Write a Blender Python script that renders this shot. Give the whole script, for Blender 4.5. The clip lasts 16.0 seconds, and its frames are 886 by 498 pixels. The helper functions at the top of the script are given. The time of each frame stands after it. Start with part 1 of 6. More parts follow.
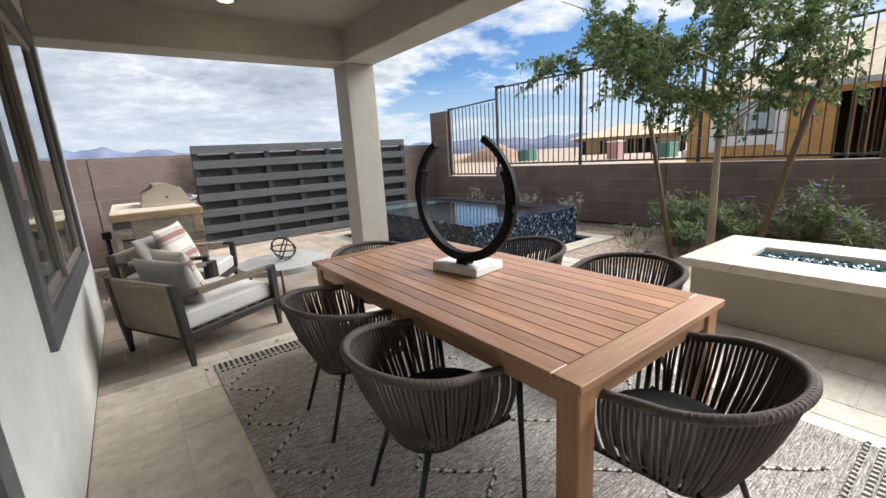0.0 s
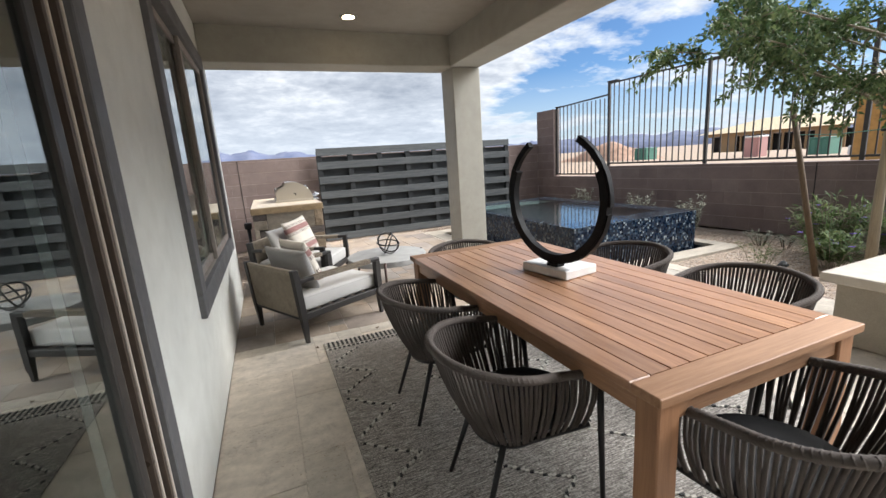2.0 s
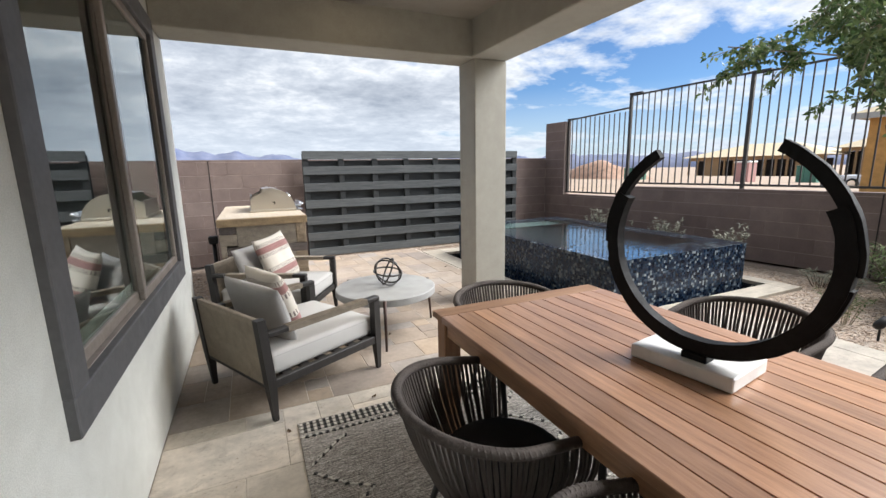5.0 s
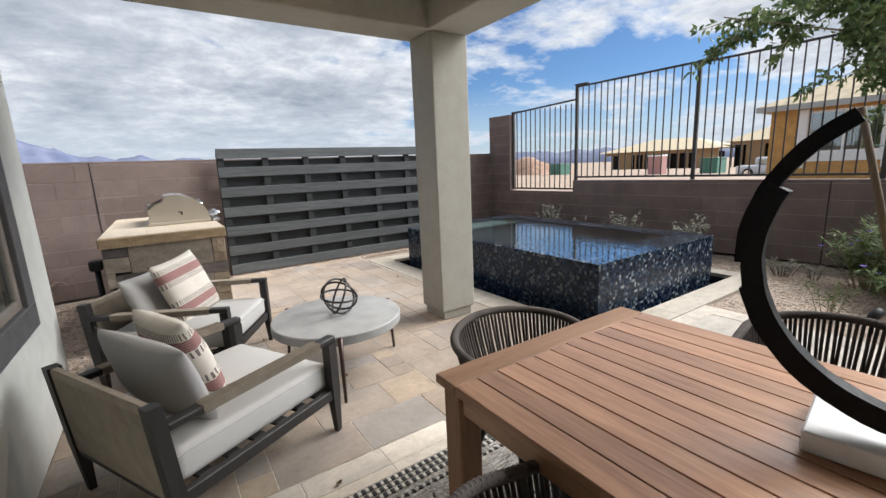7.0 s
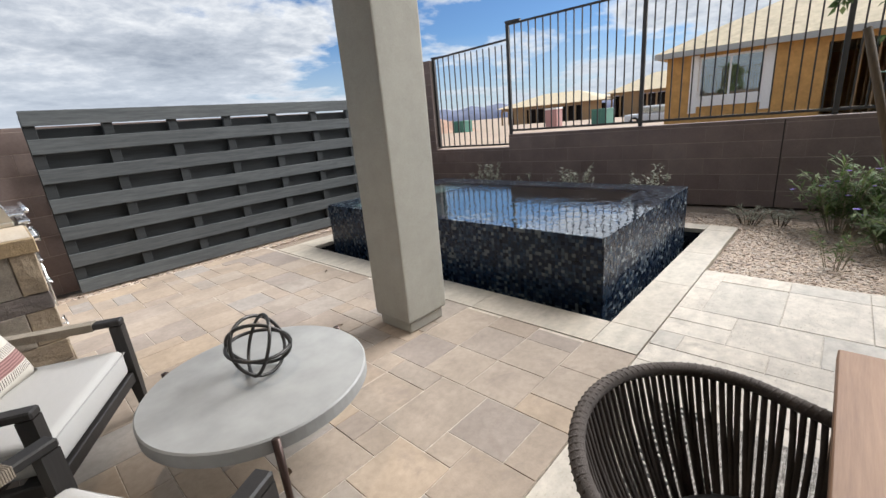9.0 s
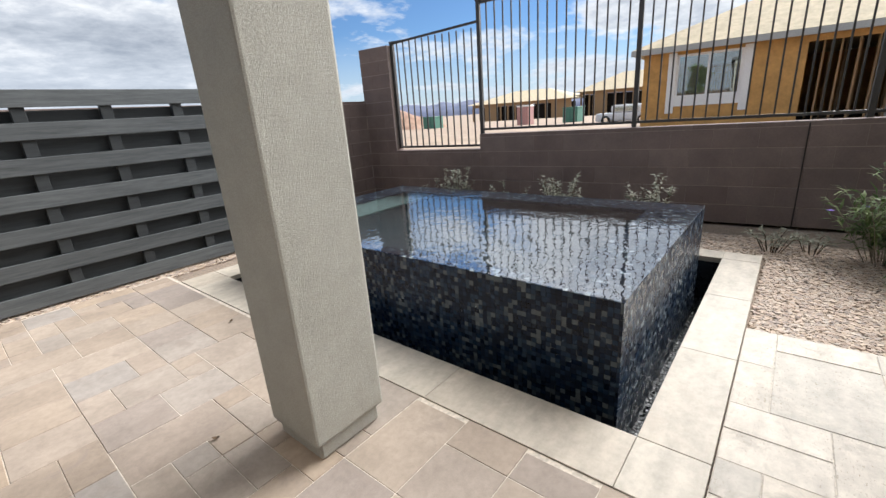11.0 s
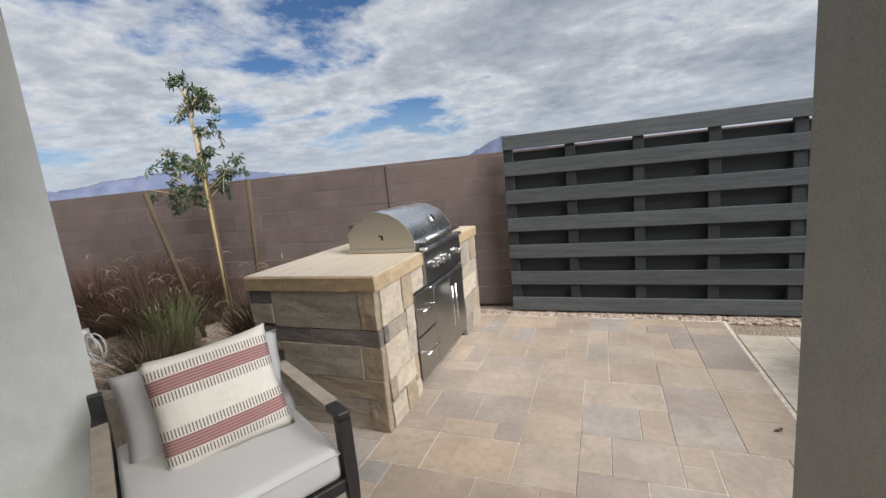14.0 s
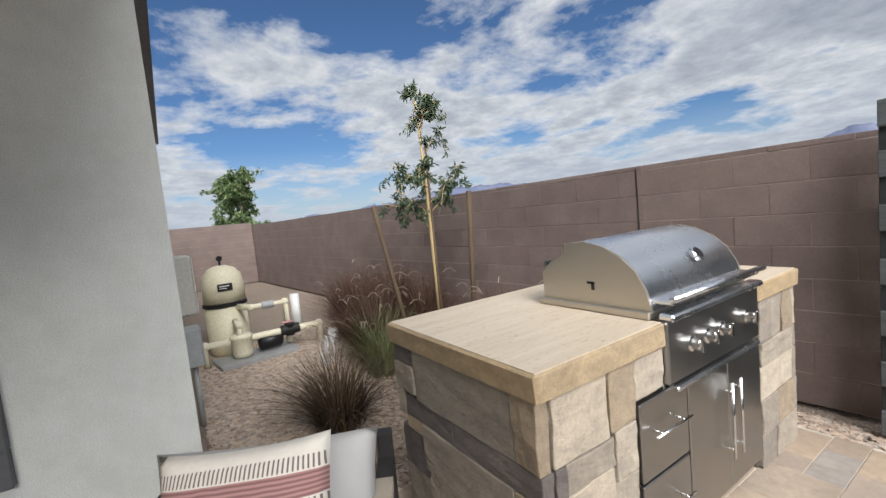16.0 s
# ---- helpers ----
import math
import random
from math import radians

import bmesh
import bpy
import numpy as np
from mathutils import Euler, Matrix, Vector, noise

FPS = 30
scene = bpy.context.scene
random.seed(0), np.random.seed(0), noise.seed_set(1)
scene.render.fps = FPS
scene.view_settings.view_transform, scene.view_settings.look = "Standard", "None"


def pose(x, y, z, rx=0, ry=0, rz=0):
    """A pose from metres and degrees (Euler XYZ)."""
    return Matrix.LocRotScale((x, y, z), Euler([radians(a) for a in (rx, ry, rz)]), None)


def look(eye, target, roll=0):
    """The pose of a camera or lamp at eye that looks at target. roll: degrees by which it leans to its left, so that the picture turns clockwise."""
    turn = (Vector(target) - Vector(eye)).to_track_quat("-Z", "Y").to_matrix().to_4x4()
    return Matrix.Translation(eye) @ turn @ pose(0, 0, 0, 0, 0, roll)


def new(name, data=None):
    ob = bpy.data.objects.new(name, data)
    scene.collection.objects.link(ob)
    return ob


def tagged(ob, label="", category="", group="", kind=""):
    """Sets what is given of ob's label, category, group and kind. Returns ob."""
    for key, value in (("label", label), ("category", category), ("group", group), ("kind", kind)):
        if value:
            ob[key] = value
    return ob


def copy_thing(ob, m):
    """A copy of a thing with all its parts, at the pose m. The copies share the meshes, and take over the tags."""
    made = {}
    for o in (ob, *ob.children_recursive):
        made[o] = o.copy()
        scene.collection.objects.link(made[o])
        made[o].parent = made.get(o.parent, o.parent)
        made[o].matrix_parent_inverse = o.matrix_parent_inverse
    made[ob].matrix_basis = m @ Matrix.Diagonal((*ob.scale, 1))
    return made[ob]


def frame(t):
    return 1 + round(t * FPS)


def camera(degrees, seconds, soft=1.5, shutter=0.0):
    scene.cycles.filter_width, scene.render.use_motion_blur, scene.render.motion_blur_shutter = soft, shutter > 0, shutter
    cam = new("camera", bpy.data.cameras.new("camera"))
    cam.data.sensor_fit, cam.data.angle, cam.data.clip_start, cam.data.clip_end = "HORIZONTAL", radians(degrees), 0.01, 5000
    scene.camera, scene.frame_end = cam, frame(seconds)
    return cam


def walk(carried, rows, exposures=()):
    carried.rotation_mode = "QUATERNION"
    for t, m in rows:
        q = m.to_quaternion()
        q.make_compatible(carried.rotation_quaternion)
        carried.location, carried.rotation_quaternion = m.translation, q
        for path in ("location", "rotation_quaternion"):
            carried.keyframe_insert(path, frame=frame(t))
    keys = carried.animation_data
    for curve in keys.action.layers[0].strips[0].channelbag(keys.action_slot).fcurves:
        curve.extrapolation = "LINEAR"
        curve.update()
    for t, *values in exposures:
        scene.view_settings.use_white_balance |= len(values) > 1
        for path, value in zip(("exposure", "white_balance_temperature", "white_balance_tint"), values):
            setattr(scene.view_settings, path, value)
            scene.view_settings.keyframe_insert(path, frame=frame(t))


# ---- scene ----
cam = camera(93.1, 16.0)
PATH = [
    (0, (0.286, 0.667, 1.412), (1.442, 2.237, 0.967), -3.4),
    (0.5, (0.307, 0.605, 1.407), (1.332, 2.261, 0.954), -3.4),
    (1, (0.31, 0.585, 1.4), (1.209, 2.314, 0.952), -3.9),
    (1.5, (0.315, 0.586, 1.407), (1.108, 2.37, 0.975), -4.0),
    (2, (0.317, 0.581, 1.415), (1.052, 2.394, 0.999), -3.9),
    (2.5, (0.304, 0.646, 1.385), (1.0, 2.479, 0.989), -3.6),
    (3, (0.298, 0.84, 1.393), (0.966, 2.684, 1.002), -3.2),
    (5.5, (0.473, 1.738, 1.427), (1.361, 3.493, 1.063), -0.9),
    (6, (0.49, 1.865, 1.41), (1.479, 3.565, 1.043), -1.5),
    (6.5, (0.565, 2.086, 1.416), (1.621, 3.742, 1.039), -2.0),
    (7, (0.554, 2.361, 1.397), (1.638, 3.997, 1.013), -2.5),
    (7.5, (0.581, 2.645, 1.378), (1.751, 4.206, 0.941), -2.7),
    (8, (0.722, 2.953, 1.37), (1.962, 4.438, 0.863), -3.5),
    (8.5, (0.824, 3.243, 1.355), (2.133, 4.653, 0.808), -4.4),
    (9, (0.929, 3.479, 1.354), (2.304, 4.809, 0.773), -5.2),
    (9.5, (1.157, 3.673, 1.346), (2.604, 4.918, 0.75), -5.3),
    (12, (2.246, 4.34, 1.352), (3.683, 5.587, 0.736), -3.2),
    (12.5, (2.374, 4.424, 1.365), (3.523, 5.951, 0.775), -3.7),
    (13, (2.391, 4.403, 1.391), (2.829, 6.286, 0.878), -4.1),
    (13.5, (2.298, 4.529, 1.412), (1.985, 6.462, 1.003), -4.9),
    (14, (2.191, 4.755, 1.435), (1.468, 6.59, 1.099), -5.5),
    (14.5, (2.098, 5.055, 1.406), (1.102, 6.764, 1.111), -5.3),
    (15, (2.016, 5.36, 1.419), (0.75, 6.886, 1.155), -5.4),
    (15.5, (1.878, 5.631, 1.42), (0.388, 6.944, 1.184), -5.3),
    (16, (1.844, 5.877, 1.415), (0.174, 6.965, 1.25), -5.7),
]
walk(cam, [(t, look(eye, target, roll)) for t, eye, target, roll in PATH], exposures=[(0.0, 1.06), (3.0, 1.14), (5.5, 1.06), (8.0, 0.80), (12.0, 1.03), (13.0, 0.83), (14.0, 0.47), (16.0, 0.52)])

# ---- world and light ----
def build_world():
    w = bpy.data.worlds.new("sky")
    scene.world = w
    w.use_nodes = True
    n, l = w.node_tree.nodes, w.node_tree.links
    n.clear()
    out = n.new("ShaderNodeOutputWorld")
    bg = n.new("ShaderNodeBackground")
    sky = n.new("ShaderNodeTexSky")
    sky.sky_type = "NISHITA"
    sky.sun_disc = False
    sky.sun_elevation, sky.sun_rotation = radians(39), radians(107)
    sky.altitude, sky.air_density, sky.dust_density, sky.ozone_density = 800, 1.0, 0.5, 2.0
    tc = n.new("ShaderNodeTexCoord")
    sep = n.new("ShaderNodeSeparateXYZ")
    l.new(tc.outputs["Generated"], sep.inputs[0])

    def math_node(op, a, b=None):
        m = n.new("ShaderNodeMath")
        m.operation = op
        for i, v in enumerate((a, b)):
            if v is None:
                continue
            if isinstance(v, (int, float)):
                m.inputs[i].default_value = v
            else:
                l.new(v, m.inputs[i])
        return m.outputs[0]

    # clouds lie on a plane overhead, so they flatten towards the horizon
    up = math_node("ADD", math_node("MAXIMUM", sep.outputs["Z"], 0.0), 0.17)
    com = n.new("ShaderNodeCombineXYZ")
    l.new(math_node("DIVIDE", sep.outputs["X"], up), com.inputs[0])
    l.new(math_node("DIVIDE", sep.outputs["Y"], up), com.inputs[1])

    def noise_node(scale, detail, rough, offset, distortion=0.0):
        mp = n.new("ShaderNodeMapping")
        mp.inputs["Location"].default_value = offset
        l.new(com.outputs[0], mp.inputs["Vector"])
        t = n.new("ShaderNodeTexNoise")
        t.inputs["Scale"].default_value = scale
        t.inputs["Detail"].default_value = detail
        t.inputs["Roughness"].default_value = rough
        t.inputs["Distortion"].default_value = distortion
        l.new(mp.outputs[0], t.inputs["Vector"])
        return t.outputs["Fac"]

    def ramp(fac, stops):
        r = n.new("ShaderNodeValToRGB")
        el = r.color_ramp.elements
        el[0].position, el[0].color = stops[0]
        el[1].position, el[1].color = stops[1]
        for p, c in stops[2:]:
            e = el.new(p)
            e.color = c
        l.new(fac, r.inputs[0])
        return r.outputs[0]

    g = lambda v: (v, v, v, 1)
    cover = math_node("ADD", math_node("MULTIPLY", noise_node(CLOUD[0], 12, 0.6, CLOUD[1], 0.15), 0.72), math_node("MULTIPLY", noise_node(0.42, 2, 0.5, CLOUD[2]), 0.36))
    cover = math_node("SUBTRACT", cover, math_node("MULTIPLY", sep.outputs["Z"], 0.02))
    # the cloud deck is broken to the east and the west and closes to the north
    for toward, wide, full, amount in BREAKS:
        d = n.new("ShaderNodeVectorMath")
        d.operation = "DOT_PRODUCT"
        l.new(tc.outputs["Generated"], d.inputs[0])
        d.inputs[1].default_value = Vector(toward).normalized()
        mr = n.new("ShaderNodeMapRange")
        mr.interpolation_type = "SMOOTHSTEP"
        l.new(d.outputs["Value"], mr.inputs["Value"])
        mr.inputs["From Min"].default_value, mr.inputs["From Max"].default_value = math.cos(radians(wide)), math.cos(radians(full))
        mr.inputs["To Min"].default_value, mr.inputs["To Max"].default_value = 0.0, amount
        cover = math_node("ADD", cover, mr.outputs["Result"])
    mask = ramp(cover, [(CLOUD[3], g(0)), (CLOUD[4], g(1))])
    # thin edges are bright, thick middles grey, broken by smaller billows
    billow = math_node("MULTIPLY", math_node("SUBTRACT", noise_node(6.5, 10, 0.64, (5.3, 1.7, 0), 0.2), 0.5), 0.40)
    shade = ramp(math_node("ADD", cover, billow), [(0.46, (*CLOUD_LIGHT, 1)), (0.60, (5.6, 6.1, 6.9, 1)), (0.80, (*CLOUD_DARK, 1))])
    mixn = n.new("ShaderNodeMix")
    mixn.data_type = "RGBA"
    scl = n.new("ShaderNodeVectorMath")
    scl.operation = "MULTIPLY"
    l.new(sky.outputs[0], scl.inputs[0])
    scl.inputs[1].default_value = SKY_TINT
    l.new(mask, mixn.inputs["Factor"])
    l.new(scl.outputs[0], mixn.inputs["A"])
    l.new(shade, mixn.inputs["B"])
    # pale haze low over the horizon
    haze = n.new("ShaderNodeMix")
    haze.data_type = "RGBA"
    low = ramp(sep.outputs["Z"], [(0.0, g(0.8)), (0.17, g(0))])
    l.new(low, haze.inputs["Factor"])
    l.new(mixn.outputs["Result"], haze.inputs["A"])
    haze.inputs["B"].default_value = (6.0, 6.8, 7.9, 1)
    l.new(haze.outputs["Result"], bg.inputs["Color"])
    bg.inputs["Strength"].default_value = 0.058
    l.new(bg.outputs[0], out.inputs["Surface"])


SKY_TINT = (0.62, 0.83, 1.06)
CLOUD = (1.3, (4.6, 2.1, 0), (3.0, 6.0, 0), 0.447, 0.522)
CLOUD_DARK, CLOUD_LIGHT = (3.0, 3.5, 4.3), (8.9, 9.2, 9.6)
# direction, degrees to its rim and its core, change of cover
BREAKS = (((0.72, 0.64, 0.26), 26, 6, -0.05), ((-0.89, 0.29, 0.36), 26, 5, -0.07), ((0.09, 0.98, 0.17), 34, 8, 0.06))
build_world()

sun = new("sun", bpy.data.lights.new("sun", "SUN"))
sun.data.energy, sun.data.angle, sun.data.color = 4.8, radians(48), (0.975, 0.98, 0.995)
# high sun behind thin cloud, from the open side of the patio
sun.matrix_world = pose(0, 0, 30, 51, 0, 73)

# ---- materials ----
class Nodes:
    """A small shorthand for building one material's nodes."""

    def __init__(self, name, rough=0.6, metal=0.0):
        self.mat = bpy.data.materials.new(name)
        self.mat.use_nodes = True
        self.n, self.l = self.mat.node_tree.nodes, self.mat.node_tree.links
        self.bsdf = self.n["Principled BSDF"]
        self.bsdf.inputs["Roughness"].default_value = rough
        self.bsdf.inputs["Metallic"].default_value = metal
        self.tc = self.n.new("ShaderNodeTexCoord")

    def link(self, a, b):
        self.l.new(a, b)

    def coords(self, scale=(1, 1, 1), rot=(0, 0, 0), local=True):
        mp = self.n.new("ShaderNodeMapping")
        mp.inputs["Scale"].default_value = scale
        mp.inputs["Rotation"].default_value = rot
        if local:
            self.link(self.tc.outputs["Object"], mp.inputs["Vector"])
        else:
            geo = self.n.new("ShaderNodeNewGeometry")
            self.link(geo.outputs["Position"], mp.inputs["Vector"])
        return mp.outputs[0]

    def noise(self, scale, detail=4, rough=0.55, vec=None, distortion=0.0):
        t = self.n.new("ShaderNodeTexNoise")
        t.inputs["Scale"].default_value, t.inputs["Detail"].default_value = scale, detail
        t.inputs["Roughness"].default_value, t.inputs["Distortion"].default_value = rough, distortion
        self.link(vec if vec is not None else self.coords(local=False), t.inputs["Vector"])
        return t.outputs["Fac"]

    def voronoi(self, scale, vec=None, feature="F1", out="Distance"):
        t = self.n.new("ShaderNodeTexVoronoi")
        t.feature = feature
        t.inputs["Scale"].default_value = scale
        self.link(vec if vec is not None else self.coords(local=False), t.inputs["Vector"])
        return t.outputs[out]

    def wave(self, scale, vec, distortion=0.0, direction="X"):
        t = self.n.new("ShaderNodeTexWave")
        t.bands_direction = direction
        t.inputs["Scale"].default_value, t.inputs["Distortion"].default_value = scale, distortion
        self.link(vec, t.inputs["Vector"])
        return t.outputs["Fac"]

    def ramp(self, fac, *stops):
        r = self.n.new("ShaderNodeValToRGB")
        el = r.color_ramp.elements
        for i, (p, c) in enumerate(stops):
            e = el[i] if i < 2 else el.new(p)
            e.position = p
            e.color = (*c, 1) if len(c) == 3 else c
        self.link(fac, r.inputs[0])
        return r.outputs[0]

    def mix(self, a, b, fac=0.5, mode="MIX"):
        m = self.n.new("ShaderNodeMix")
        m.data_type, m.blend_type = "RGBA", mode
        for key, v in (("Factor", fac), ("A", a), ("B", b)):
            if isinstance(v, (int, float)):
                m.inputs[key].default_value = v
            elif isinstance(v, tuple):
                m.inputs[key].default_value = (*v, 1)
            else:
                self.link(v, m.inputs[key])
        return m.outputs["Result"]

    def random(self):
        o = self.n.new("ShaderNodeObjectInfo")
        return o.outputs["Random"]

    def island(self):
        g = self.n.new("ShaderNodeNewGeometry")
        return g.outputs["Random Per Island"]

    def color(self, c):
        if isinstance(c, tuple):
            self.bsdf.inputs["Base Color"].default_value = (*c, 1)
        else:
            self.link(c, self.bsdf.inputs["Base Color"])
        return self

    def rough(self, fac, lo, hi):
        self.link(self.ramp(fac, (0.3, (lo,) * 3), (0.7, (hi,) * 3)), self.bsdf.inputs["Roughness"])
        return self

    def bump(self, height, strength=0.3, dist=0.01):
        b = self.n.new("ShaderNodeBump")
        b.inputs["Strength"].default_value, b.inputs["Distance"].default_value = strength, dist
        self.link(height, b.inputs["Height"])
        self.link(b.outputs[0], self.bsdf.inputs["Normal"])
        return self


def stucco(name, base):
    m = Nodes(name, 0.9)
    big = m.noise(1.3, 5)
    c = m.ramp(big, (0.3, tuple(v * 0.9 for v in base)), (0.7, tuple(v * 1.06 for v in base)))
    fine = m.noise(240, 4, 0.65)
    c = m.mix(c, m.ramp(m.noise(9, 6, 0.65), (0.35, (0.93, 0.925, 0.915)), (0.62, (1.03,) * 3)), 0.8, "MULTIPLY")
    m.color(m.mix(c, m.ramp(fine, (0.32, (0.62,) * 3), (0.62, (1.04,) * 3)), 0.6, "MULTIPLY"))
    return m.bump(m.mix(fine, m.noise(110, 4, 0.6), 0.5), 0.7, 0.005).mat


def pieces(name, tones, rough=0.85, grain=30.0, bump=0.3, local_scale=(1, 1, 1), stain=None, pits=False):
    """Masonry or paving whose pieces vary by each object's own random number."""
    m = Nodes(name, rough)
    n = len(tones)
    c = m.ramp(m.random(), *[(i / (n - 1), t) for i, t in enumerate(tones)])
    patch = m.noise(3.1, 6, 0.6, m.coords(local_scale, local=False))
    c = m.mix(c, m.ramp(patch, (0.3, (0.72,) * 3), (0.68, (1.1,) * 3)), 0.8, "MULTIPLY")
    fine = m.noise(grain, 6, 0.68)
    c = m.mix(c, m.ramp(fine, (0.3, (0.75,) * 3), (0.6, (1.05,) * 3)), 0.6, "MULTIPLY")
    if stain:
        c = m.mix(c, stain, m.ramp(m.noise(5.5, 8, 0.7, distortion=0.6), (0.55, (0, 0, 0)), (0.68, (0.7,) * 3)))
    if pits:
        hole = m.ramp(m.noise(48, 5, 0.7, m.coords((1.0, 1.7, 1.0), local=False)), (0.34, (0.55, 0.49, 0.41)), (0.43, (1, 1, 1)))
        c = m.mix(c, hole, m.ramp(m.noise(2.2, 3), (0.42, (0.1,) * 3), (0.6, (0.95,) * 3)), "MULTIPLY")
    m.color(c)
    return m.bump(m.mix(fine, patch, 0.35), bump, 0.006).mat


def wood(name, dark, light, axis="Y", rough=0.5, grain=1.0, coat=0.0):
    m = Nodes(name, rough)
    s = {"X": (1.2, 18, 18), "Y": (18, 1.2, 18), "Z": (18, 18, 1.2)}[axis]
    v = m.coords(s, local=False)
    g1 = m.noise(2.2 * grain, 8, 0.62, v, 0.4)
    g2 = m.noise(9 * grain, 4, 0.6, v)
    c = m.ramp(m.mix(g1, g2, 0.35), (0.3, dark), (0.7, light))
    c = m.mix(c, m.ramp(m.island(), (0, (0.82,) * 3), (1, (1.1,) * 3)), 0.8, "MULTIPLY")
    c = m.mix(c, m.ramp(m.random(), (0, (0.76,) * 3), (1, (1.16,) * 3)), 0.9, "MULTIPLY")
    m.bsdf.inputs["Coat Weight"].default_value = coat
    m.bsdf.inputs["Coat Roughness"].default_value = 0.22
    return m.color(c).bump(g2, 0.12, 0.004).mat


def plain(name, c, rough=0.5, metal=0.0, speck=0.1, scale=40.0, bump=0.05):
    m = Nodes(name, rough, metal)
    n = m.noise(scale, 4)
    m.color(m.ramp(n, (0.3, tuple(v * (1 - speck) for v in c)), (0.7, tuple(min(1, v * (1 + speck)) for v in c))))
    m.rough(m.noise(scale * 0.2, 3), max(0.02, rough - 0.08), min(1, rough + 0.08))
    return m.bump(n, bump, 0.003).mat


def woven(name, c, scale=260.0, tone=0.25):
    m = Nodes(name, 0.92)
    v = m.coords(local=True)
    a = m.wave(scale, v, 0.5, "X")
    b = m.wave(scale, v, 0.5, "Y")
    d = m.wave(scale, v, 0.5, "Z")
    w = m.mix(m.mix(a, b, 0.5), d, 0.33)
    col = m.ramp(m.mix(w, m.noise(14, 5), 0.5), (0.25, tuple(x * (1 - tone) for x in c)), (0.7, tuple(min(1, x * (1 + tone * 0.4)) for x in c)))
    return m.color(col).bump(w, 0.25, 0.002).mat


def clear_glass(name, tint=(0.86, 0.92, 0.9), rough=0.0, ior=1.5):
    m = Nodes(name, rough)
    m.color(tint)
    m.bsdf.inputs["Transmission Weight"].default_value = 1.0
    m.bsdf.inputs["IOR"].default_value = ior
    return m.mat


M_STUCCO = stucco("stucco_greige", (0.73, 0.735, 0.685))
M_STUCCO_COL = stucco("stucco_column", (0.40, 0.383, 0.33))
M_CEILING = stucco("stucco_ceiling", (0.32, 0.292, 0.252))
M_TRIM = plain("trim_grey", (0.105, 0.105, 0.108), 0.6)
M_SASH = plain("sash_tan", (0.25, 0.215, 0.185), 0.45)
M_DARKFRAME = plain("dark_bronze_leaf", (0.03, 0.027, 0.025), 0.45)
M_LIP = plain("pale_bronze_lip", (0.56, 0.50, 0.44), 0.4)
M_BRONZE_FRAME = plain("bronze_frame", (0.085, 0.065, 0.052), 0.35, 0.3)
M_GLASS = clear_glass("window_glass", (0.66, 0.82, 0.80), ior=2.6)
# dark grey stands in for the shade of the unlit room
M_ROOM = plain("room_shade", (0.10, 0.10, 0.10), 0.9)
M_BLOCK = pieces("block_mauve", [(0.170, 0.122, 0.106), (0.196, 0.145, 0.126), (0.181, 0.132, 0.114), (0.213, 0.160, 0.139)], 0.9, 55, 0.4)
M_MORTAR = plain("mortar", (0.29, 0.228, 0.20), 0.95, speck=0.15)
M_PAVER = pieces("paver_tan", [(0.315, 0.245, 0.185), (0.385, 0.31, 0.242), (0.29, 0.24, 0.205), (0.405, 0.31, 0.222), (0.315, 0.278, 0.245), (0.36, 0.28, 0.208)], 0.8, 26, 0.35, stain=(0.25, 0.20, 0.165))
M_TRAV = pieces("travertine_ivory", [(0.58, 0.51, 0.42), (0.66, 0.585, 0.49), (0.62, 0.54, 0.44), (0.53, 0.48, 0.41), (0.54, 0.475, 0.385)], 0.7, 18, 0.35, (1.6, 3.0, 1), stain=(0.36, 0.31, 0.255), pits=True)
M_COPING = pieces("coping_ivory", [(0.464, 0.404, 0.323), (0.516, 0.456, 0.37), (0.482, 0.413, 0.327)], 0.6, 22, 0.2, (1.4, 3.2, 1), stain=(0.42, 0.355, 0.28))
M_JOINT = plain("joint_sand", (0.52, 0.46, 0.385), 0.95, speck=0.3)
M_JOINT_PALE = plain("joint_pale", (0.54, 0.47, 0.385), 0.95, speck=0.3)
M_IRON = plain("iron_bronze", (0.045, 0.04, 0.036), 0.55, 0.2)
M_SLAT = wood("slat_grey", (0.042, 0.046, 0.048), (0.115, 0.122, 0.122), "X", 0.75)
# darker copy of the slat stain, with the shade behind the slats in its colour
M_SLAT_SHADED = wood("slat_shadow", (0.018, 0.020, 0.021), (0.038, 0.042, 0.043), "X", 0.8)
M_TEAK = wood("teak", (0.215, 0.10, 0.052), (0.49, 0.27, 0.15), "Y", 0.36, coat=0.2)
M_TEAK_X = wood("teak_cross", (0.23, 0.115, 0.058), (0.43, 0.245, 0.135), "X", 0.6)
M_TEAK_Z = wood("teak_leg", (0.22, 0.105, 0.05), (0.38, 0.195, 0.098), "Z", 0.55)
M_WHITE = plain("white_paint", (0.78, 0.77, 0.74), 0.5)
M_LAMP = Nodes("lamp_lens").mat
M_LAMP.node_tree.nodes["Principled BSDF"].inputs["Emission Color"].default_value = (1.0, 0.78, 0.5, 1)
M_LAMP.node_tree.nodes["Principled BSDF"].inputs["Emission Strength"].default_value = 9.0


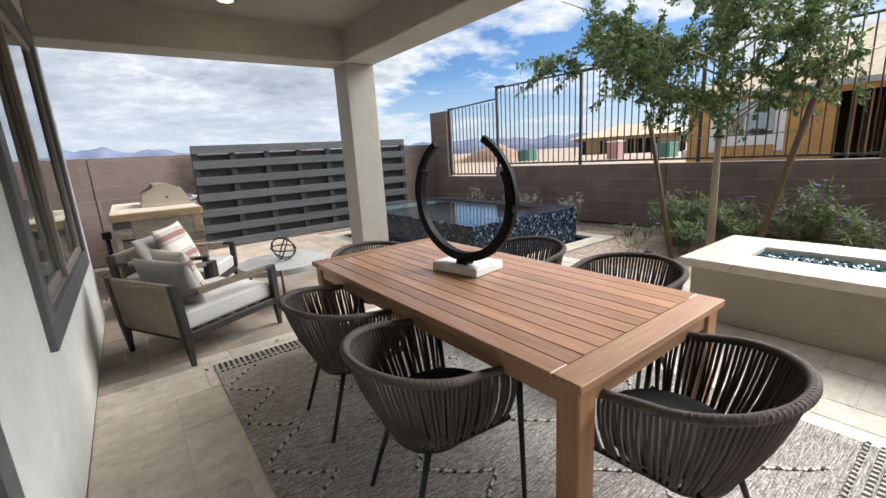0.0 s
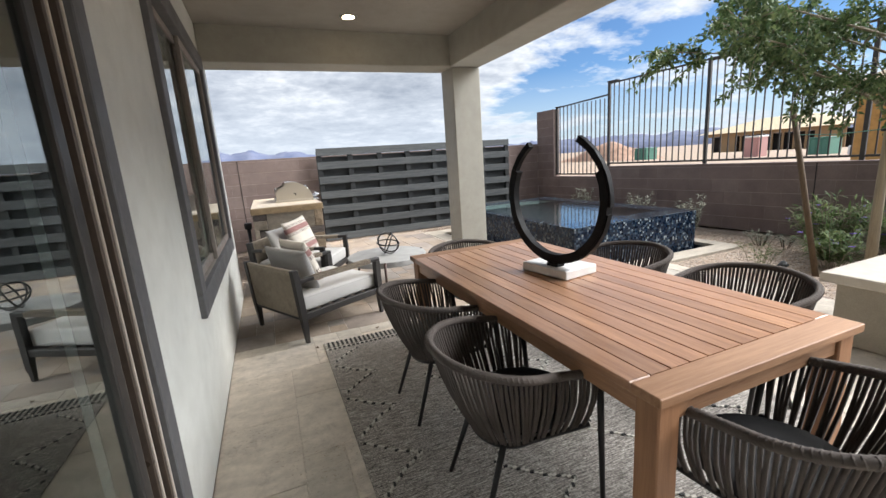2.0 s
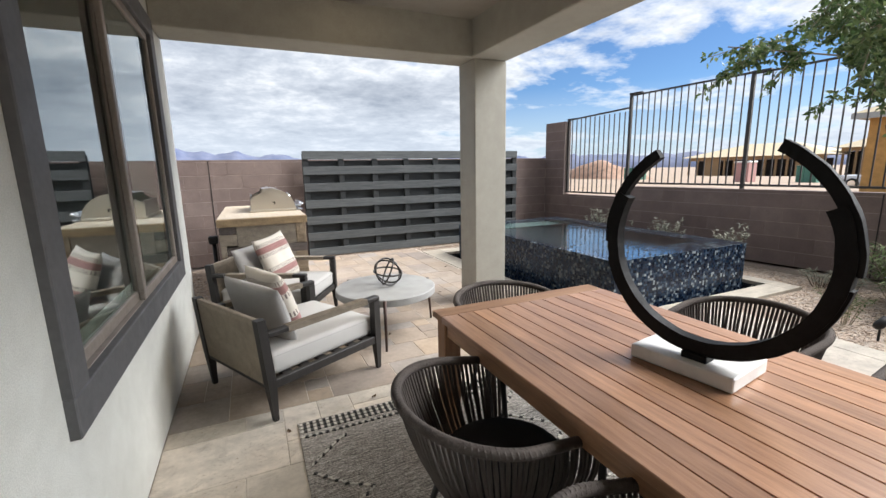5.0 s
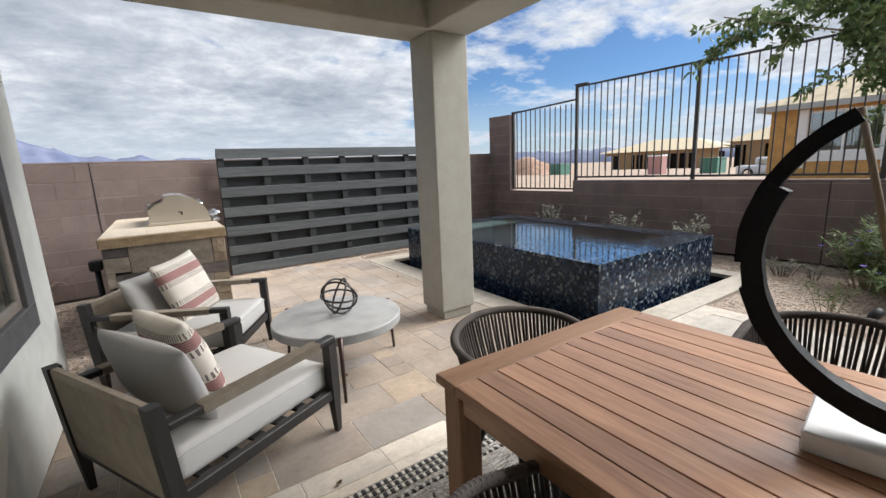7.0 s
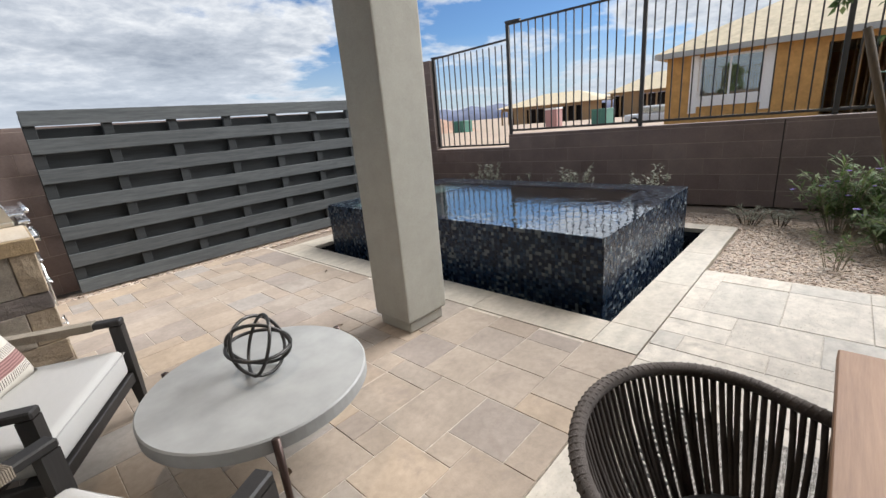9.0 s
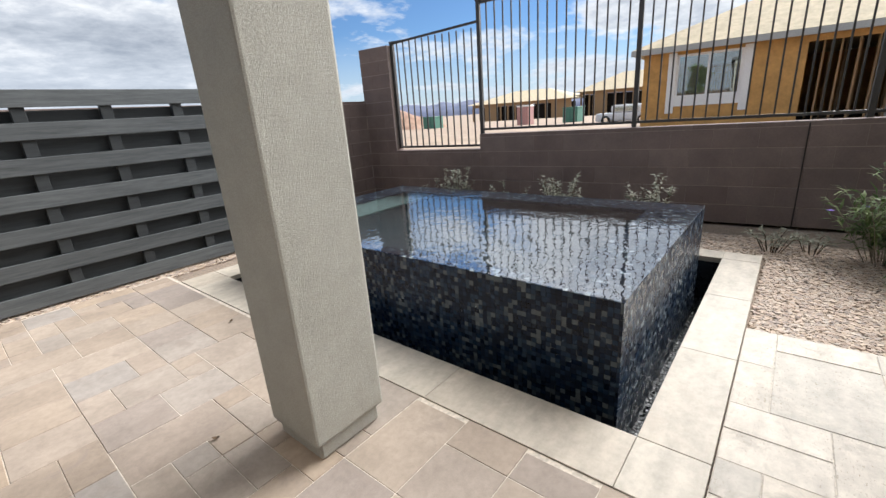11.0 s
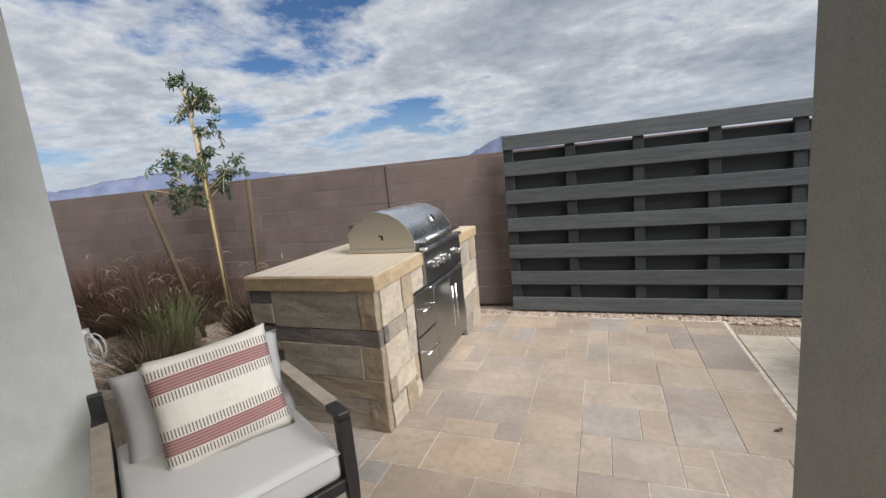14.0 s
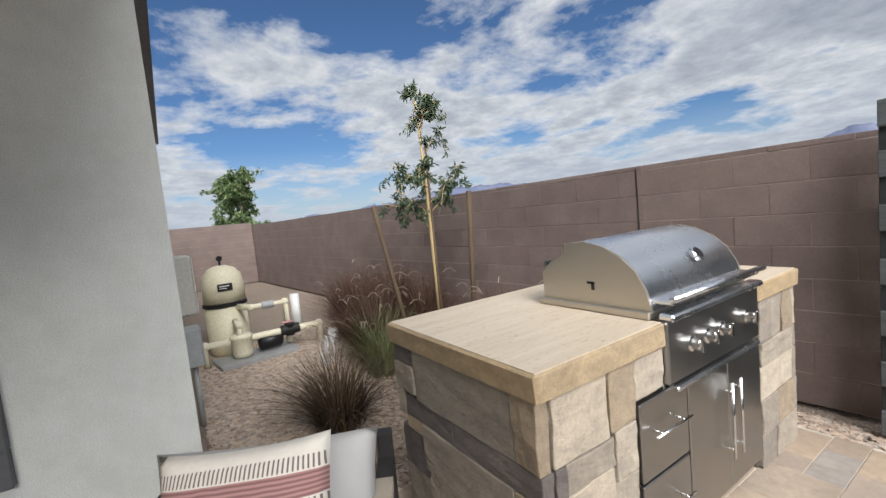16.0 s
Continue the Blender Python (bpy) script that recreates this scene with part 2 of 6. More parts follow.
def gravel_mat(name, tones, scale):
    m = Nodes(name, 0.9)
    cell = m.voronoi(scale, out="Color")
    c = m.ramp(cell, *[(i / (len(tones) - 1), t) for i, t in enumerate(tones)])
    d = m.voronoi(scale)
    c = m.mix(c, m.ramp(d, (0.25, (1,) * 3), (0.75, (0.7,) * 3)), 0.8, "MULTIPLY")
    c = m.mix(c, m.ramp(m.noise(0.7, 5), (0.3, (0.8,) * 3), (0.7, (1.1,) * 3)), 0.7, "MULTIPLY")
    inv = m.ramp(d, (0.0, (1,) * 3), (0.8, (0,) * 3))
    return m.color(c).bump(inv, 0.8, 0.015).mat


STONES = [(0.23, 0.17, 0.125), (0.33, 0.25, 0.185), (0.40, 0.31, 0.235), (0.28, 0.215, 0.17), (0.45, 0.37, 0.29)]
M_GRAVEL = gravel_mat("gravel_tan", STONES, 64.0)
M_DIRT = gravel_mat("desert_dirt", [(0.33, 0.24, 0.165), (0.38, 0.28, 0.20), (0.30, 0.22, 0.155)], 1.1)
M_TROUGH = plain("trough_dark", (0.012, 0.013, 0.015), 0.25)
M_VOIDLINE = plain("joint_dark", (0.02, 0.016, 0.015), 0.95)

# ---- building helpers ----
def part(name, bm, material, parent=None, label="", smooth=False):
    """Links a bmesh as one mesh object under a thing or a part."""
    me = bpy.data.meshes.new(name)
    bm.to_mesh(me)
    bm.free()
    if smooth:
        for p in me.polygons:
            p.use_smooth = True
    for m in (material if isinstance(material, (list, tuple)) else (material,)):
        me.materials.append(m)
    ob = new(name, me)
    ob.parent = parent
    if label:
        ob["label"] = label
    return ob


def thing(name, m, label, category, group="", kind=""):
    ob = new(name)
    ob.empty_display_size = 0.1
    ob.matrix_world = m if isinstance(m, Matrix) else pose(*m)
    return tagged(ob, label, category, group, kind)


def box(bm, x0, x1, y0, y1, z0, z1, bevel=0.0, m=None, seg=1):
    """Adds an axis-aligned box, with rounded edges, to bm."""
    b = bmesh.new()
    bmesh.ops.create_cube(b, size=1)
    bmesh.ops.transform(b, matrix=Matrix.LocRotScale(((x0 + x1) / 2, (y0 + y1) / 2, (z0 + z1) / 2), None, (abs(x1 - x0), abs(y1 - y0), abs(z1 - z0))), verts=b.verts)
    if bevel:
        bmesh.ops.bevel(b, geom=b.edges[:], offset=bevel, segments=seg, affect="EDGES", profile=0.6)
    add(bm, b, m)
    return bm


def add(bm, b, m=None):
    if m is not None:
        bmesh.ops.transform(b, matrix=m, verts=b.verts)
    me = bpy.data.meshes.new("tmp")
    b.to_mesh(me)
    b.free()
    bm.from_mesh(me)
    bpy.data.meshes.remove(me)


def boxes(*rows, bevel=0.0, seg=1):
    bm = bmesh.new()
    for r in rows:
        box(bm, *r, bevel=bevel, seg=seg)
    return bm


def tube(bm, pts, r, sides=8, closed=False, cap=True, r2=None):
    """A round bar along the points; r2 tapers it to its end."""
    pts = [Vector(p) for p in pts]
    n = len(pts)
    rings = []
    side = None
    for i, p in enumerate(pts):
        a, b = pts[(i - 1) % n if closed else max(i - 1, 0)], pts[(i + 1) % n if closed else min(i + 1, n - 1)]
        d = (b - a).normalized()
        if side is None:
            side = d.orthogonal().normalized()
        side = (side - d * side.dot(d)).normalized()
        up = d.cross(side)
        rad = r if r2 is None else r + (r2 - r) * i / (n - 1)
        rings.append([bm.verts.new(p + (side * math.cos(t) + up * math.sin(t)) * rad) for t in (2 * math.pi * k / sides for k in range(sides))])
    for i in range(n if closed else n - 1):
        a, b = rings[i], rings[(i + 1) % n]
        for k in range(sides):
            bm.faces.new((a[k], a[(k + 1) % sides], b[(k + 1) % sides], b[k]))
    if cap and not closed:
        bm.faces.new(rings[0][::-1])
        bm.faces.new(rings[-1])
    return bm


def lathe(bm, profile, sides=24, m=None):
    """Turns (radius, z) points round the z axis."""
    b = bmesh.new()
    rings = []
    for r, z in profile:
        rings.append([b.verts.new((max(r, 1e-4) * math.cos(2 * math.pi * k / sides), max(r, 1e-4) * math.sin(2 * math.pi * k / sides), z)) for k in range(sides)])
    for i in range(len(rings) - 1):
        for k in range(sides):
            b.faces.new((rings[i][k], rings[i][(k + 1) % sides], rings[i + 1][(k + 1) % sides], rings[i + 1][k]))
    b.faces.new(rings[0][::-1])
    b.faces.new(rings[-1])
    add(bm, b, m)
    return bm


def piece_mesh(name, sx, sy, sz, bevel, material):
    """A block centred on its own origin, for pieces that share mesh data."""
    bm = bmesh.new()
    box(bm, -sx / 2, sx / 2, -sy / 2, sy / 2, -sz / 2, sz / 2, bevel)
    me = bpy.data.meshes.new(name)
    bm.to_mesh(me)
    bm.free()
    me.materials.append(material)
    return me


def structure(name, bm, material, label, smooth=False):
    return tagged(part(name, bm, material, None, smooth=smooth), label, name.split("_")[0], kind="structure")


def box_cloud(name, items, material, parent=None, label=""):
    """Many small turned boxes as one mesh. items: (x, y, z, turn x, turn y, turn z in degrees, length, width, height)."""
    base = np.array([(x, y, z) for x in (-0.5, 0.5) for y in (-0.5, 0.5) for z in (-0.5, 0.5)], float)
    quads = np.array([(0, 1, 3, 2), (4, 6, 7, 5), (0, 4, 5, 1), (2, 3, 7, 6), (0, 2, 6, 4), (1, 5, 7, 3)])
    V, F = [], []
    for x, y, z, a, b, c, L, w, h in items:
        r = np.array(Euler((radians(a), radians(b), radians(c))).to_matrix())
        V.append((base * np.array((L, w, h))) @ r.T + np.array((x, y, z)))
        F.append(quads + 8 * (len(V) - 1))
    me = bpy.data.meshes.new(name)
    me.from_pydata(np.concatenate(V).tolist(), [], np.concatenate(F).tolist())
    me.materials.append(material)
    ob = new(name, me)
    ob.parent = parent
    if label:
        ob["label"] = label
    return ob

# ---- house, roof and column ----
HX = -0.10                      # outer face of the house wall
HEND = 5.89                     # end of the house along y
WIN = (3.07, 5.36, 0.66, 2.50)  # outer edge of the window's dark surround
DOOR = (-1.60, 2.18, 0.0, 2.44) # outer edge of the sliding door's frame
BEAM, CEIL = 2.487, 2.825


def build_house():
    t = 0.22
    x0, x1 = HX - t, HX
    wy0, wy1, wz0, wz1 = WIN[0] + 0.08, WIN[1] - 0.08, WIN[2] + 0.08, WIN[3] - 0.08
    dy0, dy1, dz1 = DOOR[0] + 0.05, DOOR[1] - 0.05, DOOR[3] - 0.05
    bm = boxes((x0, x1, -4.0, dy0, 0, 3.2), (x0, x1, dy0, dy1, dz1, 3.2), (x0, x1, dy1, wy0, 0, 3.2),
               (x0, x1, wy0, wy1, 0, wz0), (x0, x1, wy0, wy1, wz1, 3.2), (x0, x1, wy1, HEND, 0, 3.2))
    structure("wall_east", bm, M_STUCCO, "pale greige stucco house wall beside the patio")
    structure("wall_north", boxes((-7.5, x0 - 0.002, HEND - t, HEND - 0.004, 0, 3.2)), M_STUCCO, "pale greige stucco end wall of the house")
    structure("wall_south", boxes((-0.32, 4.0, -4.2, -4.002, 0, 3.2)), M_STUCCO, "plain stucco wall closing the patio behind")
    # room added behind the panes; its dimness is put into the surface colour
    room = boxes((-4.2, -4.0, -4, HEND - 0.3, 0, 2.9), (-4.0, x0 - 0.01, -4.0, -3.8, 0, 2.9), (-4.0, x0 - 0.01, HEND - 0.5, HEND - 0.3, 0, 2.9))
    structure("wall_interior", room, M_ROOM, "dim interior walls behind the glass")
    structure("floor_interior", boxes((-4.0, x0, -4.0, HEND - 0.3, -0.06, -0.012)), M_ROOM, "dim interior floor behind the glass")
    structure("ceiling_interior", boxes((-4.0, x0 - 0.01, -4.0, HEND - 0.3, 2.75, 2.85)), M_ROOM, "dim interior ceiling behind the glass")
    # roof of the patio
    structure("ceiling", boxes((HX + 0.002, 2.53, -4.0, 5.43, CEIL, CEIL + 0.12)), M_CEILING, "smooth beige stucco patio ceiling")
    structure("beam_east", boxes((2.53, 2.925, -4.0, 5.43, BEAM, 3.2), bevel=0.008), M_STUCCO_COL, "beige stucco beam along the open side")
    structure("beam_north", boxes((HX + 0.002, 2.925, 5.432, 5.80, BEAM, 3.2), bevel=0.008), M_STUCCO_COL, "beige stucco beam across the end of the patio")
    structure("roof", boxes((-7.5, 3.0, -4.4, 5.985, 3.204, 3.34)), M_TRIM, "flat dark roof edge over house and patio")


def build_column():
    col = thing("patio_column", (2.74, 5.60, 0, 0, 0, 0), "square beige stucco column holding up the patio roof", "column", kind="structure")
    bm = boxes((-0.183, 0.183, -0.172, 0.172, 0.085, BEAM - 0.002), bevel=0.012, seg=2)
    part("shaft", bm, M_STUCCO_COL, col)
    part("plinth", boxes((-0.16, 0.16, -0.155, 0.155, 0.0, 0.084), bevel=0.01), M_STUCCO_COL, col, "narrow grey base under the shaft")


def build_window():
    y0, y1, z0, z1 = WIN
    xf = HX + 0.022
    win = thing("window_1", (HX, (y0 + y1) / 2, z0, 0, 0, 0), "sliding window with a dark bronze surround in the stucco wall", "window", kind="structure")
    oy, oz = (y0 + y1) / 2, z0
    w = 0.13
    h, v = (y1 - y0) / 2, z1 - z0
    bm = boxes((-0.06, 0.03, -h, h, 0, w), (-0.06, 0.03, -h, h, v - w, v), (-0.06, 0.03, -h, -h + w, w, v - w), (-0.06, 0.03, h - w, h, w, v - w), bevel=0.004)
    part("window_frame", bm, M_TRIM, win, "dark bronze stucco surround")
    mid = 4.18 - oy
    for a, b, x in ((-h + w, mid + 0.03, -0.052), (mid - 0.03, h - w, -0.022)):
        s = 0.05
        bm = boxes((x, x + 0.028, a, b, w, w + s), (x, x + 0.028, a, b, v - w - s, v - w), (x, x + 0.028, a, a + s, w + s, v - w - s), (x, x + 0.028, b - s, b, w + s, v - w - s), bevel=0.004)
        sash = part("sash", bm, M_SASH, win, "tan painted window sash")
        part("pane", boxes((x + 0.010, x + 0.016, a + s, b - s, w + s, v - w - s)), M_GLASS, sash).visible_shadow = False
    part("window_sill", boxes((-0.10, 0.0, -h + w, h - w, w - 0.02, w + 0.002), bevel=0.003), M_SASH, win)


def build_door():
    y0, y1, z0, z1 = DOOR
    d = thing("door_1", (HX, 0.3, 0, 0, 0, 0), "wide sliding glass door with dark bronze frames, closed", "door", kind="structure")
    a, b = y0 - 0.3, y1 - 0.3
    part("door_frame", boxes((-0.16, 0.014, b - 0.10, b, 0, z1), (-0.16, 0.014, a, a + 0.1, 0, z1), (-0.16, 0.014, a + 0.1, b - 0.1, z1 - 0.1, z1), bevel=0.004), M_TRIM, d)
    part("threshold", boxes((-0.16, 0.03, a + 0.1, b - 0.1, 0.002, 0.03), bevel=0.004), M_SASH, d)
    for i in range(3):
        yy = b - 0.10 - 0.042 * (i + 1)
        x = -0.018 * i - 0.008
        part("track_edge", boxes((-0.13, x, yy + 0.012, yy + 0.028, 0.03, z1 - 0.1), bevel=0.004), M_BRONZE_FRAME, d, "bronze track channel")
        part("track_lip", boxes((-0.13, x + 0.004, yy + 0.029, yy + 0.036, 0.03, z1 - 0.1), bevel=0.002), M_LIP, d, "pale track lip")
    s = 0.055
    c0 = b - 0.235
    for k, (p, q, x) in enumerate(((c0 - 1.75, c0, -0.065), (a + 0.1, c0 - 1.65, -0.115))):
        bm = boxes((x, x + 0.04, p, q, 0.03, 0.03 + s), (x, x + 0.04, p, q, z1 - 0.1 - s, z1 - 0.1), (x, x + 0.04, p, p + s, 0.03 + s, z1 - 0.1 - s), (x, x + 0.04, q - s, q, 0.03 + s, z1 - 0.1 - s), bevel=0.004)
        leaf = part("door_leaf", bm, M_DARKFRAME, d, "near-black door stile")
        part("pane", boxes((x + 0.016, x + 0.024, p + s, q - s, 0.03 + s, z1 - 0.1 - s)), M_GLASS, leaf).visible_shadow = False


def build_ceiling_light():
    c = thing("ceiling_light", (1.28, 4.98, CEIL, 0, 0, 0), "small round recessed ceiling light, switched on", "ceiling light")
    part("trim_ring", lathe(bmesh.new(), [(0.085, -0.004), (0.085, -0.001), (0.062, -0.001), (0.060, -0.008), (0.083, -0.008)], 28), M_WHITE, c)
    part("lens", lathe(bmesh.new(), [(0.058, -0.012), (0.058, -0.003)], 24), M_LAMP, c, "glowing warm lens")
    lamp = new("downlight", bpy.data.lights.new("downlight", "SPOT"))
    lamp.data.spot_size, lamp.data.spot_blend, lamp.data.shadow_soft_size, lamp.data.energy, lamp.data.color = radians(100), 0.8, 0.05, 40.0, (1.0, 0.86, 0.70)
    lamp.matrix_world = pose(1.28, 4.98, CEIL - 0.02)


# ---- garden walls, turned a few degrees from the house ----
END_K, END_Y = 0.09, 9.03        # face of the end wall: y = END_Y + END_K * x
SIDE_K = 0.10                    # fence line: x = 7.05 - SIDE_K * (y - 7.57)
END_A = math.degrees(math.atan(END_K))
SIDE_A = math.degrees(math.atan(SIDE_K))


def block_wall(name, m, length, courses, label, near, cap=0.0, steps=None, start=0.0):
    """A block wall along its own +x with its face on y = 0, thickness behind. near: stretch of x whose blocks are single parts.
    steps: (x0, x1, courses) stretches of another height."""
    h, L, t = 0.2, 0.4, 0.19
    w = thing(name, m, label, "wall", kind="structure")
    spans = steps or [(0, length, courses)]
    mort = bmesh.new()
    for a, b, c in spans:
        box(mort, a, b, 0.003, t - 0.003, start, c * h + start - 0.004)
    part("mortar_core", mort, M_MORTAR, w)
    meshes = {}
    rest = bmesh.new()
    for a, b, c in spans:
        rows = int(math.ceil(c))
        for r in range(rows):
            hh = h if r < int(c) else h * (c - int(c))
            x = a - (0.2 if r % 2 else 0.0)
            while x < b - 0.02:
                p, q = max(x, a), min(x + L, b)
                x += L
                if q - p < 0.03:
                    continue
                key = (round(q - p, 2), round(hh, 2))
                z = start + r * h + hh / 2
                if near[0] <= (p + q) / 2 <= near[1]:
                    if key not in meshes:
                        meshes[key] = piece_mesh("block", q - p - 0.0025, t, hh - 0.007, 0.0015, M_BLOCK)
                    ob = new("block", meshes[key])
                    ob.parent = w
                    ob.location = ((p + q) / 2, t / 2 + random.uniform(-0.0015, 0.0015), z)
                else:
                    box(rest, p + 0.0012, q - 0.0012, 0, t, z - hh / 2 + 0.003, z + hh / 2 - 0.003)
    if len(rest.verts):
        tagged(part("far_blocks", rest, M_BLOCK, w), kind="stuff")
    else:
        rest.free()
    return w


def control_joint(wall, x, z1):
    part("control_joint", boxes((x - 0.006, x + 0.006, -0.003, 0.01, 0.0, z1)), M_VOIDLINE, wall, "dark control joint")


def build_garden_walls():
    # end wall behind the grill and the slatted screen
    m = pose(-11.6, END_Y - 11.6 * END_K, 0, 0, 0, END_A)
    n = block_wall("garden_wall_north", m, 18.42, 8.2, "mauve concrete block wall with pale mortar joints", (7.5, 18.4))
    control_joint(n, 11.55, 1.62)
    # return wall far down the side yard
    m = pose(-11.6, END_Y - 11.6 * END_K - 0.02, 0, 0, 0, 180 + 90 + END_A)
    block_wall("garden_wall_west", m, 6.0, 8.6, "mauve concrete block wall closing the side yard", (-2, -1))
    # side wall under the railing: runs from the corner towards -y
    fx = lambda y: 6.95 - SIDE_K * (y - 7.57)
    yc = 9.66
    m = pose(fx(yc), yc, 0, 0, 0, -90 + SIDE_A)
    s = 1 / math.cos(math.radians(SIDE_A))
    e = block_wall("garden_wall_east", m, 14, 5, "mauve concrete block wall below the iron railing", (0, 10.5),
               steps=[(0, 0.58, 12.0), (0.58, 2.10 * s, 4.2), (2.10 * s, 14, 5.25)])
    control_joint(e, (9.66 - 4.0) * s, 1.03)


def build_railing():
    fx = lambda y: 7.05 - SIDE_K * (y - 7.57)
    rail = lambda nm, lab: thing(nm, (fx(7.57), 7.57, 0, 0, 0, -90 + SIDE_A), lab, "railing", "railing panels on the wall")
    s = 1 / math.cos(math.radians(SIDE_A))
    spans = [(-1.52 * s, 0, 0.87, 2.42, False)] + [(2.0 * i, 2.0 * (i + 1), 1.09, 2.70, True) for i in range(5)]
    for k, (a, b, z0, z1, tall) in enumerate(spans):
        r = rail("iron_railing", "dark bronze iron railing with slim pickets on block wall")
        z1b = z1 + (0.05 if k == 0 else 0)
        bm = bmesh.new()
        box(bm, a, b, -0.016, 0.016, z0, z0 + 0.03)
        part("bottom_rail", bm, M_IRON, r)
        bm = bmesh.new()
        tube(bm, [(a, 0, z1), (b, 0, z1b + 0.02)], 0.02, 4)
        part("top_rail", bm, M_IRON, r)
        n = round((b - a) / 0.115)
        me = None
        for i in range(1, n):
            x = a + (b - a) * i / n
            if me is None:
                me = piece_mesh("picket", 0.016, 0.016, z1 - z0 - 0.02, 0.0, M_IRON)
            ob = new("picket", me)
            ob.parent = r
            ob.location = (x, 0, (z0 + z1) / 2 + 0.015)
        posts = [(b, z1 + 0.06)] if k == 0 else [(b, z1 + 0.04)]
        if k == 0:
            posts = [(a + 0.02, z1 + 0.03), (0, 2.75)]
        for x, top in posts:
            p = part("post", boxes((x - 0.025, x + 0.025, -0.025, 0.025, (0.87 if x <= 0.1 else 1.05), top), bevel=0.003), M_IRON, r)
            part("post_cap", boxes((x - 0.03, x + 0.22, -0.03, 0.03, top - 0.03, top - 0.004)), M_IRON, p)


def build_screen():
    """Shadow-box screen: slats in front, uprights between, dark boards behind the gaps; both carry shade in their
    colour.
    """
    x0, x1, yf = 1.27, 5.46, 8.93
    s = thing("slatted_screen", (x0, yf, 0, 0, 0, 0), "grey-stained slatted timber screen standing before the block wall", "screen")
    L = x1 - x0
    h = 0.14
    for z in (0.0, 0.27, 0.545, 0.82, 1.10, 1.375, 1.629):
        part("slat", boxes((-0.0, L, 0, 0.022, z + 0.004, z + h), bevel=0.004), M_SLAT, s)
        if z < 1.6:
            part("back_board", boxes((0.03, L - 0.03, 0.085, 0.10, z + h - 0.03, z + 0.28 + (0.02 if z < 1.3 else -0.045)), bevel=0.003), M_SLAT_SHADED, s)
    for i in range(8):
        x = 0.045 + (L - 0.09) * i / 7
        part("upright", boxes((x - 0.045, x + 0.045, 0.024, 0.083, 0.0, 1.72), bevel=0.003), M_SLAT_SHADED, s)


build_house()
build_column()
build_window()
build_door()
build_ceiling_light()
build_garden_walls()
build_railing()
build_screen()


# ---- ground, paving and the spa's trough ----
TAN = (-0.098, 3.13, 4.17, 8.77)
TROUGH = (3.44, 5.97, 4.44, 8.14)


def build_ground():
    """One sheet from the yard to the horizon: level gravel inside the walls, higher dirt beyond the railing."""
    offs = [-3000, -300, -60, -22, -14, -9, -6]
    xs = offs + [TROUGH[0], TROUGH[1], 6.5]
    ys = [-3000, -300, -60, -20, -8, -3, 0, 2, TROUGH[2], 6, TROUGH[3], 9.75, 12, 20, 60, 300, 3000]
    beyond = [0.12, 0.16, 1.2, 6, 15, 30, 60, 150, 600, 3000]
    hz = [-0.035, 0.55, 0.55, 0.45, 0.25, -0.1, -0.5, -2.4, -5.0, -14.0]
    fx = lambda y: 7.05 - SIDE_K * (max(-20, min(20, y)) - 7.57)
    bm = bmesh.new()
    grid = []
    for y in ys:
        row = []
        for x in xs:
            row.append(bm.verts.new((x, y, -0.035)))
        for b, z in zip(beyond, hz):
            row.append(bm.verts.new((fx(y) + b, y, z)))
        grid.append(row)
    hx = xs.index(TROUGH[0])
    hy = [ys.index(TROUGH[2]), ys.index(6)]
    for j in range(len(ys) - 1):
        for i in range(len(grid[0]) - 1):
            if i == hx and j in hy:
                continue
            f = bm.faces.new((grid[j][i], grid[j][i + 1], grid[j + 1][i + 1], grid[j + 1][i]))
            f.material_index = 1 if i >= len(xs) else 0
    structure("ground", bm, [M_GRAVEL, M_DIRT], "tan gravel and bare desert ground")
    x0, x1, y0, y1 = TROUGH
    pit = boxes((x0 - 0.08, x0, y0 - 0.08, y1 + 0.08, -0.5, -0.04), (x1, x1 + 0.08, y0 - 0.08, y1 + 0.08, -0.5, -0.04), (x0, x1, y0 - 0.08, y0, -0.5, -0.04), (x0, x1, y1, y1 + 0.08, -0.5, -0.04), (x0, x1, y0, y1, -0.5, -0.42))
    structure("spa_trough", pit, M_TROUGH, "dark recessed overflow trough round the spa")


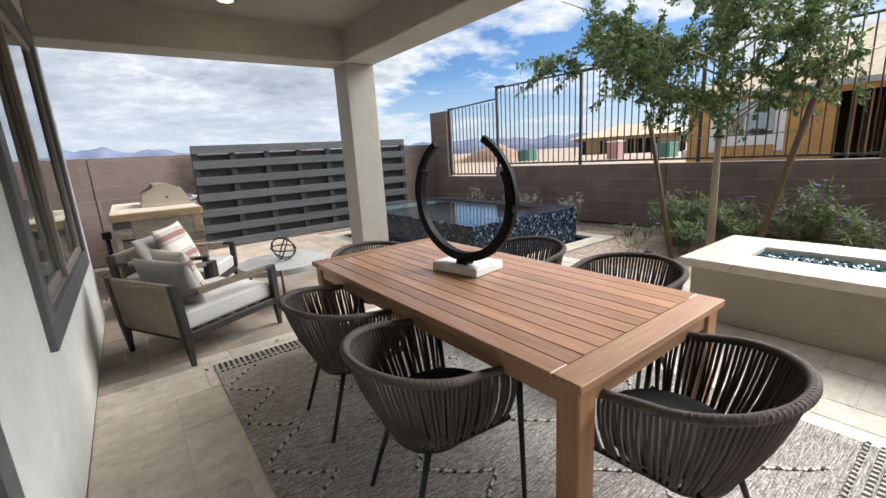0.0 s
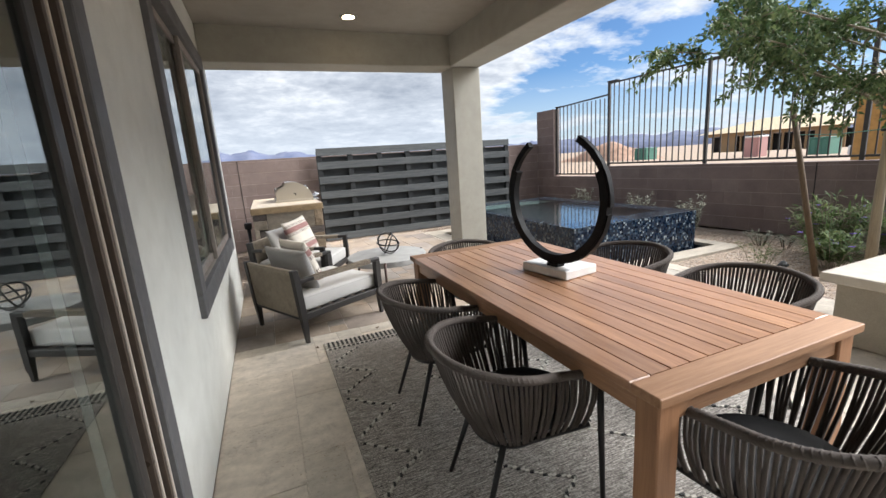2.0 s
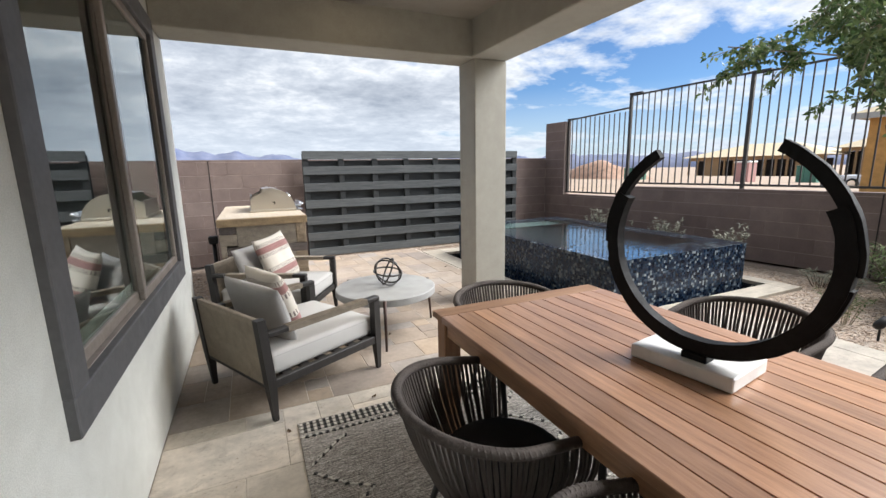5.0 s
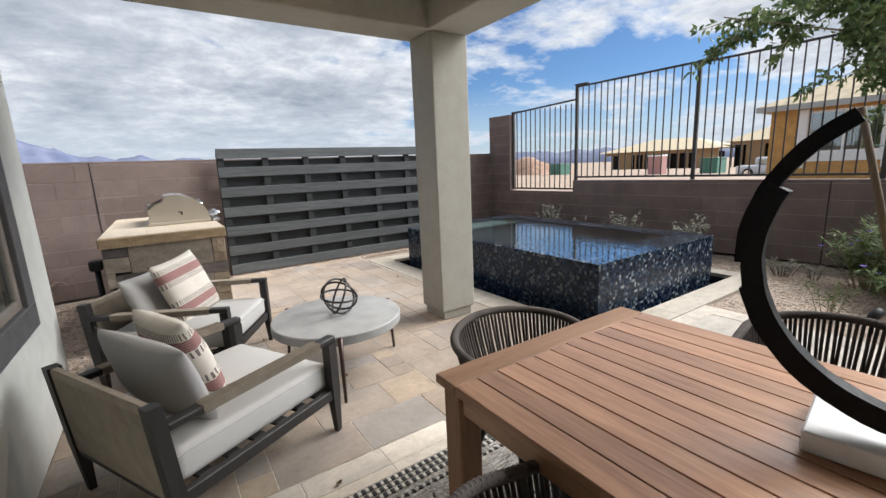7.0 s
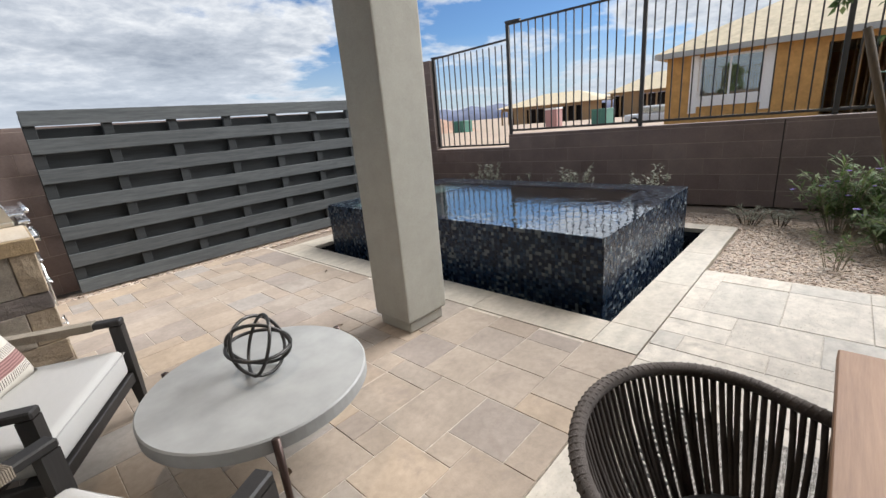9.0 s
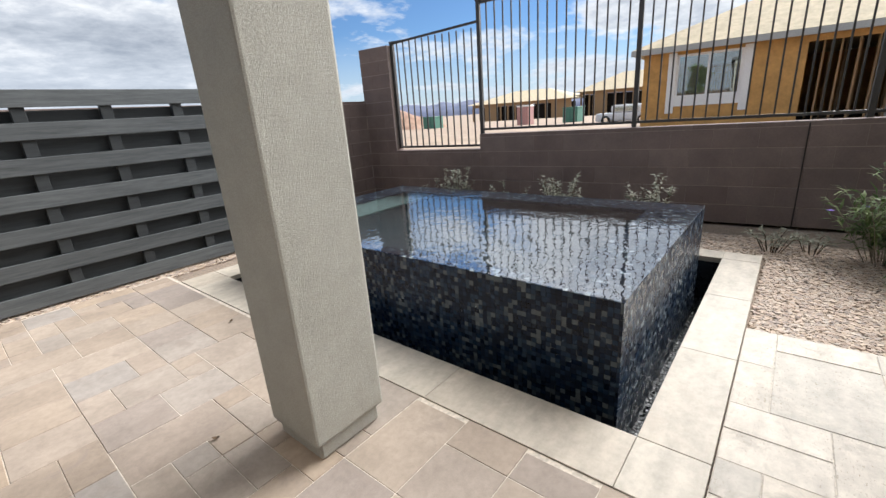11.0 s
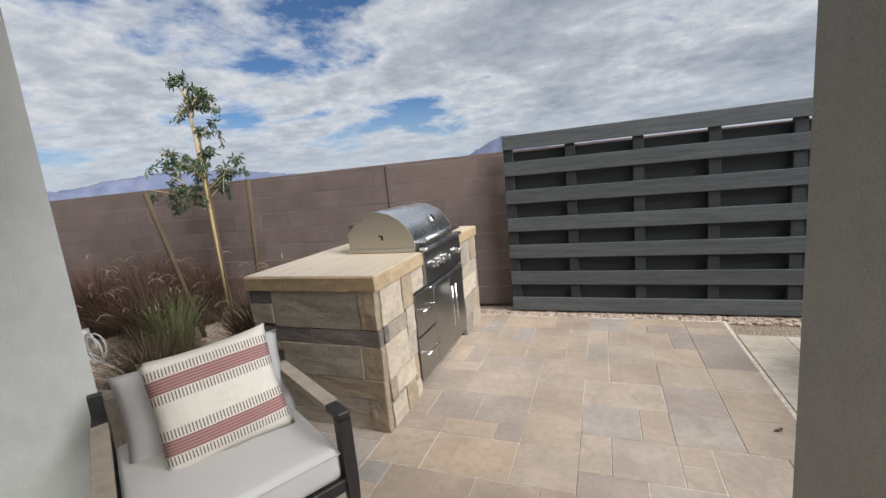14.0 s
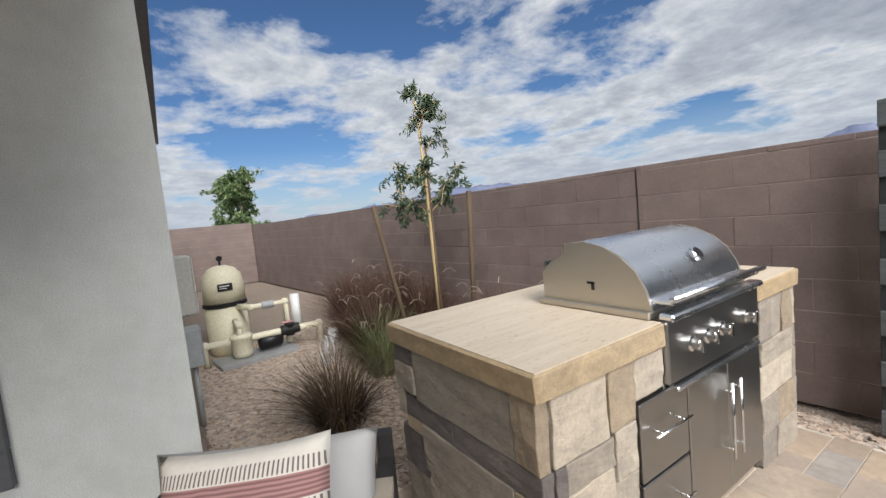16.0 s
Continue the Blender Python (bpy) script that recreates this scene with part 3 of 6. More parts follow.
def lay(name, label, rect, module, sizes, material, keep, seed, z=0.0, gap=0.005, thick=0.04, joint=None):
    """Random rectangular paving in a rectangle; pieces inside keep (a test on x, y) are single parts, the rest are joined."""
    rnd = random.Random(seed)
    x0, x1, y0, y1 = rect
    mx, my = module
    nx, ny = int(math.ceil((x1 - x0) / mx)), int(math.ceil((y1 - y0) / my))
    taken = [[False] * nx for _ in range(ny)]
    base = thing(name, (x0, y0, 0, 0, 0, 0), label, "paving", kind="structure")
    part("joint_bed", boxes((0, x1 - x0, 0, y1 - y0, z - thick + 0.004, z - 0.003)), joint or M_JOINT, base)
    meshes, rest = {}, bmesh.new()
    for j in range(ny):
        for i in range(nx):
            if taken[j][i]:
                continue
            opts = sizes[:]
            rnd.shuffle(opts)
            for w, h in opts + [(1, 1)]:
                if i + w <= nx and j + h <= ny and not any(taken[j + b][i + a] for a in range(w) for b in range(h)):
                    break
            for a in range(w):
                for b in range(h):
                    taken[j + b][i + a] = True
            p, q = x0 + i * mx, min(x0 + (i + w) * mx, x1)
            r, s = y0 + j * my, min(y0 + (j + h) * my, y1)
            if q - p < 0.03 or s - r < 0.03:
                continue
            cx, cy = (p + q) / 2, (r + s) / 2
            dz = rnd.uniform(-0.0015, 0.0015)
            if keep(cx, cy):
                key = (round(q - p, 3), round(s - r, 3))
                if key not in meshes:
                    meshes[key] = piece_mesh("paver", q - p - gap, s - r - gap, thick, 0.0022, material)
                ob = new("paver", meshes[key])
                ob.parent = base
                ob.location = (cx - x0, cy - y0, z - thick / 2 + dz)
                ob.rotation_euler = (rnd.uniform(-0.002, 0.002), rnd.uniform(-0.002, 0.002), 0)
            else:
                box(rest, p + gap / 2 - x0, q - gap / 2 - x0, r + gap / 2 - y0, s - gap / 2 - y0, z - thick, z + dz)
    if len(rest.verts):
        tagged(part("far_pavers", rest, material, base), kind="stuff")
    else:
        rest.free()


def build_paving():
    lay("paving_tan", "tan and grey concrete pavers laid in a random pattern", TAN, (0.1525, 0.1525), [(2, 2), (3, 2), (2, 1), (2, 2), (1, 1), (3, 2), (2, 2), (1, 2)], M_PAVER, lambda x, y: True, 5, gap=0.003, joint=M_JOINT_PALE)
    lay("paving_ivory", "ivory travertine slabs in a random pattern", (-0.098, 4.72, -3.9, 4.165), (0.2, 0.203), [(3, 2), (2, 2), (2, 1), (1, 2), (2, 3), (3, 2), (2, 2)], M_TRAV, lambda x, y: y > 0.2, 9, gap=0.004)
    cop = thing("spa_coping", (3.13, 4.17, 0, 0, 0, 0), "ivory stone coping slabs framing the spa trough", "coping", kind="structure")
    a, b, c, d = 3.13, 6.18, 4.17, 8.46
    x0, x1, y0, y1 = TROUGH
    runs = []
    n = 3
    for i in range(n):
        runs.append((x0 + (x1 - x0) * i / n, x0 + (x1 - x0) * (i + 1) / n, c, y0))
        runs.append((x0 + (x1 - x0) * i / n, x0 + (x1 - x0) * (i + 1) / n, y1, d))
    n = 4
    for i in range(n):
        runs.append((a, x0, y0 + (y1 - y0) * i / n, y0 + (y1 - y0) * (i + 1) / n))
        runs.append((x1, b, y0 + (y1 - y0) * i / n, y0 + (y1 - y0) * (i + 1) / n))
    runs += [(a, x0, c, y0), (x1, b, c, y0), (a, x0, y1, d), (x1, b, y1, d)]
    for p, q, r, s in runs:
        part("coping_slab", boxes((p - a + 0.0012, q - a - 0.0012, r - c + 0.0012, s - c - 0.0012, -0.045, 0.004), bevel=0.002), M_COPING, cop)


build_ground()
build_paving()

# ---- more materials ----
def mosaic_mat():
    """Small square glass tiles of many blues and greys with dark grout."""
    m = Nodes("glass_mosaic", 0.3)
    m.bsdf.inputs["Specular IOR Level"].default_value = 0.25
    v = m.coords(local=False)
    t = m.n.new("ShaderNodeTexVoronoi")
    t.distance = "CHEBYCHEV"
    t.inputs["Scale"].default_value, t.inputs["Randomness"].default_value = 36.0, 0.25
    m.link(v, t.inputs["Vector"])
    bw = m.n.new("ShaderNodeSeparateColor")
    m.link(t.outputs["Color"], bw.inputs[0])
    c = m.ramp(bw.outputs[0], (0.0, (0.004, 0.008, 0.018)), (0.5, (0.009, 0.018, 0.040)), (0.74, (0.022, 0.046, 0.085)), (0.86, (0.07, 0.10, 0.135)), (0.96, (0.30, 0.34, 0.355)))
    edge = m.ramp(t.outputs["Distance"], (0.40, (1, 1, 1)), (0.49, (0.25,) * 3))
    m.color(m.mix(c, edge, 0.9, "MULTIPLY"))
    m.rough(bw.outputs[1], 0.2, 0.45)
    return m.bump(m.mix(edge, m.noise(30, 2), 0.2), 0.25, 0.002).mat


def water_mat():
    m = Nodes("spa_water", 0.0)
    m.color((0.62, 0.82, 0.92))
    m.bsdf.inputs["Transmission Weight"].default_value = 1.0
    m.bsdf.inputs["IOR"].default_value = 6.0
    # wind ripples over a slow swell
    a = m.noise(9, 1, 0.5, distortion=0.7)
    b = m.noise(24, 1, 0.5, distortion=0.5)
    return m.bump(m.mix(a, b, 0.25), 0.85, 0.0026).mat


def leaf_mat(name, tones, rough=0.45, through_light=0.3):
    m = Nodes(name, rough)
    m.color(m.ramp(m.island(), *[(i / (len(tones) - 1), t) for i, t in enumerate(tones)]))
    thin, both = m.n.new("ShaderNodeBsdfTranslucent"), m.n.new("ShaderNodeMixShader")
    m.link(m.bsdf.inputs["Base Color"].links[0].from_socket, thin.inputs["Color"])
    both.inputs[0].default_value = through_light
    m.link(m.bsdf.outputs[0], both.inputs[1])
    m.link(thin.outputs[0], both.inputs[2])
    m.link(both.outputs[0], m.n["Material Output"].inputs["Surface"])
    return m.mat


def rug_mat():
    m = Nodes("rug_grey", 0.97)
    v = m.coords((9, 130, 10), local=False)
    a = m.noise(1.6, 4, 0.7, v)
    b = m.noise(90, 3, 0.7)
    c = m.ramp(m.mix(a, b, 0.4), (0.40, (0.075, 0.066, 0.058)), (0.51, (0.29, 0.262, 0.232)), (0.62, (0.60, 0.555, 0.495)))
    return m.color(c).bump(m.mix(a, b, 0.5), 0.8, 0.006).mat


def stripe_mat():
    """Cream cotton with rose bands and rows of short dark stitches, across the pillow's own y."""
    m = Nodes("striped_cotton", 0.93)
    sep = m.n.new("ShaderNodeSeparateXYZ")
    m.link(m.tc.outputs["Object"], sep.inputs[0])

    def band(lo, hi):
        mr = m.n.new("ShaderNodeMath")
        mr.operation = "COMPARE"
        mr.inputs[1].default_value, mr.inputs[2].default_value = (lo + hi) / 2, (hi - lo) / 2
        m.link(sep.outputs[1], mr.inputs[0])
        return mr.outputs[0]

    w = m.wave(25, m.tc.outputs["Object"], 0.0, "X")
    tick = m.ramp(w, (0.62, (0, 0, 0)), (0.70, (1, 1, 1)))
    fine = m.wave(26, m.tc.outputs["Object"], 1.0, "Y")
    c = m.mix((0.72, 0.68, 0.60), (0.60, 0.55, 0.48), m.noise(40, 4))
    rose = m.mix((0.20, 0.10, 0.095), (0.42, 0.235, 0.215), fine)
    for lo, hi in ((-0.152, -0.092), (0.092, 0.152)):
        c = m.mix(c, rose, band(lo, hi))
    for lo, hi in ((-0.19, -0.156), (-0.088, -0.052), (0.052, 0.088), (0.156, 0.19)):
        f = m.mix((0, 0, 0), tick, band(lo, hi))
        c = m.mix(c, (0.16, 0.13, 0.12), f)
    return m.color(c).bump(m.mix(fine, m.noise(180, 2), 0.5), 0.2, 0.002).mat


def stone_mat(name, tones):
    m = Nodes(name, 0.85)
    c = m.ramp(m.random(), *[(i / (len(tones) - 1), t) for i, t in enumerate(tones)])
    strata = m.noise(2.0, 8, 0.65, m.coords((4, 4, 7), local=False), 0.6)
    c = m.mix(c, m.ramp(strata, (0.3, (0.6, 0.57, 0.55)), (0.7, (1.15, 1.1, 1.0))), 0.75, "MULTIPLY")
    rust = m.ramp(m.noise(6, 6, 0.7), (0.62, (0, 0, 0)), (0.76, (0.45,) * 3))
    c = m.mix(c, (0.34, 0.24, 0.14), rust)
    fine = m.noise(60, 6, 0.7)
    c = m.mix(c, m.ramp(fine, (0.3, (0.75,) * 3), (0.65, (1.05,) * 3)), 0.7, "MULTIPLY")
    return m.color(c).bump(m.mix(fine, m.noise(14, 6, 0.6), 0.5), 0.95, 0.014).mat


def vein_mat():
    """Honed travertine: cream with long faint veins along the slab and small filled pits."""
    m = Nodes("counter_travertine", 0.5)
    vein = m.noise(3.0, 7, 0.65, m.coords((9, 0.7, 9), local=False), 0.5)
    c = m.ramp(vein, (0.32, (0.51, 0.415, 0.305)), (0.48, (0.56, 0.465, 0.35)), (0.66, (0.60, 0.515, 0.405)))
    pits = m.noise(85, 3, 0.6, m.coords((1, 0.4, 1), local=False))
    c = m.mix(c, m.ramp(pits, (0.30, (0.72, 0.66, 0.58)), (0.42, (1, 1, 1))), 0.8, "MULTIPLY")
    return m.color(c).bump(m.mix(pits, vein, 0.4), 0.15, 0.003).mat


def steel_mat(name, c=(0.55, 0.54, 0.52), rough=0.28, axis=(1, 1, 60)):
    m = Nodes(name, rough, 1.0)
    b = m.noise(14, 3, 0.6, m.coords(axis, local=False))
    m.color(m.ramp(b, (0.3, tuple(x * 0.95 for x in c)), (0.7, c)))
    m.rough(m.noise(5, 4), rough - 0.03, rough + 0.05)
    return m.mat


M_MOSAIC = mosaic_mat()
M_WATER = water_mat()
M_POOL = plain("spa_plaster", (0.03, 0.045, 0.05), 0.6, speck=0.2, scale=14)
M_RUG = rug_mat()
M_BENCH = plain("spa_bench_plaster", (0.17, 0.23, 0.21), 0.6, speck=0.2, scale=14)
M_BRAID_L = plain("braid_cream", (0.52, 0.49, 0.43), 0.95, speck=0.25)
M_BRAID_D = plain("braid_black", (0.035, 0.034, 0.033), 0.95, speck=0.3)
M_ROPE = woven("rope_taupe", (0.078, 0.064, 0.056), 420, 0.5)
M_RIM = woven("rope_rim", (0.105, 0.087, 0.077), 300, 0.5)
M_BLACK = plain("black_metal", (0.014, 0.013, 0.013), 0.45, 0.3)
M_SEATPAD = woven("seat_pad_black", (0.022, 0.022, 0.023), 300)
M_CHARCOAL = wood("charcoal_wood", (0.011, 0.010, 0.0095), (0.03, 0.0265, 0.025), "Z", 0.55)
M_ARMROPE = woven("rope_sand", (0.30, 0.255, 0.20), 330, 0.45)
M_CUSHION = woven("cushion_grey", (0.50, 0.49, 0.47), 380, 0.04)
M_CUSHION2 = woven("pillow_grey", (0.42, 0.41, 0.395), 380, 0.12)
M_STRIPE = stripe_mat()
M_CONCRETE = plain("concrete_grey", (0.30, 0.30, 0.29), 0.6, speck=0.12, scale=8)
M_BRONZE = plain("bronze_leg", (0.060, 0.038, 0.032), 0.4, 0.6)
M_GUN = plain("orb_gunmetal", (0.05, 0.047, 0.045), 0.35, 0.7)
M_SCULPT = plain("sculpture_black", (0.005, 0.005, 0.0055), 0.62, speck=0.4, scale=60, bump=0.4)
M_SCULPT.node_tree.nodes["Principled BSDF"].inputs["Specular IOR Level"].default_value = 0.2
M_MARBLE = plain("white_marble", (0.72, 0.70, 0.67), 0.35, speck=0.12, scale=9)
M_FIRESTUCCO = stucco("fire_pit_stucco", (0.48, 0.43, 0.345))
M_FIRECAP = plain("fire_pit_cap", (0.60, 0.545, 0.46), 0.7, speck=0.08, scale=12)
M_COUNTER = vein_mat()
M_COUNTER_EDGE = stone_mat("counter_rough_edge", [(0.42, 0.31, 0.185), (0.46, 0.36, 0.235)])
M_STONE = stone_mat("ledger_stone", [(0.29, 0.25, 0.21), (0.38, 0.335, 0.28), (0.255, 0.225, 0.195), (0.345, 0.305, 0.255), (0.42, 0.37, 0.305)])
M_STONE_OCHRE = stone_mat("ledger_stone_ochre", [(0.37, 0.295, 0.21), (0.31, 0.25, 0.185), (0.42, 0.335, 0.24)])
M_STONE_CREAM = stone_mat("ledger_stone_cream", [(0.49, 0.42, 0.335), (0.54, 0.47, 0.38), (0.45, 0.395, 0.33)])
M_STONE_DARK = stone_mat("ledger_stone_dark", [(0.14, 0.122, 0.118), (0.19, 0.165, 0.155), (0.12, 0.108, 0.106)])
M_STONE_JOINT = plain("stone_joint", (0.075, 0.066, 0.056), 0.95, speck=0.2)
M_STEEL = steel_mat("brushed_steel", (0.80, 0.81, 0.83), 0.25)
# darker copy of the brushed steel; the shade on fronts and body is in its colour
M_STEEL_SHADED = steel_mat("shaded_steel", (0.37, 0.36, 0.34), 0.32)
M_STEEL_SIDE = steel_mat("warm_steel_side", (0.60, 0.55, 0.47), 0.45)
M_CHROME = steel_mat("polished_chrome", (0.8, 0.8, 0.8), 0.08)
M_FIREGLASS = Nodes("fire_glass", 0.05).color((0.035, 0.12, 0.15)).mat
M_BARK = wood("bark_pale", (0.20, 0.165, 0.115), (0.36, 0.30, 0.21), "Z", 0.9)
M_STAKE = wood("stake_brown", (0.06, 0.038, 0.022), (0.14, 0.092, 0.05), "Z", 0.85)
M_LEAF = leaf_mat("tree_leaf", [(0.04, 0.08, 0.025), (0.08, 0.135, 0.045), (0.13, 0.19, 0.07), (0.23, 0.28, 0.12)])
M_LEAF_PALE = leaf_mat("young_leaf", [(0.05, 0.085, 0.045), (0.085, 0.125, 0.07), (0.14, 0.18, 0.11)])
M_LEAF_GREY = leaf_mat("silver_leaf", [(0.20, 0.21, 0.16), (0.33, 0.33, 0.26), (0.42, 0.41, 0.33)], 0.8)
M_SHRUB = leaf_mat("shrub_leaf", [(0.045, 0.09, 0.022), (0.09, 0.14, 0.042), (0.19, 0.23, 0.09), (0.065, 0.11, 0.032)], 0.8)
M_PETAL = leaf_mat("purple_petal", [(0.14, 0.07, 0.42), (0.22, 0.13, 0.55)], 0.6)
M_STRAW = leaf_mat("straw_purple", [(0.045, 0.022, 0.018), (0.10, 0.05, 0.035), (0.19, 0.115, 0.07), (0.07, 0.034, 0.028)], 0.8)
M_STRAW_DRY = leaf_mat("straw_dry", [(0.022, 0.013, 0.009), (0.07, 0.043, 0.025), (0.20, 0.135, 0.075), (0.04, 0.025, 0.016), (0.10, 0.075, 0.035)], 0.8)
M_GRASS_GREEN = leaf_mat("grass_green", [(0.09, 0.11, 0.04), (0.17, 0.19, 0.08), (0.25, 0.24, 0.12)], 0.7)
M_PLUME = leaf_mat("plume_tan", [(0.28, 0.20, 0.15), (0.42, 0.34, 0.27)], 0.9)
M_PVC = plain("pvc_cream", (0.74, 0.68, 0.50), 0.5)
M_PVC_WHITE = plain("pvc_white", (0.72, 0.71, 0.68), 0.45)
M_TANK = plain("filter_tank_tan", (0.72, 0.65, 0.46), 0.5)
M_GREYBOX = plain("grey_enamel", (0.36, 0.37, 0.36), 0.5)
M_BEIGEBOX = plain("beige_enamel", (0.50, 0.48, 0.42), 0.55)
M_OSB = pieces("osb_sheathing", [(0.50, 0.27, 0.08), (0.56, 0.31, 0.10)], 0.85, 12, 0.1)
M_ROOFPLY = pieces("roof_plywood", [(0.50, 0.405, 0.26), (0.55, 0.455, 0.30)], 0.85, 6, 0.1)
M_STUD = plain("stud_pine", (0.36, 0.23, 0.12), 0.85)
# near-black that stands in for shade inside slots, gaps and open rooms
M_VOID = plain("opening_shade", (0.025, 0.02, 0.017), 0.9)
# the blue of distance haze is put into the rock colour
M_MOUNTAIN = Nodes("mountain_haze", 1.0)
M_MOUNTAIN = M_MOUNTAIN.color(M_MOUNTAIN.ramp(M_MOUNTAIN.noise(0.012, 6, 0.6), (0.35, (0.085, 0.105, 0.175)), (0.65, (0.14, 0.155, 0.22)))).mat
# red with the distance haze over the site mixed into its colour
M_RED = plain("toilet_red", (0.46, 0.25, 0.23), 0.6)
M_GREEN = plain("bin_green", (0.07, 0.20, 0.15), 0.5)
M_CARWHITE = plain("car_white", (0.62, 0.64, 0.66), 0.25)
M_TYRE = plain("tyre_black", (0.012, 0.012, 0.012), 0.8)


# ---- spa ----
def build_spa():
    x0, x1, y0, y1, z = 3.66, 5.76, 4.585, 8.01, 0.492
    s = thing("raised_spa", (x0, y0, -0.42, 0, 0, 0), "raised spa clad in dark blue glass mosaic, full of water", "spa")
    a, b, c, d = 0.10, 5.45 - x0, 0.36, 7.64 - y0       # basin
    W, D, H = x1 - x0, y1 - y0, z + 0.42
    for r in ((0, a, 0, D, 0, H), (b, W, 0, D, 0, H), (a, b, 0, c, 0, H), (a, b, d, D, 0, H)):
        part("tiled_wall", boxes(r), M_MOSAIC, s, "dark blue and grey glass mosaic")
    fl = boxes((a, b, c, d, 0.0, 0.10))
    part("basin_floor", fl, M_POOL, s)
    part("bench", boxes((a + 0.002, b - 0.002, d - 0.46, d - 0.002, 0.102, H - 0.34), bevel=0.02), M_BENCH, s, "pale plaster bench under the water")
    # water lies a few millimetres over the rim and ripples
    n, k = 70, 110
    bm = bmesh.new()
    g = [[bm.verts.new((W * i / n, D * j / k, H + 0.006 + 0.0004 * noise.noise((i * 0.33, j * 0.33, 0.4)) + 0.0001 * noise.noise((i * 0.9, j * 0.9, 3.1)))) for i in range(n + 1)] for j in range(k + 1)]
    for j in range(k):
        for i in range(n):
            bm.faces.new((g[j][i], g[j][i + 1], g[j + 1][i + 1], g[j + 1][i]))
    part("water", bm, M_WATER, s, "clear rippled water", smooth=True).visible_shadow = False


# ---- outdoor grill island ----
def rough_block(sx, sy, sz, rnd, amp=0.006):
    bm = bmesh.new()
    box(bm, -sx / 2, sx / 2, -sy / 2, sy / 2, -sz / 2, sz / 2, 0.003)
    bmesh.ops.subdivide_edges(bm, edges=[e for e in bm.edges if e.calc_length() > 0.04], cuts=4, use_grid_fill=True)
    o = Vector((rnd.uniform(0, 50), rnd.uniform(0, 50), 0))
    for v in bm.verts:
        n = noise.noise(v.co * 9 + o) * amp + noise.noise(v.co * 28 + o) * amp * 0.8
        v.co += Vector((rnd.uniform(-0.0015, 0.0015), n, noise.noise(v.co * 14 + o) * 0.0025))
    return bm


def build_island():
    rnd = random.Random(21)
    x0, x1, y0, y1, h, slab = 0.10, 1.00, 6.69, 8.64, 0.945, 0.085
    t = thing("grill_island", (x0, y0, 0, 0, 0, 0), "stone-clad grill island with a tan travertine counter", "kitchen island")
    W, D, H = x1 - x0, y1 - y0, h - slab
    gy0, gy1 = 7.34 - y0, 8.12 - y0
    part("core", boxes((0.03, W - 0.03, 0.03, gy0 - 0.16, 0.0, H - 0.002), (0.03, 0.42, gy0 - 0.16, gy1 + 0.06, 0, H - 0.002), (0.42, W - 0.12, gy0 - 0.16, gy1 + 0.06, 0, 0.62), (0.03, W - 0.03, gy1 + 0.06, D - 0.03, 0, H - 0.002)), M_STONE_JOINT, t)
    g, k, o, c = M_STONE, M_STONE_DARK, M_STONE_OCHRE, M_STONE_CREAM

    def stone(face, a, b, z0, z1, mat):
        bm = rough_block(b - a - 0.004, 0.05, z1 - z0 - 0.004, rnd)
        ob = part("ledger_stone", bm, mat, t)
        off, u, z = rnd.uniform(-0.004, 0.008), (a + b) / 2, (z0 + z1) / 2
        if face in "sn":
            ob.location = (u, 0.025 - off if face == "s" else D - 0.025 + off, z)
        else:
            ob.location, ob.rotation_euler = (W - 0.025 + off if face == "e" else 0.025 - off, u, z), (0, 0, math.pi / 2)

    def course(z0, z1, a, b, face):
        p = a
        while p < b - 0.01:
            q = min(b, p + rnd.choice((rnd.uniform(0.10, 0.2), rnd.uniform(0.3, 0.55), rnd.uniform(0.35, 0.5))))
            if b - q < 0.1:
                q = b
            stone(face, p, q, z0, z1, rnd.choice((g, g, o, c)))
            p = q
    # the end that faces the lounge: long grey stones, partly greyer for its shade, a thin dark course, ochre corner
    # stones
    for a, b, z0, z1, mat in ((0.0, 0.17, 0.77, H, k), (0.0, 0.17, 0.645, 0.77, g), (0.17, 0.79, 0.625, H, g), (0.79, W, 0.625, H, o),
                              (0.0, 0.06, 0.52, 0.645, g), (0.06, 0.44, 0.53, 0.625, k), (0.44, W, 0.525, 0.625, k),
                              (0.06, 0.20, 0.47, 0.53, o), (0.0, 0.20, 0.275, 0.47, k), (0.20, 0.77, 0.325, 0.53, g), (0.77, W, 0.325, 0.525, o),
                              (0.0, 0.22, 0.0, 0.275, g), (0.22, 0.40, 0.20, 0.325, g), (0.40, W, 0.20, 0.325, o),
                              (0.22, 0.50, 0.10, 0.20, g), (0.50, 0.78, 0.10, 0.20, g), (0.22, 0.78, 0.0, 0.10, g), (0.78, W, 0.0, 0.20, o)):
        stone("s", a, b, z0, z1, mat)
    # the flank beside the drawers: creamy blocks, chosen paler partly for the sun on them
    e1 = gy0 - 0.185
    for a, b, z0, z1, mat in ((0.052, 0.32, 0.625, H, c), (0.32, e1, 0.64, H, o), (0.052, 0.10, 0.525, 0.625, k), (0.10, 0.34, 0.525, 0.625, g), (0.34, e1, 0.46, 0.64, c),
                              (0.052, 0.33, 0.30, 0.525, c), (0.33, e1, 0.30, 0.46, g), (0.052, 0.13, 0.16, 0.30, o), (0.13, 0.40, 0.17, 0.30, c), (0.40, e1, 0.12, 0.30, o),
                              (0.052, 0.24, 0.0, 0.16, c), (0.24, 0.38, 0.0, 0.17, o), (0.38, e1, 0.0, 0.12, c), (e1, gy0 - 0.002, 0.70, H, c)):
        stone("e", a, b, z0, z1, mat)
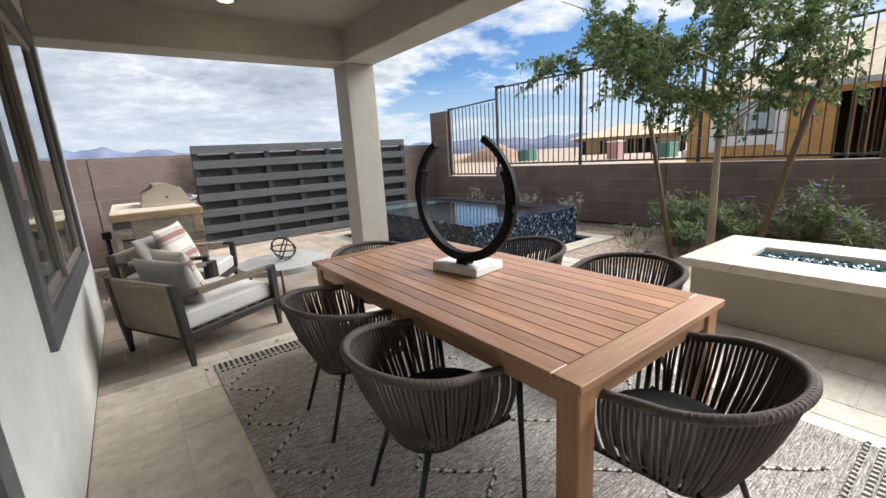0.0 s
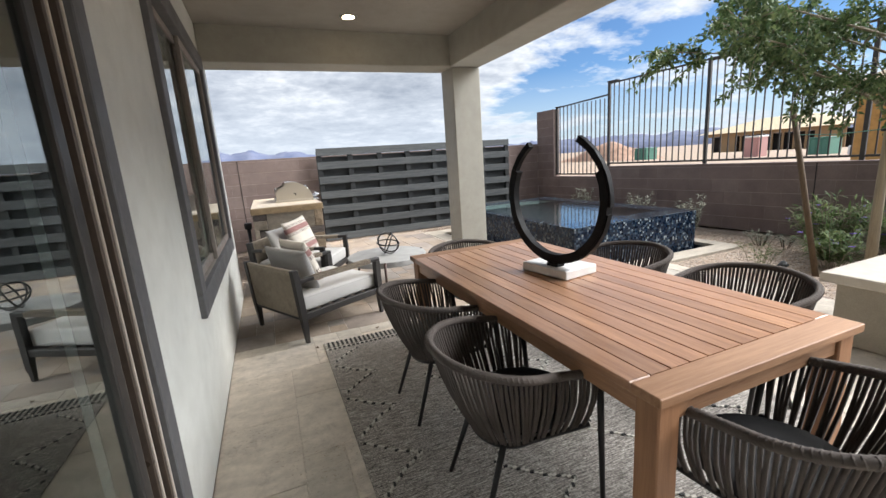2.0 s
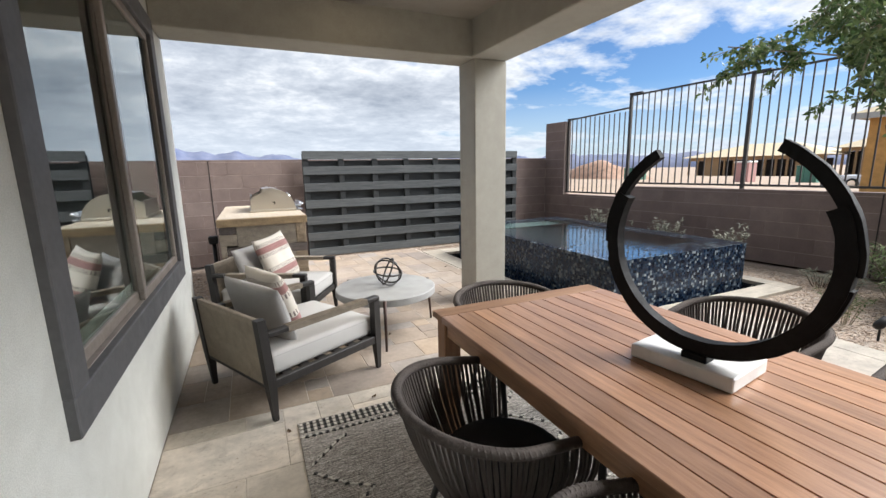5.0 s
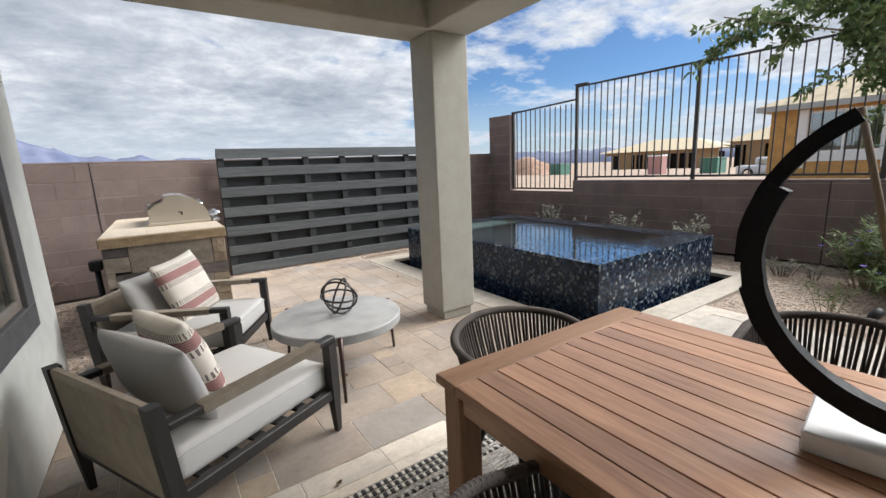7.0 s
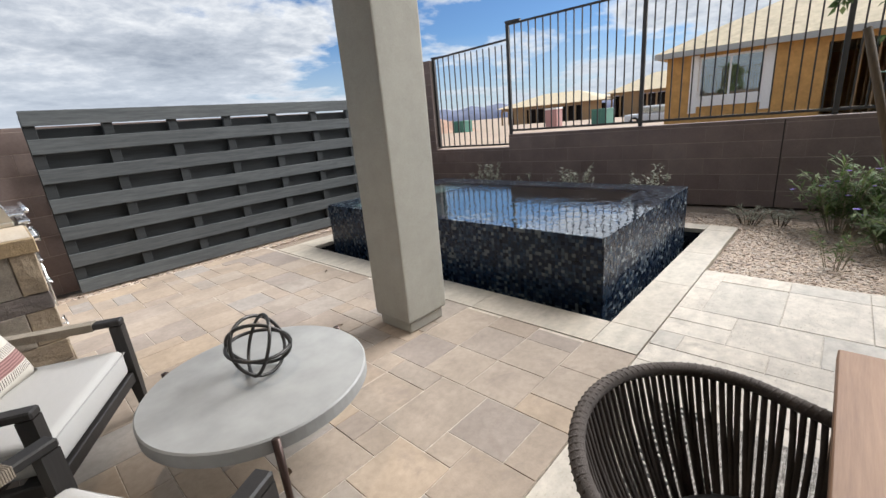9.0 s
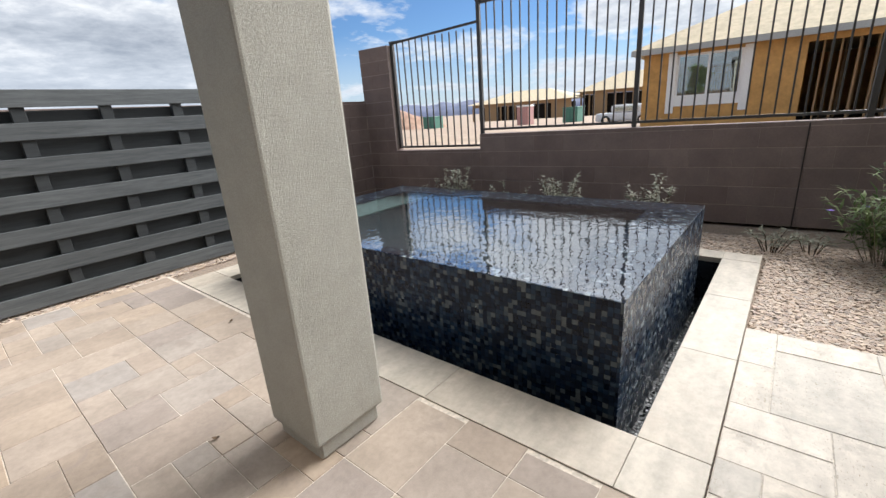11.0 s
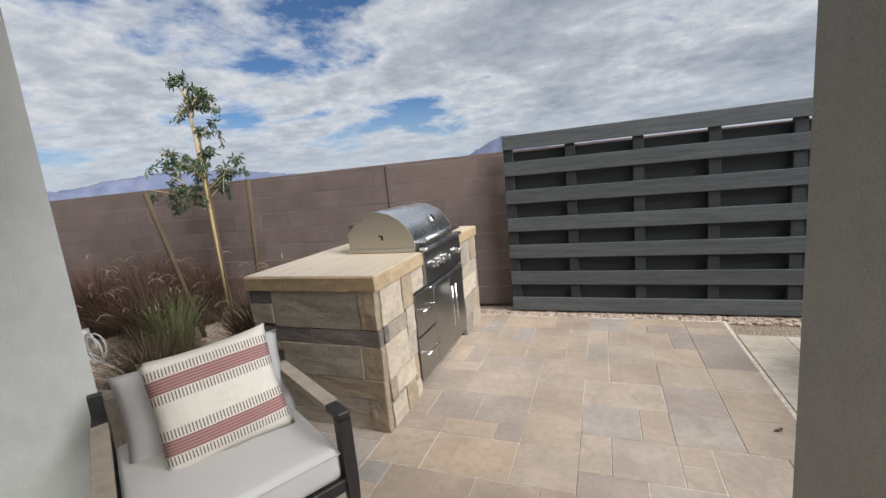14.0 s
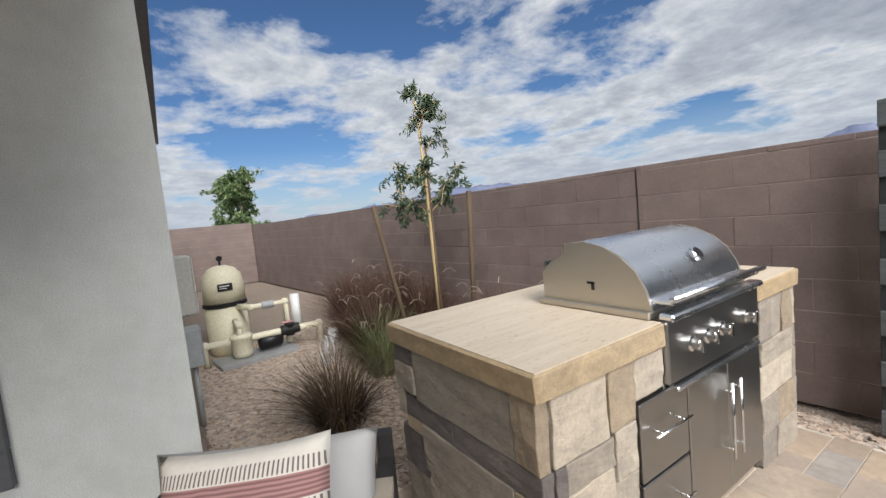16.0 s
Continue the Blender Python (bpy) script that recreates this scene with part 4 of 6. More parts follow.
    for z0, z1 in ((0.0, 0.17), (0.17, 0.35), (0.35, 0.52), (0.52, 0.64), (0.64, H)):
        course(z0, z1, 0.0, W, "n")
        course(z0, z1, gy1 + 0.07, D - 0.052, "e")
        course(z0, z1, 0.052, D - 0.052, "w")
    # counter with a notch for the grill
    e = 0.012
    outline = ((-e, -e), (W + e, -e), (W + e, gy0), (0.34, gy0), (0.34, gy1), (W + e, gy1), (W + e, D + e), (-e, D + e))
    top = bmesh.new()
    lo = [top.verts.new((x, y, H)) for x, y in outline]
    hi = [top.verts.new((x, y, h)) for x, y in outline]
    top.faces.new(lo[::-1])
    top.faces.new(hi)
    for k in range(8):
        top.faces.new((lo[k], lo[(k + 1) % 8], hi[(k + 1) % 8], hi[k]))
    bmesh.ops.bevel(top, geom=[ed for ed in top.edges if ed.verts[0].co.z > H + 0.01 and ed.verts[1].co.z > H + 0.01], offset=0.006, segments=2, affect="EDGES")
    part("counter", top, M_COUNTER, t, "honed tan travertine slab")
    for r in ((-e - 0.004, W + e + 0.004, -e - 0.006, -e + 0.01, H - 0.004, h - 0.005), (W + e - 0.01, W + e + 0.006, -e + 0.012, gy0 - 0.002, H - 0.004, h - 0.005), (W + e - 0.01, W + e + 0.006, gy1 + 0.002, D + e, H - 0.004, h - 0.005)):
        edge = boxes(r, bevel=0.004)
        for v in edge.verts:
            v.co += Vector((rnd.uniform(-0.003, 0.003), rnd.uniform(-0.003, 0.003), rnd.uniform(-0.002, 0.002)))
        part("rough_edge", edge, M_COUNTER_EDGE, t, "rough ochre broken edge")
    # steel fronts
    fx = W + 0.004
    def front(name, a, b, z0, z1):
        return part(name, boxes((fx - 0.03, fx, a, b, z0, z1), bevel=0.004), M_STEEL_SHADED, t, "brushed stainless steel")
    part("door_surround", boxes((fx - 0.06, fx - 0.031, gy0 - 0.17, gy1 + 0.06, 0.06, 0.69)), M_STEEL_SHADED, t)
    d1, d2 = front("drawer", gy0 - 0.165, gy0 + 0.155, 0.385, 0.68), front("drawer", gy0 - 0.165, gy0 + 0.155, 0.075, 0.375)
    for d, z in ((d1, 0.56), (d2, 0.25)):
        bm = tube(bmesh.new(), [(fx + 0.035, gy0 - 0.125, z), (fx + 0.035, gy0 + 0.115, z)], 0.005)
        for yy in (gy0 - 0.08, gy0 + 0.07):
            tube(bm, [(fx, yy, z), (fx + 0.035, yy, z)], 0.005)
        part("handle", bm, M_CHROME, d, smooth=True)
    m = (gy0 + 0.165 + gy1 + 0.05) / 2
    for a, b, yh in ((gy0 + 0.165, m - 0.003, m - 0.04), (m + 0.003, gy1 + 0.05, m + 0.04)):
        dd = front("cabinet_door", a, b, 0.075, 0.68)
        bm = tube(bmesh.new(), [(fx + 0.035, yh, 0.24), (fx + 0.035, yh, 0.58)], 0.006)
        for zz in (0.28, 0.54):
            tube(bm, [(fx, yh, zz), (fx + 0.035, yh, zz)], 0.005)
        part("handle", bm, M_CHROME, dd, smooth=True)


def build_grill():
    y0, y1 = 7.342, 8.118
    D = y1 - y0
    g = thing("gas_grill", (0.44, y0, 0.945, 0, 0, 0), "built-in stainless steel gas grill with its hood closed", "grill")
    # hood: a curved shell between two flat cheeks
    prof = [(0.0, 0.03), (0.0, 0.15), (0.05, 0.20), (0.13, 0.235), (0.14, 0.285), (0.24, 0.295), (0.33, 0.275), (0.41, 0.235), (0.47, 0.18), (0.51, 0.11), (0.53, 0.03)]
    bm = bmesh.new()
    rings = [[bm.verts.new((x, yy, z)) for x, z in prof[4:]] for yy in (0.012, D - 0.012)]
    for i in range(len(prof) - 5):
        bm.faces.new((rings[0][i], rings[0][i + 1], rings[1][i + 1], rings[1][i]))
    hood = part("hood", bm, M_STEEL, g, "brushed stainless steel hood", smooth=True)
    for yy in (0.0, D - 0.014):
        bm = bmesh.new()
        a = [bm.verts.new((x, yy, z)) for x, z in prof]
        b = [bm.verts.new((x, yy + 0.014, z)) for x, z in prof]
        bm.faces.new(a)
        bm.faces.new(b[::-1])
        for i in range(len(prof)):
            j = (i + 1) % len(prof)
            bm.faces.new((a[j], a[i], b[i], b[j]))
        bmesh.ops.recalc_face_normals(bm, faces=bm.faces[:])
        cheek = part("cheek", bm, M_STEEL_SIDE, g, "dull steel side plate")
        part("hinge_slot", boxes((0.27, 0.285, yy - 0.002, yy + 0.016, 0.09, 0.125), (0.25, 0.285, yy - 0.002, yy + 0.016, 0.115, 0.125)), M_VOID, cheek)
    part("back_panel", boxes((0.0, 0.02, 0.014, D - 0.014, 0.03, 0.20)), M_STEEL_SHADED, g)
    part("base_flange", boxes((-0.02, 0.53, -0.02, D + 0.02, 0.002, 0.03), bevel=0.004), M_STEEL_SIDE, g)
    lip = part("front_lip", boxes((0.47, 0.60, 0.02, D - 0.02, 0.055, 0.075), bevel=0.006), M_STEEL, g)
    part("hood_handle", tube(bmesh.new(), [(0.61, 0.0, 0.085), (0.61, D, 0.085)], 0.013, 12), M_STEEL, lip, smooth=True)
    gauge = part("temperature_gauge", lathe(bmesh.new(), [(0.035, 0.0), (0.035, 0.014), (0.028, 0.018)], 20, pose(0.475, D * 0.58, 0.185, 0, 52, 0)), M_CHROME, g)
    part("gauge_face", lathe(bmesh.new(), [(0.026, 0.018), (0.026, 0.020)], 20, pose(0.475, D * 0.58, 0.185, 0, 52, 0)), M_BLACK, gauge)
    part("grill_body", boxes((0.0, 0.55, 0.012, D - 0.012, -0.32, 0.002)), M_STEEL_SHADED, g)
    part("drip_lip", boxes((0.55, 0.61, 0.0, D, 0.0, 0.028), bevel=0.008), M_STEEL, g)
    panel = part("control_panel", boxes((0.55, 0.585, 0.0, D, -0.24, -0.002), bevel=0.006), M_STEEL_SHADED, g)
    for k, u in enumerate((0.2, 0.36, 0.52, 0.82)):
        yk = D * u
        kn = part("knob", lathe(bmesh.new(), [(0.031, 0.0), (0.031, 0.008), (0.022, 0.012), (0.020, 0.036), (0.016, 0.039)], 18, pose(0.586, yk, -0.115, 0, 90, 0)), M_CHROME, panel, "chrome knob", smooth=False)
        part("pointer", boxes((0.615, 0.634, yk - 0.005, yk + 0.005, -0.142, -0.088), bevel=0.002), M_CHROME, kn)
    part("tray_lip", boxes((0.555, 0.60, 0.03, D - 0.03, -0.27, -0.25), bevel=0.005), M_STEEL, g)


# ---- dining set ----
def build_table():
    x0, x1, y0, y1, z = 1.205, 2.198, 1.302, 3.42, 0.75
    W, D = x1 - x0, y1 - y0
    t = thing("dining_table", (x0, y0, 0.012, 0, 0, 0), "slatted teak dining table with square legs on a rug", "table")
    z -= 0.012
    th, f = 0.032, 0.105
    for a, b in ((0, 0.085), (W - 0.085, W)):
        part("side_rail", boxes((a, b, f + 0.002, D - f - 0.002, z - th, z), bevel=0.003), M_TEAK, t)
    for a, b in ((0, f), (D - f, D)):
        part("end_rail", boxes((0, W, a, b, z - th, z), bevel=0.003), M_TEAK_X, t)
    n = 10
    w = (W - 0.17) / n
    for i in range(n):
        part("slat", boxes((0.085 + i * w + 0.0035, 0.085 + (i + 1) * w - 0.0035, f + 0.0022, D - f - 0.0022, z - 0.024, z - 0.0005)), M_TEAK, t)
    # near-black board added below the slats so their gaps look shaded
    part("under_board", boxes((0.09, W - 0.09, f - 0.01, D - f + 0.01, z - th - 0.012, z - 0.026)), M_VOID, t)
    ins = 0.018
    leg = 0.085
    for a in (ins, W - ins - leg):
        for b in (ins, D - ins - leg):
            part("leg", boxes((a, a + leg, b, b + leg, 0, z - th - 0.001), bevel=0.005), M_TEAK_Z, t)
    for a in (ins + 0.012, W - ins - 0.037):
        part("apron", boxes((a, a + 0.025, ins + leg, D - ins - leg, z - th - 0.075, z - th - 0.001), bevel=0.002), M_TEAK, t)
    for b in (ins + 0.012, D - ins - 0.037):
        part("apron", boxes((ins + leg, W - ins - leg, b, b + 0.025, z - th - 0.075, z - th - 0.001), bevel=0.002), M_TEAK_X, t)


def hoop(u, rx, y0, ry, flare, reach):
    """A point of a hoop, u from -1 (one arm's front) over 0 (back) to 1; round behind, straight along the arms. The chair faces +y."""
    k, side = abs(u), 1 if u > 0 else -1
    if k < 0.62:
        a = k / 0.62 * math.pi / 2
        return side * rx * math.sin(a), y0 - ry * math.cos(a)
    f = (k - 0.62) / 0.38
    return side * (rx + flare * f), y0 + reach * f


def rim_point(u):
    x, y = hoop(u, 0.305, -0.05, 0.27, -0.02, 0.27)
    return Vector((x, y, 0.705 - 0.082 * abs(u) ** 1.6))


def low_point(u):
    x, y = hoop(u, 0.195, -0.02, 0.145, 0.05, 0.22)
    return Vector((x, y, 0.315 + 0.08 * abs(u) ** 1.5))


def build_dining_chair():
    c = thing("dining_chair", (0, 0, 0, 0, 0, 0), "taupe rope tub chair with slim black metal legs", "chair", "chairs round the dining table")
    pts = [rim_point(-1 + 2 * i / 40) for i in range(41)]
    rim = tube(bmesh.new(), pts, 0.0165, 10)
    part("rim", rim, M_RIM, c, "thick rope-wrapped rim", smooth=True)
    # winding of the rim
    wb = bmesh.new()
    for i in range(84):
        u = -0.985 + 1.97 * i / 83
        p, q = rim_point(u), rim_point(u + 0.012)
        d = (q - p).normalized()
        s = d.orthogonal().normalized()
        up = d.cross(s)
        ring = [p + (s * math.cos(t) + up * math.sin(t)) * 0.0142 + d * 0.006 * math.sin(t) for t in (2 * math.pi * k / 7 for k in range(7))]
        tube(wb, ring, 0.0048, 4, closed=True)
    tagged(part("rim_winding", wb, M_RIM, c, smooth=True), kind="stuff")
    part("lower_ring", tube(bmesh.new(), [low_point(-1 + 2 * i / 30) for i in range(31)], 0.011, 6), M_BLACK, c, smooth=True)
    n = 76
    for i in range(n):
        u = -0.97 + 1.94 * i / (n - 1)
        p, q = rim_point(u), low_point(u + 0.012 * math.sin(i * 2.4))
        mid = (p + q) / 2
        out = Vector((mid.x, mid.y, 0)).normalized() * 0.018
        bm = tube(bmesh.new(), [p, p.lerp(q, 0.3) + out * 0.8, mid + out, p.lerp(q, 0.75) + out * 0.7, q], 0.0070, 5, cap=False)
        part("rope", bm, M_ROPE, c, smooth=True)
    pad = bmesh.new()
    lathe(pad, [(0.19, 0.0), (0.215, 0.012), (0.22, 0.035), (0.205, 0.052), (0.15, 0.058)], 28, Matrix.Translation((0, 0.045, 0.385)) @ Matrix.Diagonal((1, 1.05, 1, 1)))
    part("seat_cushion", pad, M_SEATPAD, c, "black seat pad", smooth=True)
    part("seat_pan", lathe(bmesh.new(), [(0.17, 0.335), (0.205, 0.384)], 28, Matrix.Translation((0, 0.03, 0))), M_BLACK, c)
    for sx in (-1, 1):
        for top, foot in (((sx * 0.15, -0.11, 0.345), (sx * 0.185, -0.225, 0.0)), ((sx * 0.283, 0.215, 0.615), (sx * 0.262, 0.255, 0.0))):
            part("leg", tube(bmesh.new(), [foot, Vector(foot).lerp(Vector(top), 0.5), top], 0.0095, 8, r2=0.0135), M_BLACK, c, "slim black metal leg", smooth=True)
    return c


def place_chairs():
    c = build_dining_chair()
    spots = [(1.13, 1.95, -94), (1.125, 2.722, -90), (1.66, 1.22, 4), (1.735, 3.505, 178), (2.485, 1.93, 88), (2.505, 2.75, 92)]
    c.matrix_world = pose(spots[0][0], spots[0][1], 0.012, 0, 0, spots[0][2])
    for x, y, a in spots[1:]:
        copy_thing(c, pose(x, y, 0.012, 0, 0, a))


def build_rug():
    x0, x1, y0, y1 = 0.568, 2.775, 0.72, 3.945
    W, D = x1 - x0, y1 - y0
    r = thing("patio_rug", (x0, y0, 0, 0, 0, 0), "grey flatweave rug with braided diamond lines and borders", "rug")
    part("rug_field", boxes((0, W, 0, D, 0.002, 0.010), bevel=0.003), M_RUG, r)
    cream, dark = [], []
    rnd = random.Random(4)

    def bead(x, y, a, L=0.020, w=0.0115, bm=None):
        bm.append((x, y, 0.012, 0, 0, a, L, w, 0.008))

    def line(p, q):
        d = Vector(q) - Vector(p)
        n = max(1, int(d.length / 0.0195))
        a = math.degrees(math.atan2(d.y, d.x))
        for i in range(n):
            s = Vector(p) + d * ((i + 0.5) / n)
            s += Vector((rnd.uniform(-0.003, 0.003), rnd.uniform(-0.003, 0.003)))
            if 0.03 < s.x < W - 0.03 and 0.22 < s.y < D - 0.22:
                bead(s.x, s.y, a + 32, bm=cream if i % 3 else dark)
    # lattice of stepped diamonds
    nx, ny = 4, 6
    for i in range(nx + 1):
        for j in range(ny + 1):
            px, py = (W / nx) * i, 0.2 + ((D - 0.4) / ny) * j
            hx, hy = W / nx / 2, (D - 0.4) / ny / 2
            line((px, py - hy), (px + hx * 0.62, py - hy * 0.28))
            line((px + hx * 0.62, py - hy * 0.28), (px + hx, py))
            line((px + hx, py), (px + hx * 0.62, py + hy * 0.28))
            line((px + hx * 0.62, py + hy * 0.28), (px, py + hy))
    for base, sgn in ((0.0, 1), (D, -1)):
        for k, off in enumerate((0.03, 0.065, 0.10, 0.155)):
            n = int(W / 0.036)
            for i in range(n):
                x = (i + 0.5) * W / n
                bead(x, base + sgn * off, 90 if k < 3 else 25, 0.021, 0.013, cream)
                bead(x + W / n / 2, base + sgn * off, 90 if k < 3 else -25, 0.024, 0.015, dark)
    tagged(box_cloud("braid", cream, M_BRAID_L, r, "cream braided stitches"), kind="stuff")
    tagged(box_cloud("dark_braid", dark, M_BRAID_D, r, "black braided stitches"), kind="stuff")


def build_sculpture():
    s = thing("ring_sculpture", (1.785, 2.475, 0.752, 0, 0, 9), "black open ring sculpture on a white marble block", "sculpture")
    part("base", boxes((-0.12, 0.12, -0.165, 0.165, 0.0, 0.048), bevel=0.004), M_MARBLE, s, "white marble block")
    bm = bmesh.new()
    cx, cy, cz, n = -0.055, -0.03, 0.418, 56

    def ring_piece(a0, a1, r_in, r_out, half, n):
        prev = None
        first = None
        for i in range(n + 1):
            a = radians(a0 + (a1 - a0) * i / n)
            w = half
            row = [bm.verts.new((cx + sx * w, cy + math.cos(a) * r, cz + math.sin(a) * r)) for r, sx in ((r_in, -1), (r_in, 1), (r_out, 1), (r_out, -1))]
            if prev:
                for k in range(4):
                    bm.faces.new((prev[k], prev[(k + 1) % 4], row[(k + 1) % 4], row[k]))
            else:
                first = row
            prev = row
        bm.faces.new(first[::-1])
        bm.faces.new(prev)
    # a thick lower arc with a slimmer bar laid on the outside of each arm
    ring_piece(-206, 28, 0.303, 0.345, 0.020, n)
    ring_piece(-242, -176, 0.325, 0.358, 0.014, 20)
    ring_piece(-4, 59, 0.325, 0.358, 0.014, 20)
    ring_piece(-170, -14, 0.338, 0.353, 0.016, 40)
    bmesh.ops.recalc_face_normals(bm, faces=bm.faces[:])
    for v in bm.verts:
        v.co += Vector((0, noise.noise(v.co * 23) * 0.0025, noise.noise(v.co * 31) * 0.0025))
    part("ring", bm, M_SCULPT, s, "rough blackened ring, open at the top")
    part("stem", boxes((-0.085, -0.025, -0.07, 0.01, 0.045, 0.072), bevel=0.004), M_SCULPT, s)


# ---- lounge set ----
def pillow_mesh(w, h, t, pinch=0.12, n=18, sag=0.0):
    """A stuffed square pillow in its own xy plane."""
    bm = bmesh.new()
    top, bot = [], []
    for j in range(n + 1):
        rt, rb = [], []
        for i in range(n + 1):
            u, v = -1 + 2 * i / n, -1 + 2 * j / n
            edge = (1 - pinch * (1 - v * v) * (abs(u) ** 3), 1 - pinch * (1 - u * u) * (abs(v) ** 3))
            x, y = u * w / 2 * edge[0], v * h / 2 * edge[1]
            f = max(0.0, (1 - abs(u) ** 2.6) * (1 - abs(v) ** 2.6)) ** 0.55
            z = t / 2 * f * (1 + 0.10 * noise.noise((u * 1.7 + w, v * 1.7, t * 9)) - sag * max(0, v) * (1 - abs(u)))
            wr = 0.004 * noise.noise((u * 6, v * 6, w * 7)) * f
            on_edge = i in (0, n) or j in (0, n)
            a = bm.verts.new((x, y, z + wr))
            rt.append(a)
            rb.append(a if on_edge else bm.verts.new((x, y, -z + wr)))
        top.append(rt)
        bot.append(rb)
    for j in range(n):
        for i in range(n):
            bm.faces.new((top[j][i], top[j][i + 1], top[j + 1][i + 1], top[j + 1][i]))
            q = (bot[j][i], bot[j + 1][i], bot[j + 1][i + 1], bot[j][i + 1])
            if len(set(q)) == 4:
                try:
                    bm.faces.new(q)
                except ValueError:
                    pass
    return bm


def build_armchair():
    """Faces +y; back posts behind, arms wrapped in rope."""
    c = thing("lounge_chair", (0, 0, 0, 0, 0, 0), "charcoal-framed lounge chair with sand rope and grey cushion", "armchair", "lounge chairs by the coffee table")
    w, d = 0.405, 0.415
    for sx in (-1, 1):
        # tapered legs that grow into posts
        for yb, top, lean in ((-d, 0.63, -0.03), (d, 0.515, 0.0)):
            bm = bmesh.new()
            s0, s1 = 0.014, 0.026
            prof = [(0.0, s0, 0.012 if yb < 0 else 0.008), (0.24, s1, 0.0), (top, s1, lean)]
            prev = None
            for z, s, sh in prof:
                row = [bm.verts.new((sx * (w - 0.026) + a * s, yb + b * s + sh * (1 if yb < 0 else 1), z)) for a, b in ((-1, -1), (1, -1), (1, 1), (-1, 1))]
                if prev:
                    for k in range(4):
                        bm.faces.new((prev[k], prev[(k + 1) % 4], row[(k + 1) % 4], row[k]))
                else:
                    bm.faces.new(row[::-1])
                prev = row
            bm.faces.new(prev)
            part("leg", bm, M_CHARCOAL, c, "tapered charcoal leg and post")
        x = sx * (w - 0.026)
        part("arm", boxes((x - 0.028, x + 0.028, -d + 0.0, d + 0.028, 0.517, 0.548), bevel=0.006), M_CHARCOAL, c)
        bm = bmesh.new()
        for i in range(102):
            yy = -d + 0.13 + i * 0.006
            box(bm, x - 0.031, x + 0.031, yy, yy + 0.0054, 0.513, 0.552, 0.0016)
        tagged(part("arm_wrap", bm, M_ARMROPE, c, "sand-coloured rope wrapping"), kind="stuff")
        part("side_rail", boxes((x - 0.018, x + 0.018, -d + 0.02, d - 0.02, 0.20, 0.255), bevel=0.004), M_CHARCOAL, c)
    part("front_rail", boxes((-w + 0.05, w - 0.05, d - 0.02, d + 0.014, 0.20, 0.255), bevel=0.004), M_CHARCOAL, c)
    part("rear_rail", boxes((-w + 0.05, w - 0.05, -d - 0.014, -d + 0.014, 0.20, 0.25), bevel=0.004), M_CHARCOAL, c)
    for i in range(6):
        y = -d + 0.1 + i * 0.125
        part("seat_slat", boxes((-w + 0.045, w - 0.045, y, y + 0.06, 0.235, 0.252), bevel=0.002), M_CHARCOAL, c)
    part("back_rail", boxes((-w + 0.05, w - 0.05, -d - 0.047, -d - 0.013, 0.59, 0.628), bevel=0.006), M_ARMROPE, c, "sand rope over the top rail")
    bm = bmesh.new()
    n = 78
    for i in range(n):
        x = -w + 0.056 + (2 * w - 0.112) * i / (n - 1)
        for off in (-0.012, 0.012):
            tube(bm, [(x, -d - 0.03 + off, 0.60), (x, -d - 0.015 + off, 0.40), (x, -d + off, 0.225)], 0.0046, 4, cap=False)
    tagged(part("back_ropes", bm, M_ARMROPE, c, "tightly strung vertical sand rope", smooth=True), kind="stuff")
    # seat cushion with soft edges
    bm = bmesh.new()
    box(bm, -w + 0.055, w - 0.055, -d + 0.03, d + 0.005, 0.256, 0.395, 0.035, seg=3)
    bmesh.ops.subdivide_edges(bm, edges=[e for e in bm.edges if e.calc_length() > 0.2], cuts=6, use_grid_fill=True)
    for v in bm.verts:
        up = 1 if v.co.z > 0.33 else 0
        v.co.z += up * (0.014 * (1 - (v.co.x / w) ** 2) * (1 - (v.co.y / d) ** 2) + 0.004 * noise.noise(v.co * 9))
    seat = part("seat_cushion", bm, M_CUSHION, c, "pale grey seat cushion", smooth=True)
    part("piping", tube(bmesh.new(), [(a * (w - 0.058), b * (d - 0.012) + 0.018, 0.372) for a, b in ((-1, -1), (1, -1), (1, 1), (-1, 1))], 0.004, 5, closed=True), M_CUSHION2, seat)
    return c


